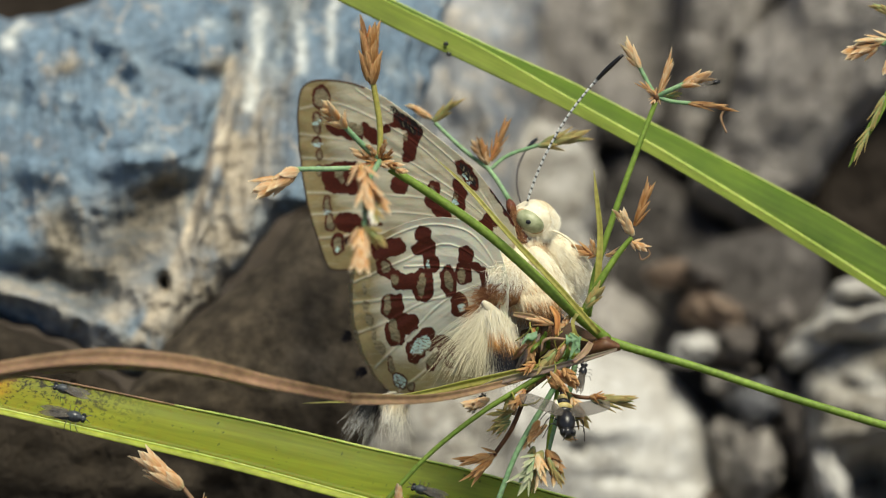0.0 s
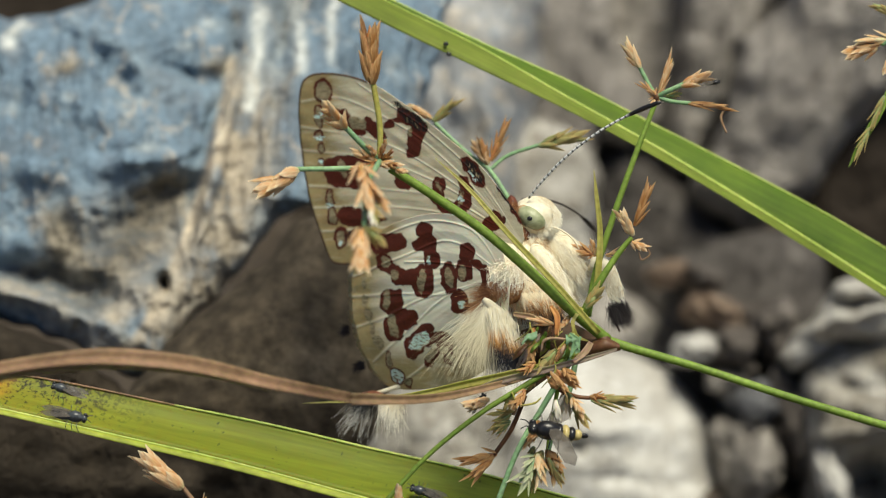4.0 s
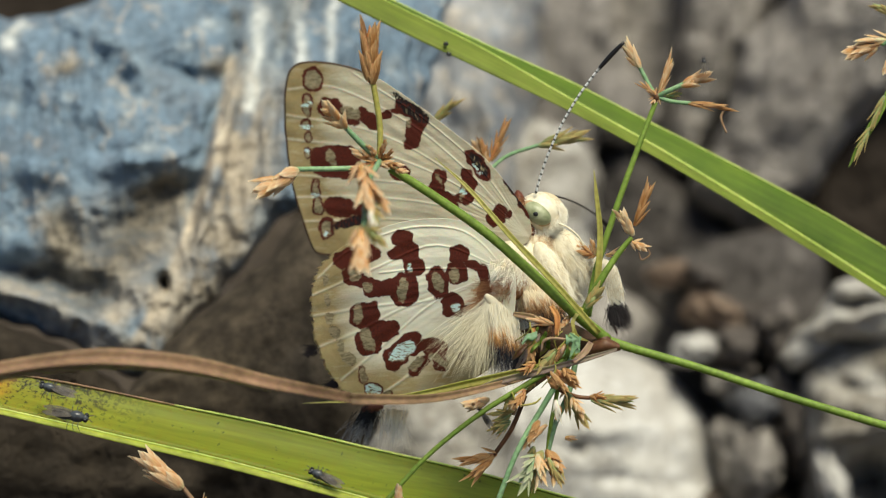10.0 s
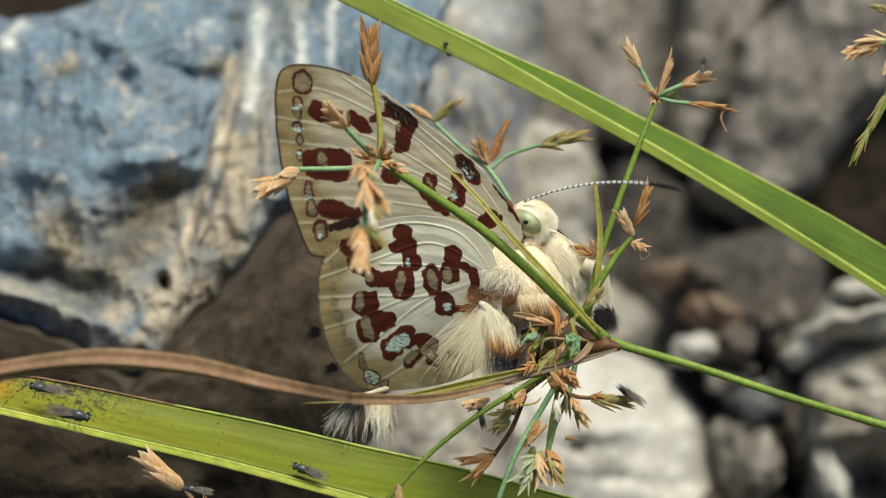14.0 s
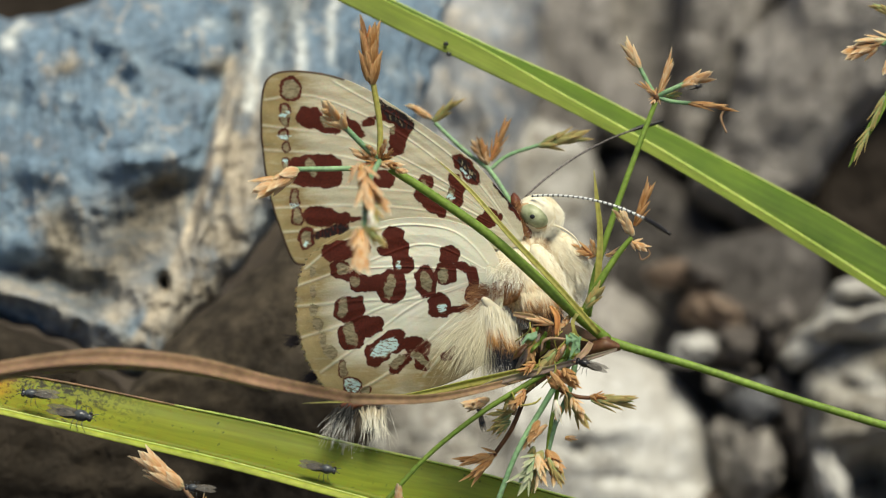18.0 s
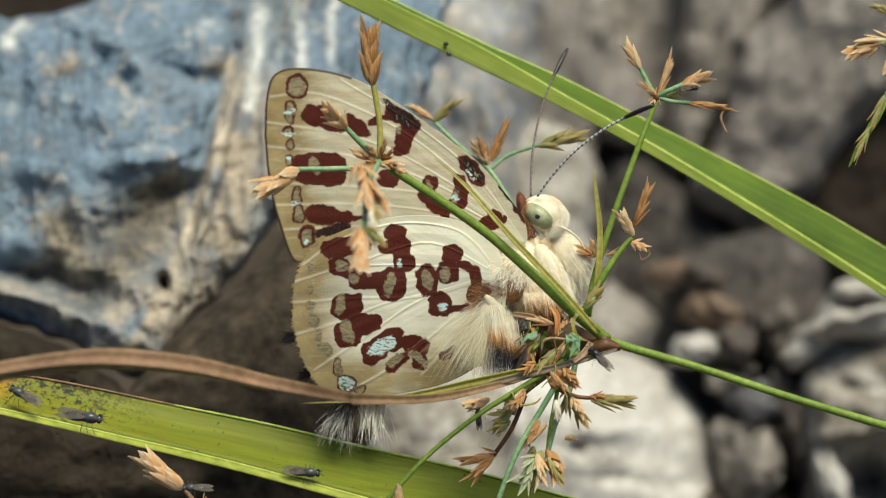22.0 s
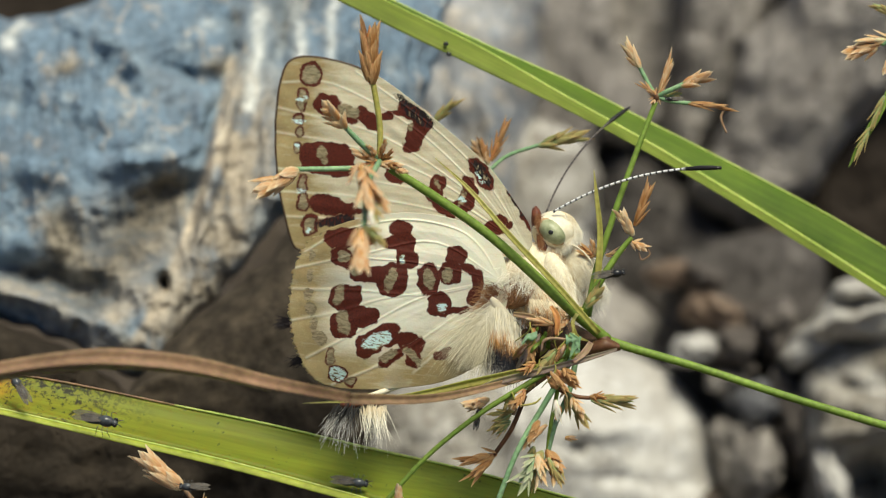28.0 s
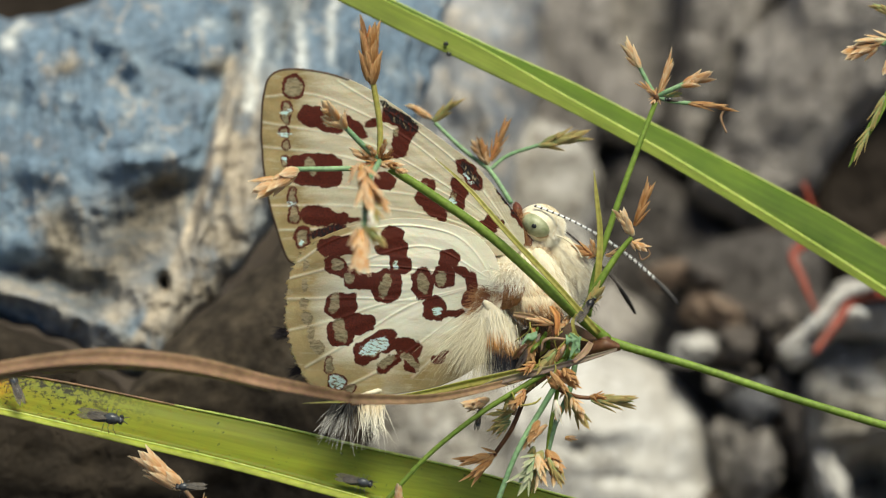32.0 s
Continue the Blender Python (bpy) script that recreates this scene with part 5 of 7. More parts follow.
def build_wing(outline, free, hinge, z0, tilt, dark, grey, shine, soot, veins, tan, shade=None, droop=0.0, fold=0.12, fringe=0.0, hem=None, rings=110, steps=14):
    """Wing sheet with thickness; free: the share of the outline that is the outer rim; shade: centre of a shade painted
    in tan.
    """
    rim = spline([Vector((a, b, 0)) for a, b in outline] + [Vector((*outline[0], 0))], steps)[:-1]
    m = len(rim)
    r = np.linspace(0, 1, rings) ** 0.8
    bx, by = np.array([p.x for p in rim]), np.array([p.y for p in rim])
    ragged = np.array([fringe * random.Random(i).uniform(-1, 1) if free[0] < i / m < free[1] else 0 for i in range(m)])
    x = hinge[0] + np.outer(r, bx - hinge[0] + ragged)
    y = hinge[1] + np.outer(r, by - hinge[1])
    x[:-1] -= np.outer(r[:-1], ragged)
    edge = np.full(x.shape, 99.0)
    a, b = int(free[0] * m), int(free[1] * m)
    edge = line_field(x, y, [[(bx[i], by[i]) for i in range(a, b, 12)]])
    rand = edge + 99
    if hem:
        rand = line_field(x, y, [[(bx[i], by[i]) for i in range(int(hem[0] * m), int(hem[1] * m), 6)]])
    vein = line_field(x, y, veins)
    crease = np.sin(np.arctan2(y - hinge[1], x - hinge[0]) * 95 + 1.5 * wobble_field(x, y, 60, 2.0)) * np.clip(wobble_field(x, y, 50, 9.0) + 0.2, 0, 1)
    # shade below the hair fan, added to the tan colour field
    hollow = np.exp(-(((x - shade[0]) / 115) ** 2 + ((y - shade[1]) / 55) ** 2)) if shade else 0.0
    relief = fold * np.exp(-(vein / 1.7) ** 2) - fold * 1.5 * np.exp(-(vein / 17) ** 2) + 0.12 * wobble_field(x, y, 45, 3.0) + 0.035 * wobble_field(x, y, 13, 8.0) + 0.022 * crease
    relief *= np.minimum(1, np.hypot(x - hinge[0], y - hinge[1]) / 160)
    p, q = wing_place(x, y, hinge, z0, tilt)
    relief -= droop * np.clip(-q - 3, 0, None) ** 2
    top = np.stack([p, q, relief], -1).reshape(-1, 3) / 1000
    low = np.stack([p, q, relief - 0.09], -1).reshape(-1, 3) / 1000
    n = rings * m
    faces = []
    for i in range(rings - 1):
        for j in range(m):
            k = (j + 1) % m
            f = (i * m + j, (i + 1) * m + j, (i + 1) * m + k, i * m + k)
            faces.append(f)
            faces.append(tuple(reversed([c + n for c in f])))
    for j in range(m):
        k = (j + 1) % m
        faces.append(((rings - 1) * m + j, (rings - 1) * m + j + n, (rings - 1) * m + k + n, (rings - 1) * m + k))
    extra = {}
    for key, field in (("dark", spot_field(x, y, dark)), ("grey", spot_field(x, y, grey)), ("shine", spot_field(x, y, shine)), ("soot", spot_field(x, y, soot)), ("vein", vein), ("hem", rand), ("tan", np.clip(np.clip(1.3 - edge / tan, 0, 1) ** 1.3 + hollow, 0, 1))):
        extra[key] = np.concatenate([field.ravel(), field.ravel()]).astype(np.float32)
    me = mesh_of("wing", (np.concatenate([top, low]), faces), WING, True, extra)
    return me


FORE = dict(hinge=(925, 425), z0=0.5, tilt=radians(22))
HIND = dict(hinge=(880, 485), z0=3.5, tilt=radians(15))


def fore_wing():
    outline = [(932, 420), (925, 385), (905, 357), (872, 316), (838, 281), (790, 244), (742, 210), (700, 181), (650, 150), (600, 130), (555, 121),
               (520, 119), (495, 123), (478, 137), (470, 165), (467, 200), (466, 240), (469, 280), (475, 320), (483, 360), (493, 396), (503, 428), (513, 452), (526, 464), (560, 466), (600, 464), (690, 456), (850, 445), (915, 440)]
    dark = [(522, 152, 20, 22, 0), (512, 189, 12, 12, 0), (511, 207, 9, 12, 0), (508, 231, 10, 11, 0), (511, 253, 9, 11, 0), (509, 282, 8, 11, 0), (523, 345, 9, 16, 0), (527, 378, 11, 17, 0), (541, 416, 14, 21, 0), (555, 203, 25, 19, 8), (585, 219, 28, 13, 15), (629, 221, 28, 13, 40), (700, 202, 24, 13, 30), (722, 220, 20, 14, 40)]
    dark += [(713, 242, 17, 22, 8), (705, 265, 16, 9, 0), (661, 213, 13, 7, -20), (687, 205, 16, 7, -10), (543, 297, 28, 28, 0), (585, 299, 26, 31, 0), (563, 297, 30, 30, 0), (685, 315, 20, 16, 15), (567, 379, 30, 18, 4), (601, 382, 24, 12, 4), (629, 385, 14, 5, 0), (587, 405, 34, 9, -14), (760, 322, 14, 13, 0), (754, 343, 16, 17, 10)]
    dark += [(771, 363, 20, 14, 25), (785, 377, 10, 9, 0), (815, 325, 12, 20, -35), (812, 349, 15, 22, 10), (801, 359, 16, 10, 0), (833, 301, 14, 34, -38), (865, 393, 20, 15, -30), (873, 381, 12, 12, 0), (890, 388, 5, 8, 0), (902, 349, 34, 5, 50), (918, 375, 22, 6, 58)]
    grey = [(522, 152, 15, 17, 0), (512, 193, 8, 13, 0), (510, 209, 6, 9, 0), (508, 233, 6, 8, 0), (511, 254, 6, 8, 0), (508, 284, 5, 8, 0), (523, 345, 5, 12, 0), (527, 378, 7, 13, 0), (541, 418, 9, 15, 0), (593, 211, 18, 11, 15), (709, 211, 16, 4, 32), (553, 287, 8, 10, 0), (559, 302, 7, 6, 0), (703, 229, 5, 6, 0)]
    grey += [(759, 327, 3, 12, -20), (803, 349, 5, 17, 15), (835, 301, 5, 22, -38)]
    shine = [(511, 195, 10, 4, -20), (507, 236, 9, 3, 0), (507, 279, 5, 4, 0), (521, 359, 6, 5, 0), (541, 427, 4, 4, 0), (803, 349, 6, 6, 0), (830, 309, 3, 9, -38)]
    soot = [(713, 207, 34, 12, 34), (834, 300, 9, 26, -38), (587, 406, 34, 9, -14), (905, 353, 34, 6, 50), (697, 190, 30, 5, 32)]
    veins = [[(925, 425), (840, 310), (740, 225), (600, 140)], [(925, 425), (800, 300), (690, 220), (560, 165), (475, 170)], [(925, 425), (790, 320), (640, 245), (470, 215)],
             [(925, 425), (780, 330), (620, 275), (468, 258)], [(925, 425), (780, 350), (640, 330), (478, 322)], [(925, 425), (770, 375), (620, 360), (486, 362)], [(925, 425), (700, 400), (500, 405)]]
    return build_wing(outline, (0.44, 0.86), dark=dark, grey=grey, shine=shine, soot=soot, veins=veins, tan=128, hem=(0.30, 0.86), fold=0.055, **FORE)


def hind_wing():
    outline = [(892, 476), (876, 436), (840, 402), (780, 384), (715, 382), (660, 391), (610, 407), (570, 427), (541, 450), (526, 478), (518, 512), (516, 550), (520, 590),
               (529, 630), (545, 664), (566, 690), (590, 702), (640, 704), (720, 694), (800, 672), (860, 630), (888, 560), (896, 500)]
    dark = [(600.5, 438, 34, 18, -8), (629.5, 434, 26, 16, 0), (599.5, 472, 20, 17, 5), (619.5, 484, 20, 12, 10), (637.5, 498, 22, 16, 5), (669.5, 498, 28, 16, 0), (697.5, 412, 20, 15, 0), (687.5, 436, 20, 12, -20), (708.5, 438, 17, 20, 0), (713.5, 464, 20, 18, 0), (691.5, 504, 27, 30, 10), (754.5, 496, 20, 29, -8), (798.5, 450, 18, 17, 0), (791.5, 482, 20, 20, 0)]
    dark += [(823.5, 471, 18, 8, 25), (840.5, 490, 10, 22, -8), (835.5, 518, 10, 18, 20), (777.5, 539, 21, 22, 0), (809.5, 546, 26, 6, -8), (609.5, 544, 26, 23, -5), (627.5, 539, 14, 20, 0), (637.5, 576, 32, 20, -18), (613.5, 592, 24, 24, -15), (661.5, 570, 14, 14, 0), (687.5, 596, 26, 14, -30), (661.5, 620, 26, 20, -25), (653.5, 636, 14, 12, 0), (697.5, 610, 18, 12, -20)]
    dark += [(699.5, 643, 26, 9, -38), (732.5, 612, 26, 18, 12), (739.5, 638, 14, 18, -12), (719.5, 604, 14, 10, 0), (787.5, 628, 15, 8, -30), (797.5, 618, 10, 6, -30), (594.5, 650, 9, 17, 5), (609.5, 680, 17, 16, 20), (632.5, 692, 9, 11, 20)]
    grey = [(603.5, 471, 10, 10, 0), (625.5, 494, 8, 10, 0), (705.5, 466, 5, 7, 0), (689.5, 502, 9, 22, 16), (754.5, 496, 9, 19, -14), (786.5, 485, 9, 13, 0), (781.5, 544, 7, 9, 0), (601.5, 540, 8, 18, 8), (613.5, 588, 11, 22, -14), (673.5, 614, 24, 13, -25), (695.5, 638, 16, 8, -38), (735.5, 632, 18, 7, 38), (749.5, 646, 5, 8, 0), (548.5, 476, 5, 10, 0)]
    grey += [(548.5, 512, 5, 13, 0), (547.5, 544, 7, 12, 0), (554.5, 568, 9, 12, -20), (561.5, 596, 7, 14, 0), (573.5, 618, 11, 14, -35), (595.5, 650, 7, 15, 5), (609.5, 680, 13, 12, 20), (631.5, 690, 7, 8, 20)]
    shine = [(675.5, 612, 26, 12, -25), (609.5, 680, 14, 12, 20), (781.5, 544, 7, 7, 0), (705.5, 466, 4, 5, 0)]
    soot = [(0, 0, 1, 1, 0)]
    veins = [[(880, 485), (838, 430), (790, 402), (700, 396), (600, 425), (535, 470)], [(880, 485), (760, 430), (640, 462), (520, 500)], [(880, 485), (756, 524), (640, 528), (520, 536)],
             [(880, 485), (800, 510), (687, 536), (600, 570), (524, 592)], [(880, 485), (749, 528), (640, 600), (553, 656)], [(880, 490), (780, 580), (690, 650), (600, 700)], [(880, 500), (830, 570), (740, 665)], [(880, 485), (740, 470), (650, 470)]]
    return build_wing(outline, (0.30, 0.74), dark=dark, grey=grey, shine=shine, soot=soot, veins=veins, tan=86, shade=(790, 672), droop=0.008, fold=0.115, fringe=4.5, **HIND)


PIVOT = G(930, 620, -4)


def scatter(seed, count, centre, radii, turn, zone):
    """Roots and outward ways on the lens side of an egg-shaped body; zone keeps some by their plan place."""
    rnd = random.Random(seed)
    rot = Matrix.Rotation(turn, 3, "Z")
    out = []
    while len(out) < count:
        d = Vector((rnd.gauss(0, 1), rnd.gauss(0, 1), abs(rnd.gauss(0, 1)) - 0.25)).normalized()
        p = centre + rot @ Vector((d.x * radii[0], d.y * radii[1], d.z * radii[2]))
        if zone(d):
            out.append((p, (rot @ Vector((d.x / radii[0], d.y / radii[1], d.z / radii[2]))).normalized()))
    return out


def build_butterfly():
    b = thing("butterfly", "cream butterfly with maroon silver-centred wing blotches clinging to a sedge", "butterfly", PIVOT)
    rnd = random.Random(3)
    parts = {}
    # place, radii, turn, hair, count, length range, label
    lobes = ((G(1004, 456, -4.6), (0.0026, 0.0050, 0.0030), 0.62, HAIR_WHITE, 2600, (0.0007, 0.0018), "cream wool of the breast"),
             (G(973, 480, 0.0), (0.0017, 0.0042, 0.0016), 0.45, HAIR_WHITE, 1500, (0.0006, 0.0016), "smooth cream wool of the shoulder"),
             (G(946, 432, -3.0), (0.0024, 0.0020, 0.0022), 0.4, HAIR_NECK, 1200, (0.0005, 0.0014), "tawny wool under the head"),
             (G(926, 474, -2.2), (0.0040, 0.0046, 0.0028), 0.4, HAIR_WHITE, 2200, (0.0009, 0.0024), "loose cream wool behind the shoulder"),
             (G(944, 512, -0.8), (0.0032, 0.0034, 0.0026), 0.5, HAIR_FLANK, 1500, (0.0012, 0.0028), "cream wool of the flank with orange and black tips"),
             (G(998, 506, -4.8), (0.0022, 0.0032, 0.0024), 0.6, HAIR_WHITE, 1000, (0.0005, 0.0013), "cream wool of the lower breast"))
    for i, (c, r, turn, hair, count, (short, long), label) in enumerate(lobes):
        lobe = part("thorax", ball(c, r, turn, 18, 24, 0.06, i), CREAM, b)
        wool = scatter(5 + i, count, c, r, turn, lambda d: True)
        along = Vector((math.sin(turn), -math.cos(turn), 0.0))
        shape, extra = hairs([q for q, _ in wool], [n * (0.35 if i < 2 else 0.6) + along * 0.9 for _, n in wool], [rnd.uniform(short, long) * max(0.3, 0.85 + 0.6 * (q - c).dot(along) / r[1]) for q, _ in wool], 0.042, seed=5 + i, tuft=0.5 if i < 2 else 0.7)
        part("wool", shape, hair, lobe, label, extra=extra)
        parts["thorax"] = lobe
    rows_ = [(G(rnd.uniform(925, 985), rnd.uniform(516, 538), rnd.uniform(2.0, 3.6)), Vector((rnd.uniform(0.05, 0.7), -1, rnd.uniform(0, 0.25))), rnd.uniform(0.0016, 0.0036)) for _ in range(900)]
    shape, extra = hairs(*zip(*rows_), width=0.05, seed=33, tuft=0.4)
    part("wool", shape, HAIR_FLANK, parts["thorax"], "cream hairs with orange and black tips", extra=extra)
    roots = [G(rnd.uniform(958, 996), rnd.uniform(548, 562), rnd.uniform(0, 3)) for _ in range(160)]
    shape, extra = hairs(roots, [Vector((rnd.uniform(-0.2, 0.6), -1, 0.1)) for _ in roots], [rnd.uniform(0.001, 0.0022) for _ in roots], 0.07, seed=17)
    part("wool", shape, HAIR_DARK, parts["thorax"], "black hairs at the leg joint", extra=extra)
    # abdomen and its end brush
    tail = [G(905, 560, -5), G(850, 612, -6), G(780, 650, -7), G(712, 680, -7), G(640, 704, -7), G(606, 713, -7)]
    ab = part("abdomen", tube(tail, [3.4, 2.8, 1.5, 0.5, 0.3, 0.2]), CREAM, b)
    parts["abdomen"] = ab
    part("tip", ball(G(622, 712, -6.2), (0.0018, 0.0007, 0.0010), 0.1), RUST, ab, "rust-red tail tip")
    roots = [G(662 + rnd.gauss(0, 12), 719 + rnd.gauss(0, 3), rnd.uniform(-8.5, -5)) for _ in range(130)]
    shape, extra = hairs(roots, [Vector((rnd.gauss(0, 0.22), -1, rnd.uniform(-0.2, 0.5))) for _ in roots], [rnd.uniform(0.0022, 0.0058) for _ in roots], 0.085, (0.06, -0.1, 0), seed=8, tuft=0.35)
    part("brush", shape, HAIR_WHITE, ab, "white tuft at the tail end", extra=extra)
    roots = [G(618 + rnd.gauss(0, 9), 716 + rnd.gauss(0, 4), rnd.uniform(-8.5, -5)) for _ in range(140)]
    shape, extra = hairs(roots, [Vector((rnd.uniform(-1.3, -0.1), -0.9, rnd.uniform(-0.2, 0.5))) for _ in roots], [rnd.uniform(0.0026, 0.0062) for _ in roots], 0.10, (0, -0.15, 0), seed=9, tuft=0.35)
    part("brush", shape, HAIR_TAIL, ab, "black bristles with grey tips at the tail", extra=extra)
    # hair fan over the wing base
    peg = part("wing_root", tube([G(905, 580, 0.5), G(885, 555, 3.5), G(866, 533, 5.0), G(858, 524, 5.3)], [1.1, 0.95, 0.65, 0.3]), CREAM, b, "pale lobe at the wing base")
    rows_ = []
    for _ in range(2100):
        s = 0.75 * rnd.random()
        root = G(858 + 44 * s + rnd.uniform(-6, 6), 535 + 50 * s + rnd.uniform(-8, 20), 4.6 + rnd.uniform(-0.8, 0.8))
        ang = radians(rnd.uniform(-166, -84) * (1 - s) + rnd.uniform(-118, -74) * s)
        rows_.append((root, Vector((math.cos(ang), math.sin(ang), rnd.uniform(-0.08, 0.2))), rnd.uniform(0.003, 0.0094) * (1.15 - 0.7 * s)))
    shape, extra = hairs(*zip(*rows_), width=0.045, seed=10)
    part("hair_fan", shape, HAIR_FAN, peg, "long silky cream hairs", extra=extra)
    rows_ = []
    for _ in range(750):
        v = rnd.uniform(538, 600)
        rows_.append((G(874 + (v - 538) * 0.55 + rnd.gauss(0, 9), v, 6.0 + rnd.uniform(-0.8, 0.6)), Vector((rnd.uniform(-0.05, 0.3), -1, 0.06)), (645 - v + rnd.gauss(0, 8)) * UNIT))
    shape, extra = hairs(*zip(*rows_), width=0.06, seed=12)
    part("hair_fan", shape, HAIR_BLACK, peg, "hair tuft with black tips", extra=extra)
    base = part("wing_root", ball(G(896, 508, 0.8), (0.0030, 0.0024, 0.0022), 0.5, wobble=0.1), TAWNY, b, "tawny brown wing base")
    rows_ = [(G(893 + rnd.gauss(0, 9), 508 + rnd.gauss(0, 10), rnd.uniform(2.4, 4.0)), Vector((rnd.uniform(-0.9, 0.3), rnd.uniform(-1, 0.1), 0.3)), rnd.uniform(0.0006, 0.0014)) for _ in range(330)]
    shape, extra = hairs(*zip(*rows_), width=0.06, seed=13, tuft=0.6)
    part("wool", shape, HAIR_RUST, base, "rust and cream hairs of the wing base", extra=extra)
    rows_ = [(G(908 + rnd.gauss(0, 16), 472 + rnd.gauss(0, 10), rnd.uniform(1.5, 4.0)), Vector((rnd.uniform(-0.6, 0.3), rnd.uniform(-1, 0.1), 0.3)), rnd.uniform(0.0008, 0.003)) for _ in range(700)]
    shape, extra = hairs(*zip(*rows_), width=0.06, seed=14, tuft=0.6)
    part("wool", shape, HAIR_WHITE, base, "cream hairs of the wing base", extra=extra)
    rows_ = []
    for _ in range(380):
        k = rnd.random()
        rows_.append((G(852 + 14 * k + rnd.gauss(0, 6), 548 - 44 * k + rnd.gauss(0, 5), rnd.uniform(4.2, 5.0)), Vector((-1, rnd.uniform(-0.55, 0.5) + 0.5 * (k - 0.5), rnd.uniform(-0.05, 0.12))), rnd.uniform(0.0010, 0.0032)))
    shape, extra = hairs(*zip(*rows_), width=0.05, seed=34, tuft=0.5)
    part("wool", shape, HAIR_RUST, base, "rust hairs that spread over the wing", extra=extra)
    # head
    h = part("head", ball(G(957, 379, -3), (0.0033, 0.0029, 0.0034), 0.15, 20, 28, 0.02), CREAM, b)
    parts["head"] = h
    part("cheek", ball(G(980, 391, -3.0), (0.0013, 0.0018, 0.0022), -0.3, 14, 18, 0.05), CREAM, h, "cream cheek beside the eye")
    fuzz = scatter(15, 2400, G(958, 380, -3), (0.0034, 0.0030, 0.0034), 0.15, lambda d: d.z < 0.70 and d.x > -0.6) + scatter(16, 900, G(980, 391, -3.0), (0.0013, 0.0018, 0.0022), -0.3, lambda d: d.x > -0.3)
    shape, extra = hairs([q for q, _ in fuzz], [n * 0.4 + Vector((0.1, -0.8, 0)) for _, n in fuzz], [rnd.uniform(0.0004, 0.0010) for _ in fuzz], 0.045, seed=15, tuft=0.6)
    part("wool", shape, HAIR_WHITE, h, extra=extra)
    eye = part("eye", ball(G(953, 381, -0.9), (0.00225, 0.00160, 0.0018), -0.55, 24, 32), EYE_GREEN, h, "pale green eye")
    part("rim", ball(G(953, 381, -1.35), (0.00252, 0.00185, 0.0018), -0.55, 24, 32), EYE_RIM, eye, "tawny rim of the eye")
    part("pupil", ball(G(950, 382, 0.80), (0.00040, 0.00034, 0.00016)), BLACK, eye, "dark spot of the eye")
    part("collar", ball(G(926, 371, -3.2), (0.0009, 0.0026, 0.0018), 0.3, wobble=0.15), RUST, h, "rust-red collar")
    part("collar", ball(G(937, 402, -1.4), (0.0007, 0.0017, 0.0010), 0.4, wobble=0.15), RUST, h, "rust-red collar")
    ruff = [(G(924 + 13 * k + rnd.gauss(0, 3), 352 + 58 * k + rnd.gauss(0, 3), rnd.uniform(-2.2, 0.0)), Vector((rnd.uniform(-0.2, 0.6), -1, 0.2)), rnd.uniform(0.0003, 0.0009)) for k in [rnd.random() for _ in range(900)]]
    shape, extra = hairs(*zip(*ruff), width=0.05, seed=36, tuft=0.4)
    part("wool", shape, HAIR_RUST, h, "rust hairs of the collar", extra=extra)
    part("proboscis", tube([G(985, 398, -1), G(1005, 406, -0.5), G(1024, 422, 0), G(1034, 440, 0)], [0.14, 0.13, 0.12, 0.1]), CREAM, h, "thin cream feeler")
    # antennae, each along its own x axis from the root
    for key, material, curve in (("near", ANTENNA_WHITE, 0.0018), ("far", ANTENNA_GREY, 0.0016)):
        n = 40
        path = [Vector((0.0252 * i / n, curve * 4 * (i / n) * (1 - i / n), 0)) for i in range(n + 1)]
        stem = 0.00017 if key == "near" else 0.00015
        sizes = [stem if i < 31 else stem + 0.00018 * math.sin((i - 31) / 9.5 * math.pi) ** 0.8 for i in range(n + 1)]
        ob = new("antenna", mesh_of("antenna", sweep(path, ROUND, sizes), material))
        ob.parent = b
        tagged(ob, "ringed antenna with a dark club")
        parts["antenna_" + key] = ob
    # front leg, about its hip
    leg = new("leg", mesh_of("leg", tube([Vector((0, 0, 0)), Vector((0.0022, -0.0010, 0)), Vector((0.0032, -0.0036, 0)), Vector((0.0036, -0.0070, 0))], [1.1, 1.3, 1.2, 0.5]), CREAM))
    leg.parent = b
    leg.location = G(1050, 470, -2) - PIVOT
    roots = [Vector((0.0022 + 0.25 * s + rnd.uniform(-0.0012, 0.0014), -0.0005 - s * 1.0, rnd.uniform(0.0004, 0.0016))) for s in [rnd.uniform(0, 0.0044) for _ in range(500)]]
    shape, extra = hairs(roots, [Vector((rnd.uniform(-0.1, 0.5), -1, 0.15)) for _ in roots], [rnd.uniform(0.0006, 0.0014) for _ in roots], 0.05, seed=20)
    ob = new("wool", mesh_of("wool", shape, HAIR_WHITE, True, extra))
    ob.parent = leg
    tagged(ob, "cream leg wool")
    roots = [Vector((0.0034 + rnd.gauss(0, 0.0006), -0.0068 + rnd.gauss(0, 0.0006), rnd.uniform(0, 0.0014))) for _ in range(900)]
    shape, extra = hairs(roots, [Vector((rnd.uniform(0.0, 1.1), rnd.uniform(-1.1, -0.15), 0.2)) for _ in roots], [rnd.uniform(0.0010, 0.0026) for _ in roots], 0.06, seed=21, tuft=0.5)
    ob = new("brush", mesh_of("brush", shape, HAIR_DARK, True, extra))
    ob.parent = leg
    tagged(ob, "black tuft at the foot")
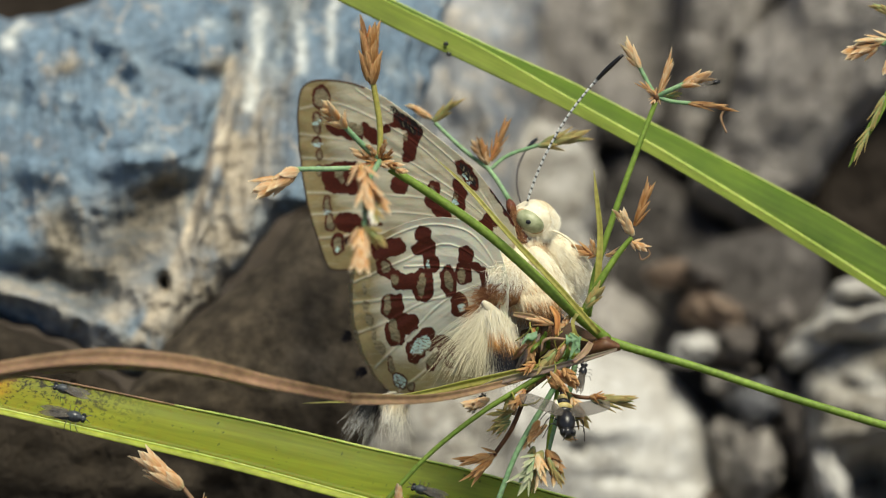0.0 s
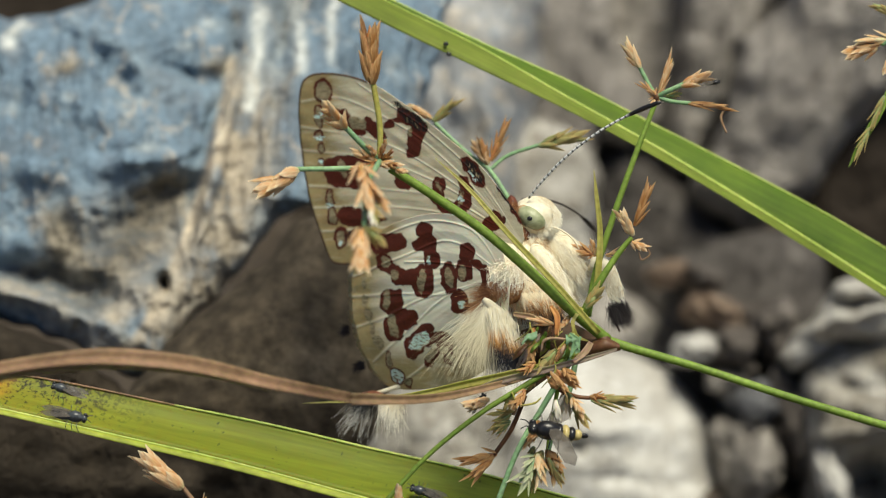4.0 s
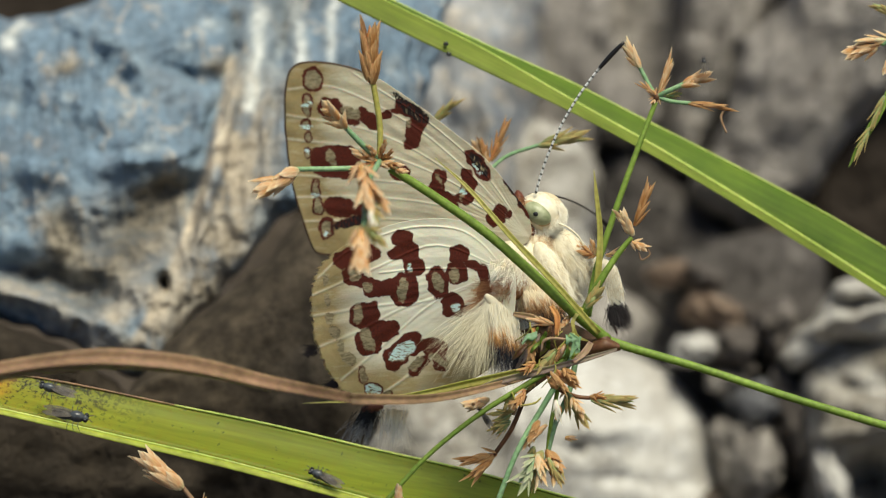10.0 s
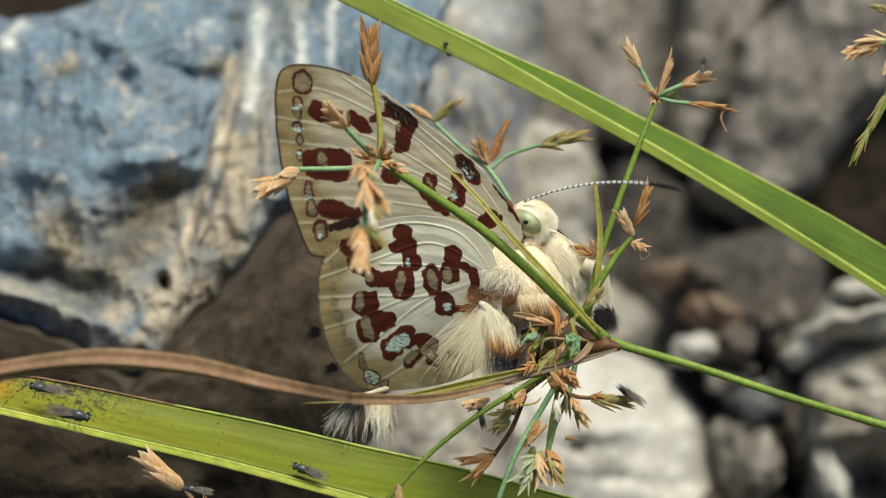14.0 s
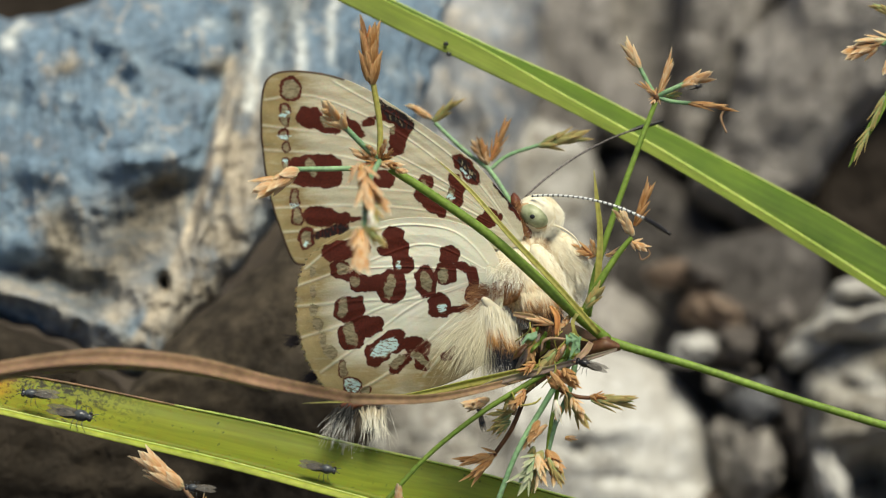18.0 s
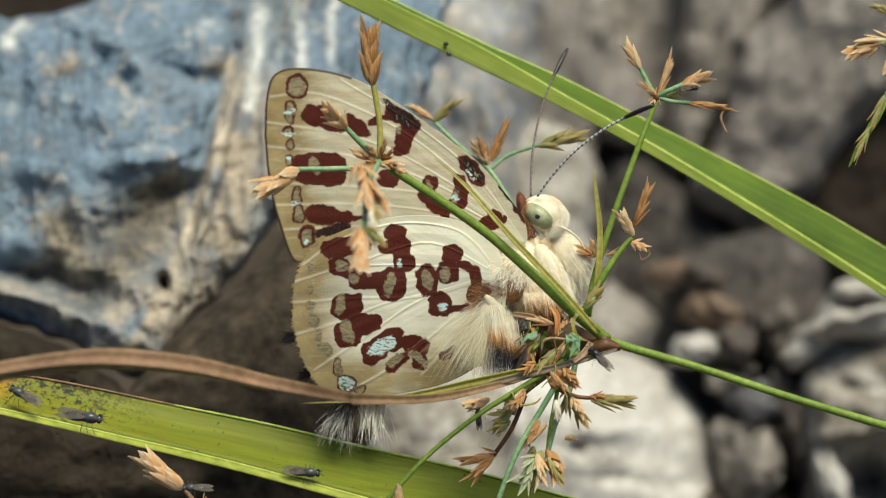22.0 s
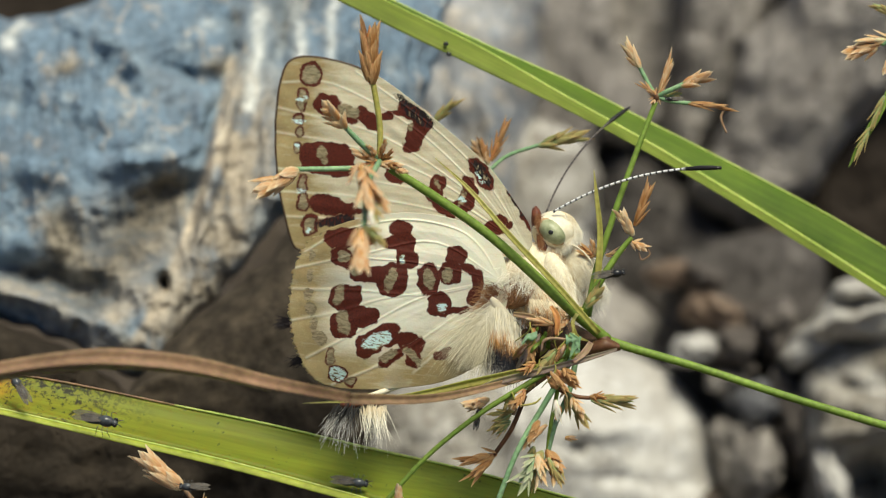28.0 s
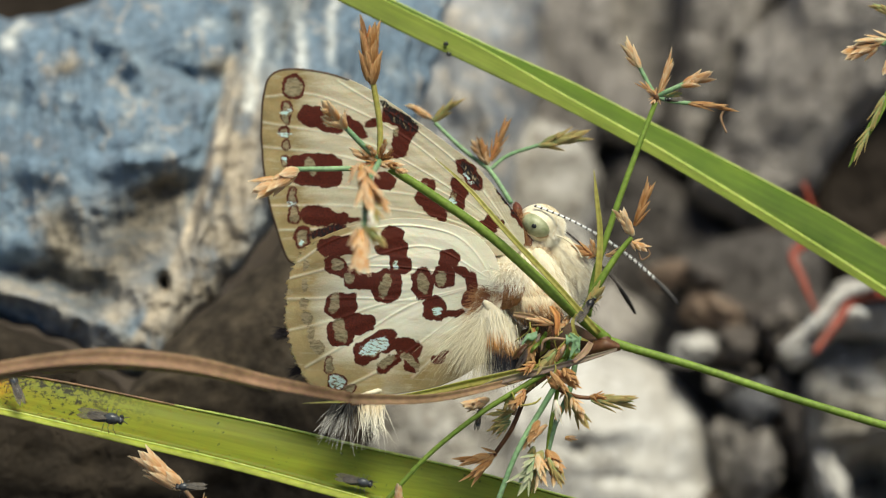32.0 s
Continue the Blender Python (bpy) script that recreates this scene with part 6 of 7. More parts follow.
    foot = new("foot", mesh_of("foot", tube([Vector((0.0028, -0.0062, -0.0004)), Vector((0.0029, -0.0078, 0)), Vector((0.0034, -0.0090, 0)), Vector((0.0038, -0.0100, 0))], [0.2, 0.19, 0.17, 0.12]), ANT_BROWN))
    foot.parent = leg
    tagged(foot, "thin dark jointed foot")
    parts["leg"] = leg
    # wings
    fm, hm = fore_wing(), hind_wing()
    for key, me, name in (("fore", fm, "forewing"), ("hind", hm, "hindwing"), ("fore_far", fm, "forewing"), ("hind_far", hm, "hindwing")):
        ob = new(name, me)
        ob.parent = b
        parts[key] = ob
    # dark tails of the far hindwing
    for i, (u, v) in enumerate(((512, 600), (545, 665))):
        roots = []
        for _ in range(60):
            p, q = wing_place(u + rnd.uniform(-4, 8), v + rnd.uniform(-8, 8), **HIND)
            roots.append(Vector((p / 1000, q / 1000, rnd.uniform(-0.0002, 0.0002))))
        shape, extra = hairs(roots, [Vector((-1, rnd.uniform(-0.6, 0.2), 0)) for _ in roots], [rnd.uniform(0.0008, 0.0022) for _ in roots], 0.16, seed=30 + i)
        ob = new("tail_tuft", mesh_of("tail_tuft", shape, HAIR_DARK, True, extra))
        ob.parent = parts["hind_far"]
        tagged(ob, "black scale tuft on the wing rim")
    return b, parts


HAIR_RUST = strand_material("rust_hair", (0.15, 0.05, 0.018), (0.56, 0.30, 0.13), 0.2, 1.2)
ANT_BROWN = simple_material("brown_shell", (0.07, 0.03, 0.02), (0.16, 0.08, 0.05), 0.4)
BUTTERFLY, LIMB = build_butterfly()


# ---- small insects ----
def build_fly(name, label, size, body=None, banded=False, slim=False):
    """A small fly, head to +x, standing on z = 0 of its own space; size: body length in millimetres."""
    f = new(name)
    f.empty_display_size = 0.002
    ANCHOR[f.name] = Vector((0, 0, 0))
    tagged(f, label, "wasp" if slim else ("hoverfly" if banded else "fly"), "" if (slim or banded) else "small dark flies")
    k = size / 1000
    body = body or BLACK
    wide = 0.85 if slim else 1.0
    part("thorax", ball(Vector((0.13 * k, 0, 0.23 * k)), (0.22 * k, 0.145 * k * wide, 0.16 * k * wide)), body, f)
    h = part("head", ball(Vector((0.36 * k, 0, 0.22 * k)), (0.085 * k, 0.10 * k * wide, 0.10 * k * wide)), body, f)
    for s in (-1, 1):
        part("eye", ball(Vector((0.38 * k, s * 0.08 * k * wide, 0.26 * k)), (0.06 * k, 0.05 * k, 0.07 * k), 0, 8, 10), BLACK, h)
        part("feeler", tube([Vector((0.42 * k, s * 0.03 * k, 0.26 * k)), Vector((0.5 * k, s * 0.06 * k, 0.32 * k)), Vector((0.58 * k, s * 0.1 * k, 0.28 * k))], [0.012 * size, 0.01 * size, 0.008 * size], 3), body, h)
    if banded:
        for i in range(5):
            x = -0.05 - 0.1 * i
            part("segment", ball(Vector((x * k, 0, 0.22 * k)), (0.075 * k, (0.15 - 0.012 * i * i * 0.6) * k, (0.13 - 0.01 * i * i * 0.5) * k)), STRIPE if i % 2 else BLACK, f)
    elif slim:
        part("waist", tube([Vector((0, 0, 0.24 * k)), Vector((-0.12 * k, 0, 0.25 * k))], [0.03 * size, 0.03 * size], 3), body, f)
        part("abdomen", ball(Vector((-0.34 * k, 0, 0.23 * k)), (0.24 * k, 0.08 * k, 0.08 * k)), body, f)
    else:
        part("abdomen", ball(Vector((-0.22 * k, 0, 0.2 * k)), (0.31 * k, 0.13 * k, 0.13 * k)), body, f)
    for s in (-1, 1):
        wing = [(0.1, 0.04), (0.0, 0.10), (-0.3, 0.15), (-0.6, 0.15), (-0.78, 0.08), (-0.66, 0.01), (-0.3, -0.03)]
        if banded:
            wing = [(0.12, 0.05), (0.14, 0.2), (0.02, 0.5), (-0.1, 0.72), (-0.28, 0.74), (-0.32, 0.55), (-0.18, 0.2), (-0.02, 0.06)]
        verts = [Vector((x * k, s * y * k, (0.36 - 0.12 * max(0, -x)) * k)) for x, y in wing]
        verts += [v - Vector((0, 0, 0.008 * k)) for v in verts]
        n = len(wing)
        faces = [tuple(range(n)), tuple(range(2 * n - 1, n - 1, -1))] + [(i, (i + 1) % n, (i + 1) % n + n, i + n) for i in range(n)]
        part("wing", (verts, faces), glass, f, "clear folded wing", False)
        for x in (0.22, 0.1, -0.02):
            knee = Vector(((x + 0.1 * (x - 0.08)) * k, s * 0.26 * k, 0.26 * k))
            part("leg", tube([Vector((x * k, s * 0.08 * k, 0.18 * k)), knee, Vector(((x * 1.6 - 0.04) * k, s * 0.34 * k, 0.0))], [0.011 * size, 0.009 * size, 0.006 * size], 3), body, f)
    return f


FLIES = {
    "stain": build_fly("fly", "small dark fly walking on the stained leaf end", 4.6, GREY_SHELL),
    "rim": build_fly("fly", "small dark fly with long folded wings on the leaf edge", 5.6, GREY_SHELL),
    "lower": build_fly("fly", "small dark fly walking along the broad leaf", 4.6, GREY_SHELL),
    "spike": build_fly("fly", "tiny dark fly on a sedge spikelet", 2.2),
    "hang": build_fly("fly", "tiny dark fly under the hanging spikelets", 3.0),
    "node": build_fly("fly", "small dark fly near the sedge node", 3.9),
    "stem": build_fly("fly", "small fly with pale wings on a dry spikelet stem", 3.6, GREY_SHELL),
    "red": build_fly("fly", "small red fly passing the blue-grey boulder", 8.6, RED_SHELL),
    "hover": build_fly("hoverfly", "dark yellow-banded hoverfly flying past the wing", 8.8, BLACK, True),
    "wasp": build_fly("wasp", "slim black wasp flying by", 9.0, BLACK, False, True),
}


def build_crab():
    """A red-legged river crab that comes round the stones, far behind."""
    at = G(1520, 520, -150)
    c = thing("crab", "red-legged river crab with a pale claw among the stones", "crab", at)
    part("body", ball(G(1600, 470, -160), (0.010, 0.007, 0.008), 0.2, wobble=0.08), RUST_ROCK, c)
    part("leg", tube([G(1570, 440, -156), G(1500, 440, -150), G(1446, 385, -146), G(1422, 324, -144)], [1.0, 0.9, 0.8, 0.45]), RED_SHELL, c)
    part("leg", tube([G(1570, 480, -155), G(1480, 425, -148), G(1406, 446, -143), G(1422, 500, -140), G(1446, 556, -138)], [1.0, 0.9, 0.9, 0.7, 0.3]), RED_SHELL, c)
    part("leg", tube([G(1570, 520, -155), G(1510, 530, -148), G(1484, 566, -144), G(1440, 626, -140)], [1.0, 1.0, 0.95, 0.5]), RED_SHELL, c)
    claw = part("claw", tube([G(1560, 500, -150), G(1490, 520, -145), G(1450, 562, -142), G(1400, 606, -140), G(1378, 620, -140)], [1.1, 1.3, 1.2, 1.0, 0.4]), PALE_ROCK, c, "pale pincer")
    part("finger", tube([G(1530, 560, -148), G(1515, 552, -146), G(1500, 556, -145)], [0.9, 1.0, 0.6]), PALE_ROCK, claw)
    return c


CRAB = build_crab()


# ---- what moves ----
def glance(tips, roots, length, near):
    """Poses of an antenna from its root to tips on the plan, its length kept by its depth."""
    rows = []
    for (t, u, v), root in zip(tips, roots):
        tip = G(u, v, 0)
        flat = Vector((tip.x - root.x, tip.y - root.y, 0))
        flat *= min(1.0, 0.995 * length / max(flat.length, 1e-6))
        depth = math.sqrt(max(length ** 2 - flat.length ** 2, 0)) * near
        x = Vector((flat.x, flat.y, depth)).normalized()
        y = Vector((0, 0, 1)).cross(x).normalized()
        z = x.cross(y)
        m = Matrix((x, y, z)).transposed().to_4x4()
        rows.append((t, Matrix.Translation(root) @ m))
    return rows


def stand(u, v, w, heading, back=(0, 0.5, 1)):
    """Pose of a small insect on the plan, heading in degrees from the right, its back towards back."""
    z = Vector(back).normalized()
    x = Vector((math.cos(radians(heading)), math.sin(radians(heading)), 0))
    x = (x - z * x.dot(z)).normalized()
    y = z.cross(x)
    return PLAN @ Matrix.Translation(G(u, v, w)) @ Matrix((x, y, z)).transposed().to_4x4()


def motions():
    # millimetres and degrees in the plan: the wings about their hinges, the body about its hold on the sedge
    fore = [
        (0, 9.99, 0.76, 0.5, 2.15, -40.34, 1.6), (0.5, 9.62, 1.15, 0.5, 1.74, -40.33, 1.52), (1, 9.72, 1.04, 0.5, 1.66, -40.15, 1.31),
        (1.5, 9.91, 0.98, 0.5, 2.45, -40.28, 1.17), (2, 10.15, 1, 0.5, 2.76, -40.06, 1.22), (2.5, 10.36, 1.06, 0.5, 2.9, -39.04, 0.84),
        (3, 10.83, 1.19, 0.5, 5.18, -39.35, 0.4), (3.5, 10.93, 1.05, 0.5, 4.75, -38.77, 0.42), (5.5, 11.29, 1.09, 0.5, 6.14, -39.35, 0.02),
        (6, 11.29, 1.09, 0.5, 5.53, -39.39, 0.14), (6.5, 11.3, 1.04, 0.5, 5.4, -39.39, 0.27), (7, 11.32, 1.07, 0.5, 5.51, -39.53, 0.36),
        (7.5, 11.62, 1.14, 0.5, 6.94, -39.85, 0.49), (8, 12.1, 1.57, 0.5, 5.94, -38.08, 0.66), (8.5, 12.3, 1.93, 0.5, 3.98, -32.31, 0.32),
        (9, 12.49, 2.05, 0.5, 3.13, -28.34, -1.32), (9.5, 12.36, 1.95, 0.5, 3.73, -28.99, -1.4), (10, 12.05, 1.85, 0.5, 4.49, -29.79, -0.99),
        (10.5, 11.94, 1.75, 0.5, 4.71, -30.25, -0.63), (11, 11.77, 1.7, 0.5, 5.12, -30.86, -0.01), (11.5, 11.78, 1.73, 0.5, 5.33, -31.29, 0.1),
        (12, 11.78, 1.68, 0.5, 4.51, -30.62, 0.2), (12.5, 11.52, 1.34, 0.5, 4.77, -30.41, 0.3), (13, 11.49, 1.32, 0.5, 4.76, -29.58, -0.15),
        (13.5, 11.25, 1.28, 0.5, 5.62, -30.17, -0.47), (14, 10.78, 1.24, 0.5, 8.64, -31.07, -1.6), (14.5, 10.3, 1.03, 0.5, 8.6, -30.06, -0.37),
        (16.5, 11.02, 1.39, 0.5, 4.62, -25.16, -0.65), (17, 11.18, 1.24, 0.5, 4.28, -24.67, -1.2), (17.5, 11.16, 1.18, 0.5, 3.4, -24.35, -1.31),
        (18, 10.88, 1.5, 0.5, 1.68, -23.63, 1.19), (18.5, 10.94, 1.49, 0.5, 0.73, -22.58, 0.96), (19, 11.04, 1.39, 0.5, 0.06, -22.07, 0.66),
        (19.5, 11.17, 1.31, 0.5, -0.36, -21.89, 0.25), (20, 11.27, 1.28, 0.5, 0, -22, 0), (20.5, 11.29, 1.23, 0.5, -0.03, -22.06, -0.3),
        (21, 11.36, 1.17, 0.5, -0.08, -22.06, -0.38), (21.5, 11.39, 1.28, 0.5, 0.02, -22.04, 0), (22, 11.39, 1.14, 0.5, -0.67, -21.91, -0.04),
        (22.5, 11.4, 1.19, 0.5, -0.37, -22.05, 0.22), (23, 11.51, 1.09, 0.5, -0.51, -21.72, 0.11), (23.5, 11.48, 1.15, 0.5, -0.28, -22.15, -0.02),
        (24, 11.51, 1.03, 0.5, -0.54, -21.51, -0.01), (24.5, 11.58, 0.99, 0.5, -0.24, -21.77, -0.5), (25, 11.71, 0.81, 0.5, -0.12, -22.06, -1.92),
        (25.5, 11.87, 0.55, 0.5, 0.19, -21.77, -3.44), (27.5, 12.11, 0.07, 0.5, 0.45, -20.5, -5.64), (28, 11.99, 0.09, 0.5, 0.49, -20.25, -4.94),
        (28.5, 11.93, 0.11, 0.5, 0.96, -19.95, -5.04), (29, 11.96, 0.13, 0.5, 1.12, -20.13, -4.92), (29.5, 11.75, 0.2, 0.5, 0.76, -19.46, -3.88),
        (30, 11.57, 0.41, 0.5, 0.3, -19.7, -2.28), (30.5, 11.14, 0.6, 0.5, -0.24, -18.96, 0.09), (31, 11.13, 0.58, 0.5, -0.29, -19.48, -0.17),
        (31.5, 11.08, 0.54, 0.5, -0.14, -19.6, -0.44), (32, 11.03, 0.48, 0.5, 0.39, -20.45, -0.99),
    ]
    hind = [
        (0, 8.17, -3.7, 3.5, 4.32, -43.92, -0.06), (0.5, 7.96, -3.27, 3.5, 4.54, -43.67, -0.18), (1, 7.96, -3.29, 3.5, 4.3, -44.05, -0.37),
        (1.5, 8.07, -3.35, 3.5, 4.15, -44.08, -0.34), (2, 8.11, -3.35, 3.5, 4.17, -43.92, -0.34), (2.5, 8.15, -3.39, 3.5, 4.81, -43.08, -0.86),
        (3, 8.26, -3.34, 3.5, 5.04, -43.25, -1.45), (3.5, 8.26, -3.44, 3.5, 4.96, -43.26, -1.42), (5.5, 8.41, -3.42, 3.5, 4.3, -43.81, -1.86),
        (6, 8.51, -3.42, 3.5, 4.31, -43.71, -1.8), (6.5, 8.46, -3.44, 3.5, 3.96, -43.83, -1.57), (7, 8.41, -3.47, 3.5, 4.45, -43.77, -1.57),
        (7.5, 8.44, -3.43, 3.5, 4.23, -43.52, -1.41), (8, 8.62, -3.28, 3.5, 3.52, -40.57, -1.57), (8.5, 9.1, -2.9, 3.5, 2.74, -18.99, 4.68),
        (9, 9.11, -2.68, 3.5, 1.44, -11.57, 7.31), (9.5, 9, -2.86, 3.5, 3, -15.85, 4.73), (10, 8.77, -3, 3.5, 2.87, -21, 5.02),
        (10.5, 8.47, -3.05, 3.5, 3.51, -26.24, 3.71), (11, 8.22, -3.2, 3.5, 4.7, -29.82, 2.2), (11.5, 8.17, -3.18, 3.5, 4.69, -30.98, 2.1),
        (12, 8.05, -3.37, 3.5, 2.95, -30.76, 1.54), (12.5, 7.83, -3.65, 3.5, 4.16, -30.28, 1.41), (13, 7.87, -3.55, 3.5, 3.96, -28.68, 0.88),
        (13.5, 7.62, -3.66, 3.5, 5.01, -30.07, 0.33), (14, 7.14, -3.76, 3.5, 8.31, -32.33, -1.61), (14.5, 6.81, -3.94, 3.5, 8.61, -30.92, -0.29),
        (16.5, 7.53, -3.47, 3.5, 4.29, -22.88, -0.26), (17, 7.56, -3.55, 3.5, 4.36, -21.76, -0.64), (17.5, 7.58, -3.67, 3.5, 3.26, -20.48, -0.86),
        (18, 7.3, -3.55, 3.5, 2.23, -19.1, 0.99), (18.5, 7.43, -3.43, 3.5, 0.82, -16.31, 0.88), (19, 7.48, -3.49, 3.5, 0.33, -15.11, 0.67),
        (19.5, 7.53, -3.47, 3.5, -0.13, -15.32, 0.31), (20, 7.62, -3.49, 3.5, 0, -15, 0), (20.5, 7.62, -3.51, 3.5, 0.35, -15.14, -0.23),
        (21, 7.76, -3.55, 3.5, -0.04, -14.27, -0.34), (21.5, 7.72, -3.53, 3.5, -0.58, -14.28, -0.15), (22, 7.77, -3.52, 3.5, -0.38, -14.03, -0.12),
        (22.5, 7.72, -3.65, 3.5, -0.71, -15.24, -0.13), (23, 7.75, -3.63, 3.5, -0.34, -14.93, -0.06), (23.5, 7.9, -3.68, 3.5, -0.22, -14.24, -0.51),
        (24, 7.83, -3.67, 3.5, -0.86, -13.57, -0.23), (24.5, 7.88, -3.74, 3.5, -0.1, -14.13, -1.05), (25, 8.03, -3.77, 3.5, 0.01, -14.35, -2.26),
        (25.5, 8.16, -3.94, 3.5, 0.31, -13.19, -3.8), (27.5, 8.27, -4.29, 3.5, 1.05, -11.74, -6.2), (28, 8.12, -4.38, 3.5, 0.96, -11.7, -5.78),
        (28.5, 8.07, -4.33, 3.5, 1.29, -11.15, -5.88), (29, 8.09, -4.33, 3.5, 1.34, -10.73, -5.69), (29.5, 7.86, -4.27, 3.5, 0.59, -10.88, -4.53),
        (30, 7.71, -4.41, 3.5, 0.8, -10.96, -3.86), (30.5, 7.22, -4.4, 3.5, 0.72, -10.78, -1.76), (31, 7.26, -4.47, 3.5, 0.39, -10.51, -2.21),
        (31.5, 7.26, -4.51, 3.5, 0.95, -10.98, -2.53), (32, 7.23, -4.56, 3.5, 1.85, -12.77, -3.23),
    ]
    body = [
        (0, 0.15, -0.44, 3.32, -0.24, -0.48), (0.5, -0.09, 0.02, 3.36, -0.23, -0.46), (1, -0.09, -0.02, 3.35, -0.23, -0.41),
        (1.5, 0.04, -0.05, 3.73, -0.24, -0.4), (2, 0.04, -0.09, 3.73, -0.24, -0.35), (2.5, 0.03, -0.09, 3.38, -0.23, -0.34),
        (3, 0.16, -0.09, 3.38, -0.23, -0.34), (3.5, 0.21, -0.1, 3.09, -0.26, -0.33), (5.5, 0.29, -0.1, 2.7, -0.22, -0.32),
        (6, 0.29, -0.1, 2.7, -0.22, -0.32), (6.5, 0.26, -0.25, 2.28, -0.22, -0.41), (7, 0.26, -0.25, 2.28, -0.22, -0.41),
        (7.5, 0.26, -0.17, 2.25, -0.23, -0.48), (8, 0.26, 0.06, 1.66, -0.18, -0.21), (8.5, 0.22, 0.29, 0.36, -0.09, 0.07),
        (9, 0.24, 0.35, -0.98, -0.09, 0.16), (9.5, 0.2, 0.28, -0.3, -0.07, 0.1), (10, 0.2, 0.21, 0.71, -0.08, 0.02),
        (10.5, 0.18, 0.14, 1.04, -0.07, -0.04), (11, 0.08, 0.02, 1.75, -0.1, -0.06), (11.5, 0.19, 0.12, 2.12, -0.08, -0.04),
        (12, 0.03, -0.05, 1.35, -0.06, -0.09), (12.5, 0, -0.17, 2.33, -0.06, -0.24), (13, 0.01, -0.05, 2.37, -0.06, -0.24),
        (13.5, -0.04, -0.29, 2.97, -0.05, -0.38), (14, -0.18, -0.42, 3.97, -0.05, -0.52), (14.5, -0.2, -0.52, 5.79, -0.03, -0.46),
        (16.5, -0.02, -0.14, 2.06, -0.01, -0.14), (17, -0.06, -0.31, 0.56, 0, -0.31), (17.5, -0.1, -0.35, -0.23, 0.02, -0.37),
        (18, -0.06, -0.09, 1.74, 0.04, -0.06), (18.5, -0.04, -0.03, 1.42, 0.04, 0), (19, -0.03, 0, 1.04, 0.02, -0.02), (19.5, -0.02, 0, 0.35, 0.02, 0),
        (20, 0, 0, 0, 0, 0), (20.5, -0.02, 0, -0.37, 0.01, 0), (21, 0.02, 0, -0.35, -0.02, 0), (21.5, 0.01, -0.04, -0.4, -0.03, -0.07),
        (22, 0.01, -0.04, -0.4, -0.03, -0.07), (22.5, 0.02, 0.01, -0.38, -0.03, -0.12), (23, -0.01, -0.03, -0.8, -0.03, -0.19),
        (23.5, 0.01, -0.06, -1.12, -0.03, -0.15), (24, 0, -0.11, -1.17, -0.04, -0.23), (24.5, -0.01, -0.15, -1.58, -0.04, -0.3),
        (25, -0.04, -0.25, -3.07, -0.03, -0.42), (25.5, -0.02, -0.5, -5.09, -0.01, -0.73), (27.5, -0.09, -1.02, -8.58, -0.02, -1.25),
        (28, -0.04, -0.92, -6.7, -0.05, -1.14), (28.5, -0.08, -0.83, -5.89, -0.09, -1.01), (29, -0.03, -0.69, -5.02, -0.09, -0.8),
        (29.5, -0.03, -0.59, -3.54, -0.08, -0.68), (30, -0.01, -0.58, -2.13, -0.11, -0.72), (30.5, -0.02, -0.43, 0.76, -0.09, -0.56),
        (31, -0.04, -0.48, 0.36, -0.08, -0.62), (31.5, -0.05, -0.53, 0.31, -0.09, -0.7), (32, -0.06, -0.66, 0.55, -0.12, -0.81),
    ]
    def wing(row, back=0.0, fold=0.0):
        t, x, y, z, rx, ry, rz = row
        return pose(x / 1000, y / 1000, (z - back) / 1000, rx, ry - fold, rz)

    root = {}
    for t, dx, dy, turn, hx, hy in body:
        root[t] = Matrix.Translation(PIVOT + Vector((dx / 1000, dy / 1000, 0))) @ Matrix.Rotation(radians(turn), 4, "Z")
    walk(BUTTERFLY, [(t, PLAN @ m) for t, m in root.items()])
    for key, rows, back, fold in (("fore", fore, 0, 0), ("hind", hind, 0, 0), ("fore_far", fore, 6, 1.5), ("hind_far", hind, 10.5, -2)):
        walk(LIMB[key], [(row[0], root[row[0]].inverted() @ wing(row, back, fold)) for row in rows])
    walk(LIMB["head"], [(t, Matrix.Translation((hx / 1000, hy / 1000, 0))) for t, dx, dy, turn, hx, hy in body])
    # the tail end swings behind the wings
    tail = [(0, 698, 752), (3, 692, 745), (7, 691, 746), (8, 678, 743), (8.5, 695, 773), (9, 697, 773), (10, 684, 767), (11, 669, 750), (13, 655, 746), (14.5, 655, 752),
            (17, 635, 744), (20, 628, 750), (25, 623, 747), (27.5, 611, 741), (32, 612, 745)]
    rows = []
    for t, u, v in tail:
        swing = math.degrees(math.acos((930 - u) / 320) - math.acos(302 / 320))
        rows.append((t, root[t].inverted() @ Matrix.Translation(PIVOT) @ pose(0, 0, 0, 0, -swing, (v - 750) / 5.2)))
    walk(LIMB["abdomen"], rows)
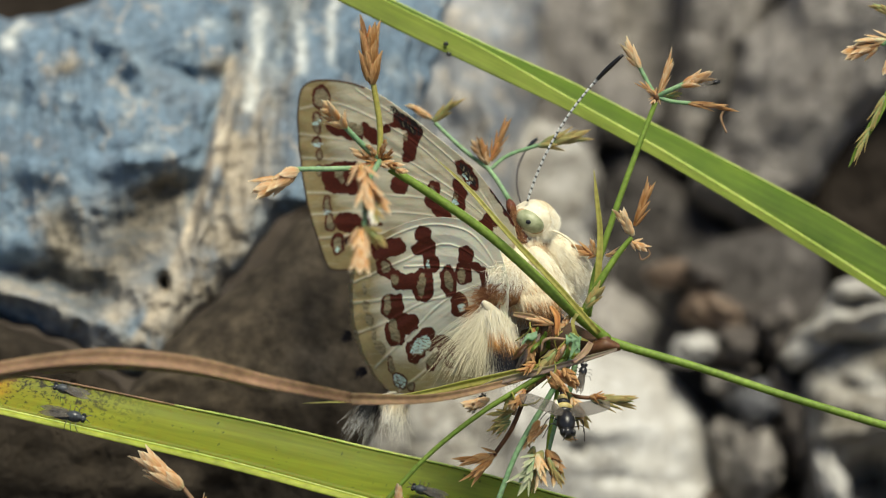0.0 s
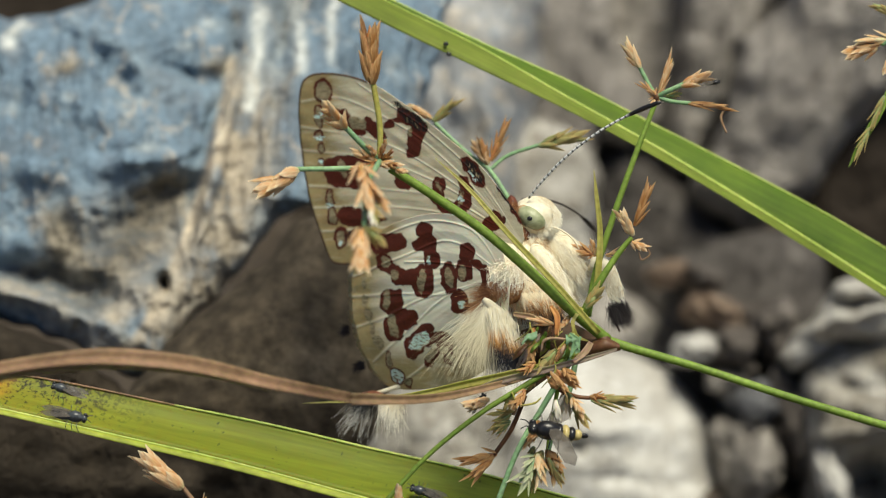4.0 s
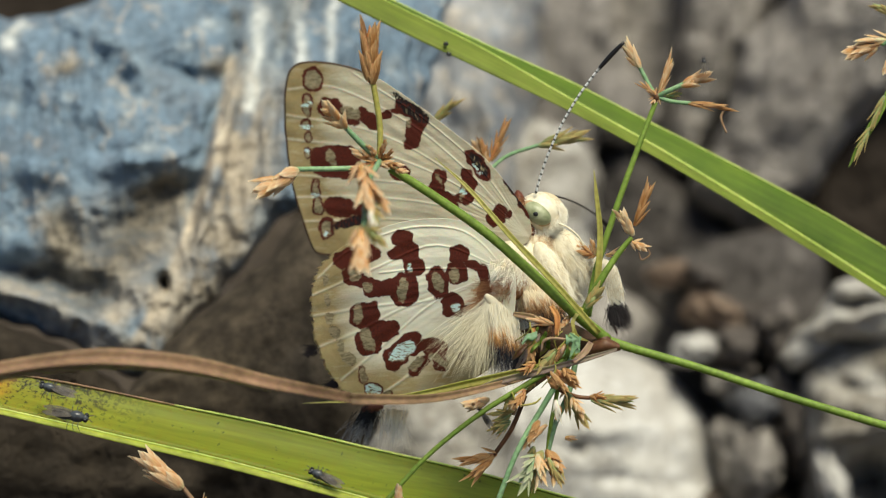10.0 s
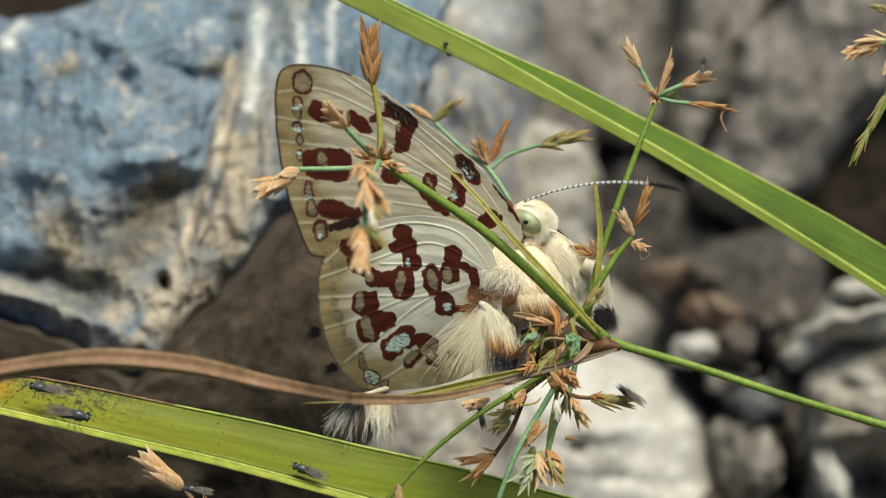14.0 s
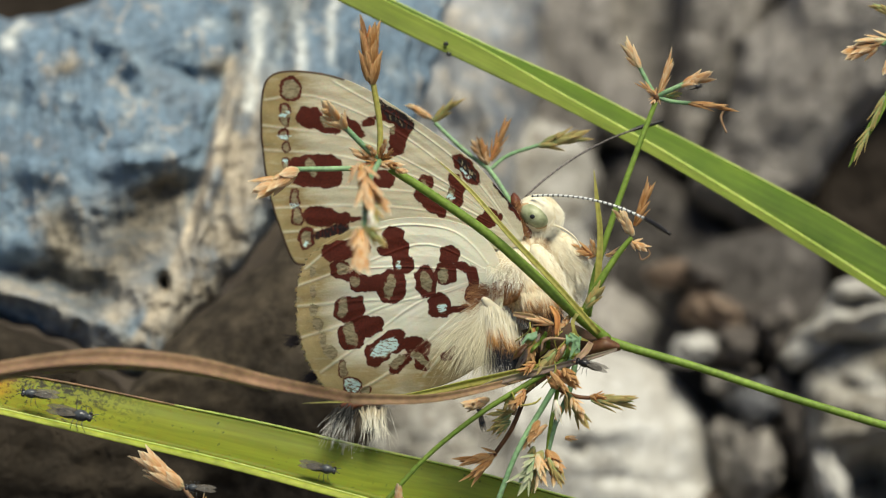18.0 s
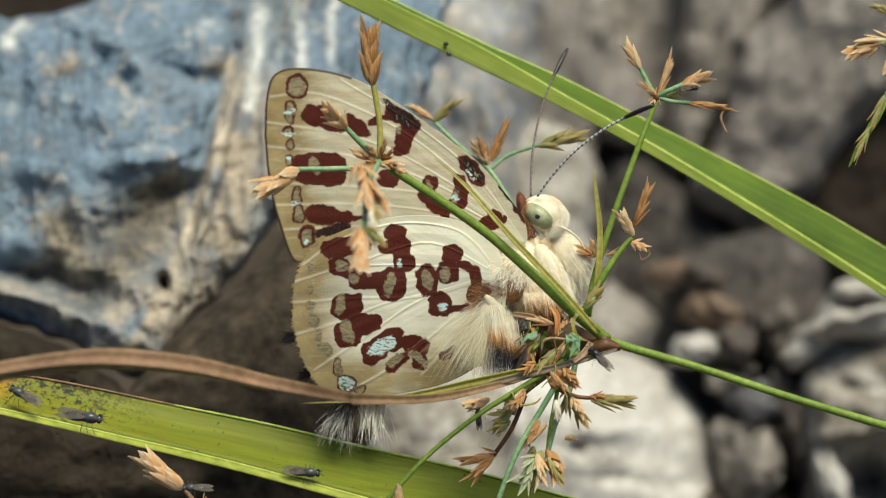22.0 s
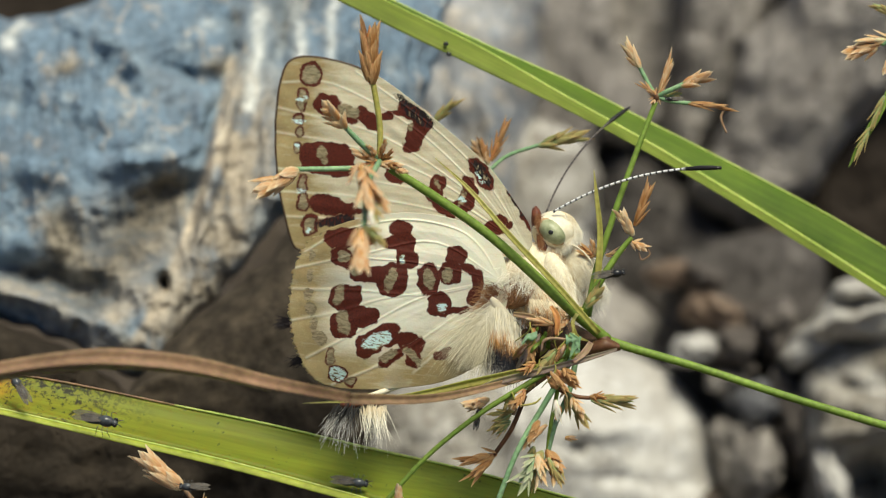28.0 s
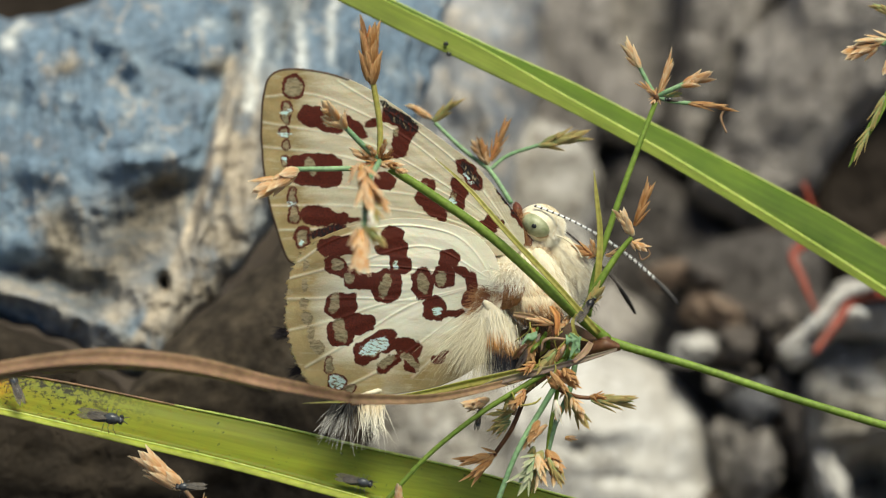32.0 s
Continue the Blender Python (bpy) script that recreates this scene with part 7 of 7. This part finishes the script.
    near = [(0, 1098, 102), (0.5, 1090, 108), (1, 1095, 108), (1.5, 1114, 135), (2, 1169, 212), (2.5, 1194, 328), (2.8, 1210, 297), (3, 1188, 268), (3.5, 1172, 218), (5.5, 1133, 149),
            (6, 1128, 146), (6.5, 1122, 141), (7, 1117, 141), (7.5, 1122, 111), (8, 1122, 111), (8.2, 1087, 92), (8.5, 1056, 70), (8.7, 1128, 119), (9, 1122, 141), (9.5, 1122, 163),
            (10, 1100, 80), (10.5, 1090, 75), (11, 1021, 48), (11.5, 1010, 48), (12, 1095, 146), (12.5, 1178, 218), (13, 1197, 418), (13.5, 1188, 532), (13.7, 1186, 438), (13.9, 1191, 388),
            (14, 1194, 339), (14.5, 1210, 265), (16.5, 1205, 218), (17, 1210, 223), (17.5, 1235, 300), (18, 1172, 416), (18.5, 1172, 443), (19, 1230, 353), (19.5, 1208, 284), (20, 1186, 240),
            (20.5, 1178, 218), (21, 1169, 190), (21.5, 1144, 204), (22, 1144, 196), (22.5, 1144, 196), (23, 1139, 190), (23.5, 1139, 190), (24, 1194, 218), (24.5, 1241, 295), (25, 1210, 402),
            (25.5, 1216, 449), (27.5, 1263, 290), (28, 1268, 300), (28.3, 1271, 339), (28.6, 1249, 410), (29, 1249, 510), (29.3, 1205, 564), (29.6, 1210, 454), (30, 1244, 400), (30.5, 1232, 300),
            (31, 1219, 254), (31.3, 1238, 284), (31.6, 1202, 383), (31.8, 1178, 443), (32, 1197, 540)]
    far = [(0, 960, 234), (0.5, 946, 223), (1, 952, 229), (1.5, 952, 234), (2, 977, 287), (2.5, 1034, 388), (2.8, 1072, 475), (3, 1058, 440), (3.5, 1062, 424), (5.5, 996, 270),
           (6, 974, 237), (6.5, 966, 229), (7, 963, 218), (7.5, 963, 190), (8, 1007, 190), (8.2, 1012, 180), (8.5, 1007, 207), (8.7, 1015, 320), (9, 1128, 422), (9.5, 1150, 510),
           (10, 1098, 405), (10.5, 1068, 355), (11, 1045, 303), (11.5, 1068, 245), (12, 1117, 226), (12.5, 1110, 364), (13, 1095, 369), (13.5, 1100, 480), (13.7, 1117, 559), (13.9, 1095, 578),
           (14, 1084, 526), (14.5, 1076, 347), (16.5, 1111, 229), (17, 1139, 249), (17.5, 1161, 237), (18, 1186, 208), (18.5, 1191, 190), (19, 1125, 152), (19.5, 1090, 119), (20, 1056, 86),
           (20.5, 1032, 75), (21, 1024, 75), (21.5, 1015, 75), (22, 1012, 75), (22.5, 1018, 75), (23, 1018, 80), (23.5, 1029, 86), (24, 1073, 122), (24.5, 1131, 201), (25, 1188, 278),
           (25.5, 1180, 190), (27.5, 1139, 155), (28, 1128, 180), (28.3, 1161, 226), (28.6, 1172, 306), (29, 1106, 246), (29.3, 1095, 190), (29.6, 1073, 152), (30, 1043, 146), (30.5, 1026, 152),
           (31, 1048, 171), (31.3, 1087, 262), (31.6, 1135, 370), (31.8, 1125, 493), (32, 1136, 559)]
    nods = {row[0]: Vector((row[4] / 1000, row[5] / 1000, 0)) for row in body}
    for key, tips, foot, sign in (("near", near, G(950, 346, -0.4), 1), ("far", far, G(938, 347, -4.0), -1)):
        feet, homes = [], []
        for t, u, v in tips:
            a = max(s for s in root if s <= t)
            b = min(s for s in root if s >= t)
            k = (t - a) / (b - a) if b > a else 0.0
            home = root[a].lerp(root[b], k)
            homes.append(home)
            feet.append(home @ (foot - PIVOT + nods[a].lerp(nods[b], k)))
        rows = glance(tips, feet, 0.0252, sign)
        walk(LIMB["antenna_" + key], [(t, h.inverted() @ m) for (t, m), h in zip(rows, homes)])
    hip = G(1050, 470, -2) - PIVOT
    leg = [(0, -60, -2.5), (1.1, -60, -2.5), (1.25, 0, -1.2), (1.4, 66, -0.6), (1.5, 80, 0.3), (1.6, 72, 0), (1.8, 16, -0.6), (2, 16, -0.6), (2.2, 38, 1.4), (2.4, 5, 0.2), (2.6, 35, 1.4), (2.7, 21, 1.0), (2.8, 0, 0.3), (2.9, 22, 0.2), (3, 44, 1.2), (3.2, -3, -0.2), (3.5, 0, -0.1), (13.4, -3, -0.2), (14, -10, -0.4), (14.5, -40, -1.8), (16.5, -62, -2.6), (32, -62, -2.6)]
    walk(LIMB["leg"], [(t, Matrix.Translation(hip + Vector((d / 1000, 0, min(0, d + 0.6) * 0.0015))) @ pose(0, 0, 0, 0, 0, a)) for t, a, d in leg])
    # small insects
    walk(FLIES["stain"], [(t, stand(u, v, -3, a)) for t, u, v, a in ((0, 120, 696, 160), (3, 118, 695, 160), (8, 104, 694, 160), (9, 100, 694, 160), (13, 84, 692, 165), (17, 66, 700, 175), (19, 62, 704, 175), (21, 50, 702, 170), (23, 34, 704, 130), (25, 32, 700, 130), (28, 34, 688, 120), (32, 28, 686, 110))])
    walk(FLIES["rim"], [(t, stand(u, v, -1, a)) for t, u, v, a in ((0, 124, 742, -14), (9, 128, 742, -14), (13, 130, 740, -14), (19, 136, 740, -14), (21, 140, 742, -14), (23, 166, 746, -8), (25, 172, 746, -8), (28, 180, 750, -14), (32, 190, 746, -12))])
    walk(FLIES["lower"], [(t, stand(u, v, -5, a)) for t, u, v, a in ((0, 752, 874, 160), (3, 752, 874, 160), (6, 745, 880, 160), (8, 830, 845, 160), (8.6, 700, 860, 165), (9, 590, 850, 140), (10, 570, 848, 150), (11, 552, 842, 155), (13, 540, 838, 158), (14.5, 545, 838, 150), (15.2, 550, 838, 90), (15.9, 556, 837, 30), (16.5, 560, 836, -14), (17, 562, 835, -14), (18, 571, 834, -14), (19, 582, 841, -16), (19.6, 570, 834, 30), (20, 562, 822, 58), (20.6, 548, 834, 20), (21, 544, 841, -8), (22, 542, 841, -6), (23, 552, 841, -6), (24, 556, 838, -12), (25, 562, 834, -22), (25.5, 575, 840, -18), (28, 627, 859, -8), (30, 629, 859, -8), (32, 635, 858, -14))])
    walk(FLIES["spike"], [(t, stand(u, v, 2.5, a)) for t, u, v, a in ((0, 1262, 150, 10), (7, 1262, 150, 10), (8, 1255, 130, 30), (9, 1246, 116, 90), (14, 1244, 118, 80), (17, 1235, 150, 20), (19, 1226, 160, 10), (23, 1222, 160, 5), (27, 1190, 178, 180), (32, 1188, 180, 180))])
    walk(FLIES["hang"], [(t, stand(u, v, 6.5, a)) for t, u, v, a in ((0, 848, 714, 60), (6, 850, 714, 60), (9, 856, 736, 120), (13, 852, 740, 100), (19, 850, 742, 100), (23, 846, 740, 90), (28, 846, 740, 80), (32, 848, 740, 80))])
    walk(FLIES["node"], [(t, stand(u, v, 8, a)) for t, u, v, a in ((0, 1030, 668, 80), (1.6, 1028, 668, 80), (1.9, 1120, 820, 10), (2.2, 1300, 1100, -50), (5, 1300, 1100, 5), (8, 1300, 1100, 60), (13.4, 1300, 1100, 110), (13.9, 1160, 760, 130), (14.2, 1050, 652, 155), (14.5, 1042, 647, 160), (17, 1041, 648, 160), (18, 1040, 650, 158), (19, 1044, 652, 170), (20, 1042, 651, 188),
                                                                     (20.4, 1044, 648, 150), (21, 1047, 640, 84), (22, 1058, 636, 128), (23, 1059, 632, 128), (24, 1057, 628, 108), (25, 1058, 627, 97), (26.4, 1066, 580, 60), (27.5, 1078, 520, 20), (28, 1084, 490, 10), (30, 1052, 500, 40), (31, 1042, 540, 60), (32, 1040, 548, 60))])
    walk(FLIES["red"], [(t, stand(u, v, -60, a)) for t, u, v, a in ((0, 560, -180, 250), (24.9, 540, -160, 250), (25.1, 500, -70, 245), (25.2, 476, 0, 235), (25.3, 452, 16, 190), (25.4, 398, 19, 176), (25.5, 341, 17, 180), (25.7, 220, 2, 172), (26.0, 10, -60, 165), (26.4, -220, -140, 165), (32, -260, -160, 165))])
    walk(FLIES["stem"], [(t, stand(u, v, 10, a)) for t, u, v, a in ((0, 420, 1050, 150), (11.6, 420, 1050, 150), (12.6, 360, 890, 160), (13, 344, 874, 165), (17, 350, 869, 172), (19, 346, 868, 175), (23, 344, 868, 178), (28, 338, 866, 178), (32, 332, 866, 180))])
    # they pass through: in from one side, out at the other
    flight = [(0, 994, 752, 10, -95), (1.6, 992, 758, 10, -100), (2, 991, 757, 10, -110), (2.4, 981, 772, 10, -160), (2.7, 978, 780, 10, 180), (3.5, 978, 781, 10, 180), (4.3, 978, 780, 10, 175), (4.8, 820, 560, 18, 130), (5.3, 680, 240, 22, 170), (5.5, 684, 296, 30, -95), (6, 690, 300, 32, -100), (6.3, 640, 290, 20, 170), (6.6, 620, 310, 20, -170), (7, 660, 330, 20, -40), (7.2, 700, 372, 20, -20), (7.4, 770, 382, 19, -30),
              (7.6, 812, 392, 18, 0), (7.8, 868, 430, 17, 50), (8, 882, 458, 16, 85), (8.2, 900, 462, 16, 60), (8.4, 930, 490, 20, -10), (8.6, 1020, 760, 34, -65), (8.75, 1120, 1150, 44, -65), (10.8, 1400, 1100, 44, 120), (11.2, 1180, 760, 30, 125), (11.4, 1056, 520, 20, 130),
              (11.6, 904, 320, 18, 140), (11.8, 700, 226, 18, 160), (12, 698, 256, 18, -150), (12.2, 696, 238, 18, 100), (12.4, 684, 226, 18, 60), (12.6, 716, 230, 18, -60), (12.8, 628, 540, 26, -110), (13.1, 560, 1150, 40, -105), (32, 560, 1200, 44, -105)]
    walk(FLIES["hover"], [(t, stand(u, v, w, a, (0.2, 0.7, 0.7))) for t, u, v, w, a in flight])
    flight = [(0, 1900, 120, 10, 180), (5.4, 1800, 140, 10, 180), (5.8, 1300, 190, 10, 180), (6, 1078, 206, 10, 180), (6.2, 900, 232, 10, 170), (6.35, 960, 330, 12, -10), (6.45, 985, 398, 12, -5), (6.6, 800, 268, 12, -25), (6.8, 730, 435, 16, -40), (7.0, 760, 400, 16, -20), (7.2, 880, 278, 10, -30),
              (7.4, 900, 300, 10, -20), (7.6, 1040, 470, 10, -30), (8.0, 1300, 700, 12, -40), (8.4, 1600, 1100, 14, -45), (32, 1650, 1150, 14, -45)]
    walk(CRAB, [(t, PLAN @ Matrix.Translation(G(1520 + d, 520 + e, -150))) for t, d, e in ((0, 420, -60), (30.4, 400, -60), (30.8, 190, -40), (31.0, 130, -20), (31.2, 80, -10), (31.5, 40, 4), (31.8, 10, 0), (32, 0, 0))])
    walk(FLIES["wasp"], [(t, stand(u, v, w, a, (0.1, 0.8, 0.6))) for t, u, v, w, a in flight])


motions()
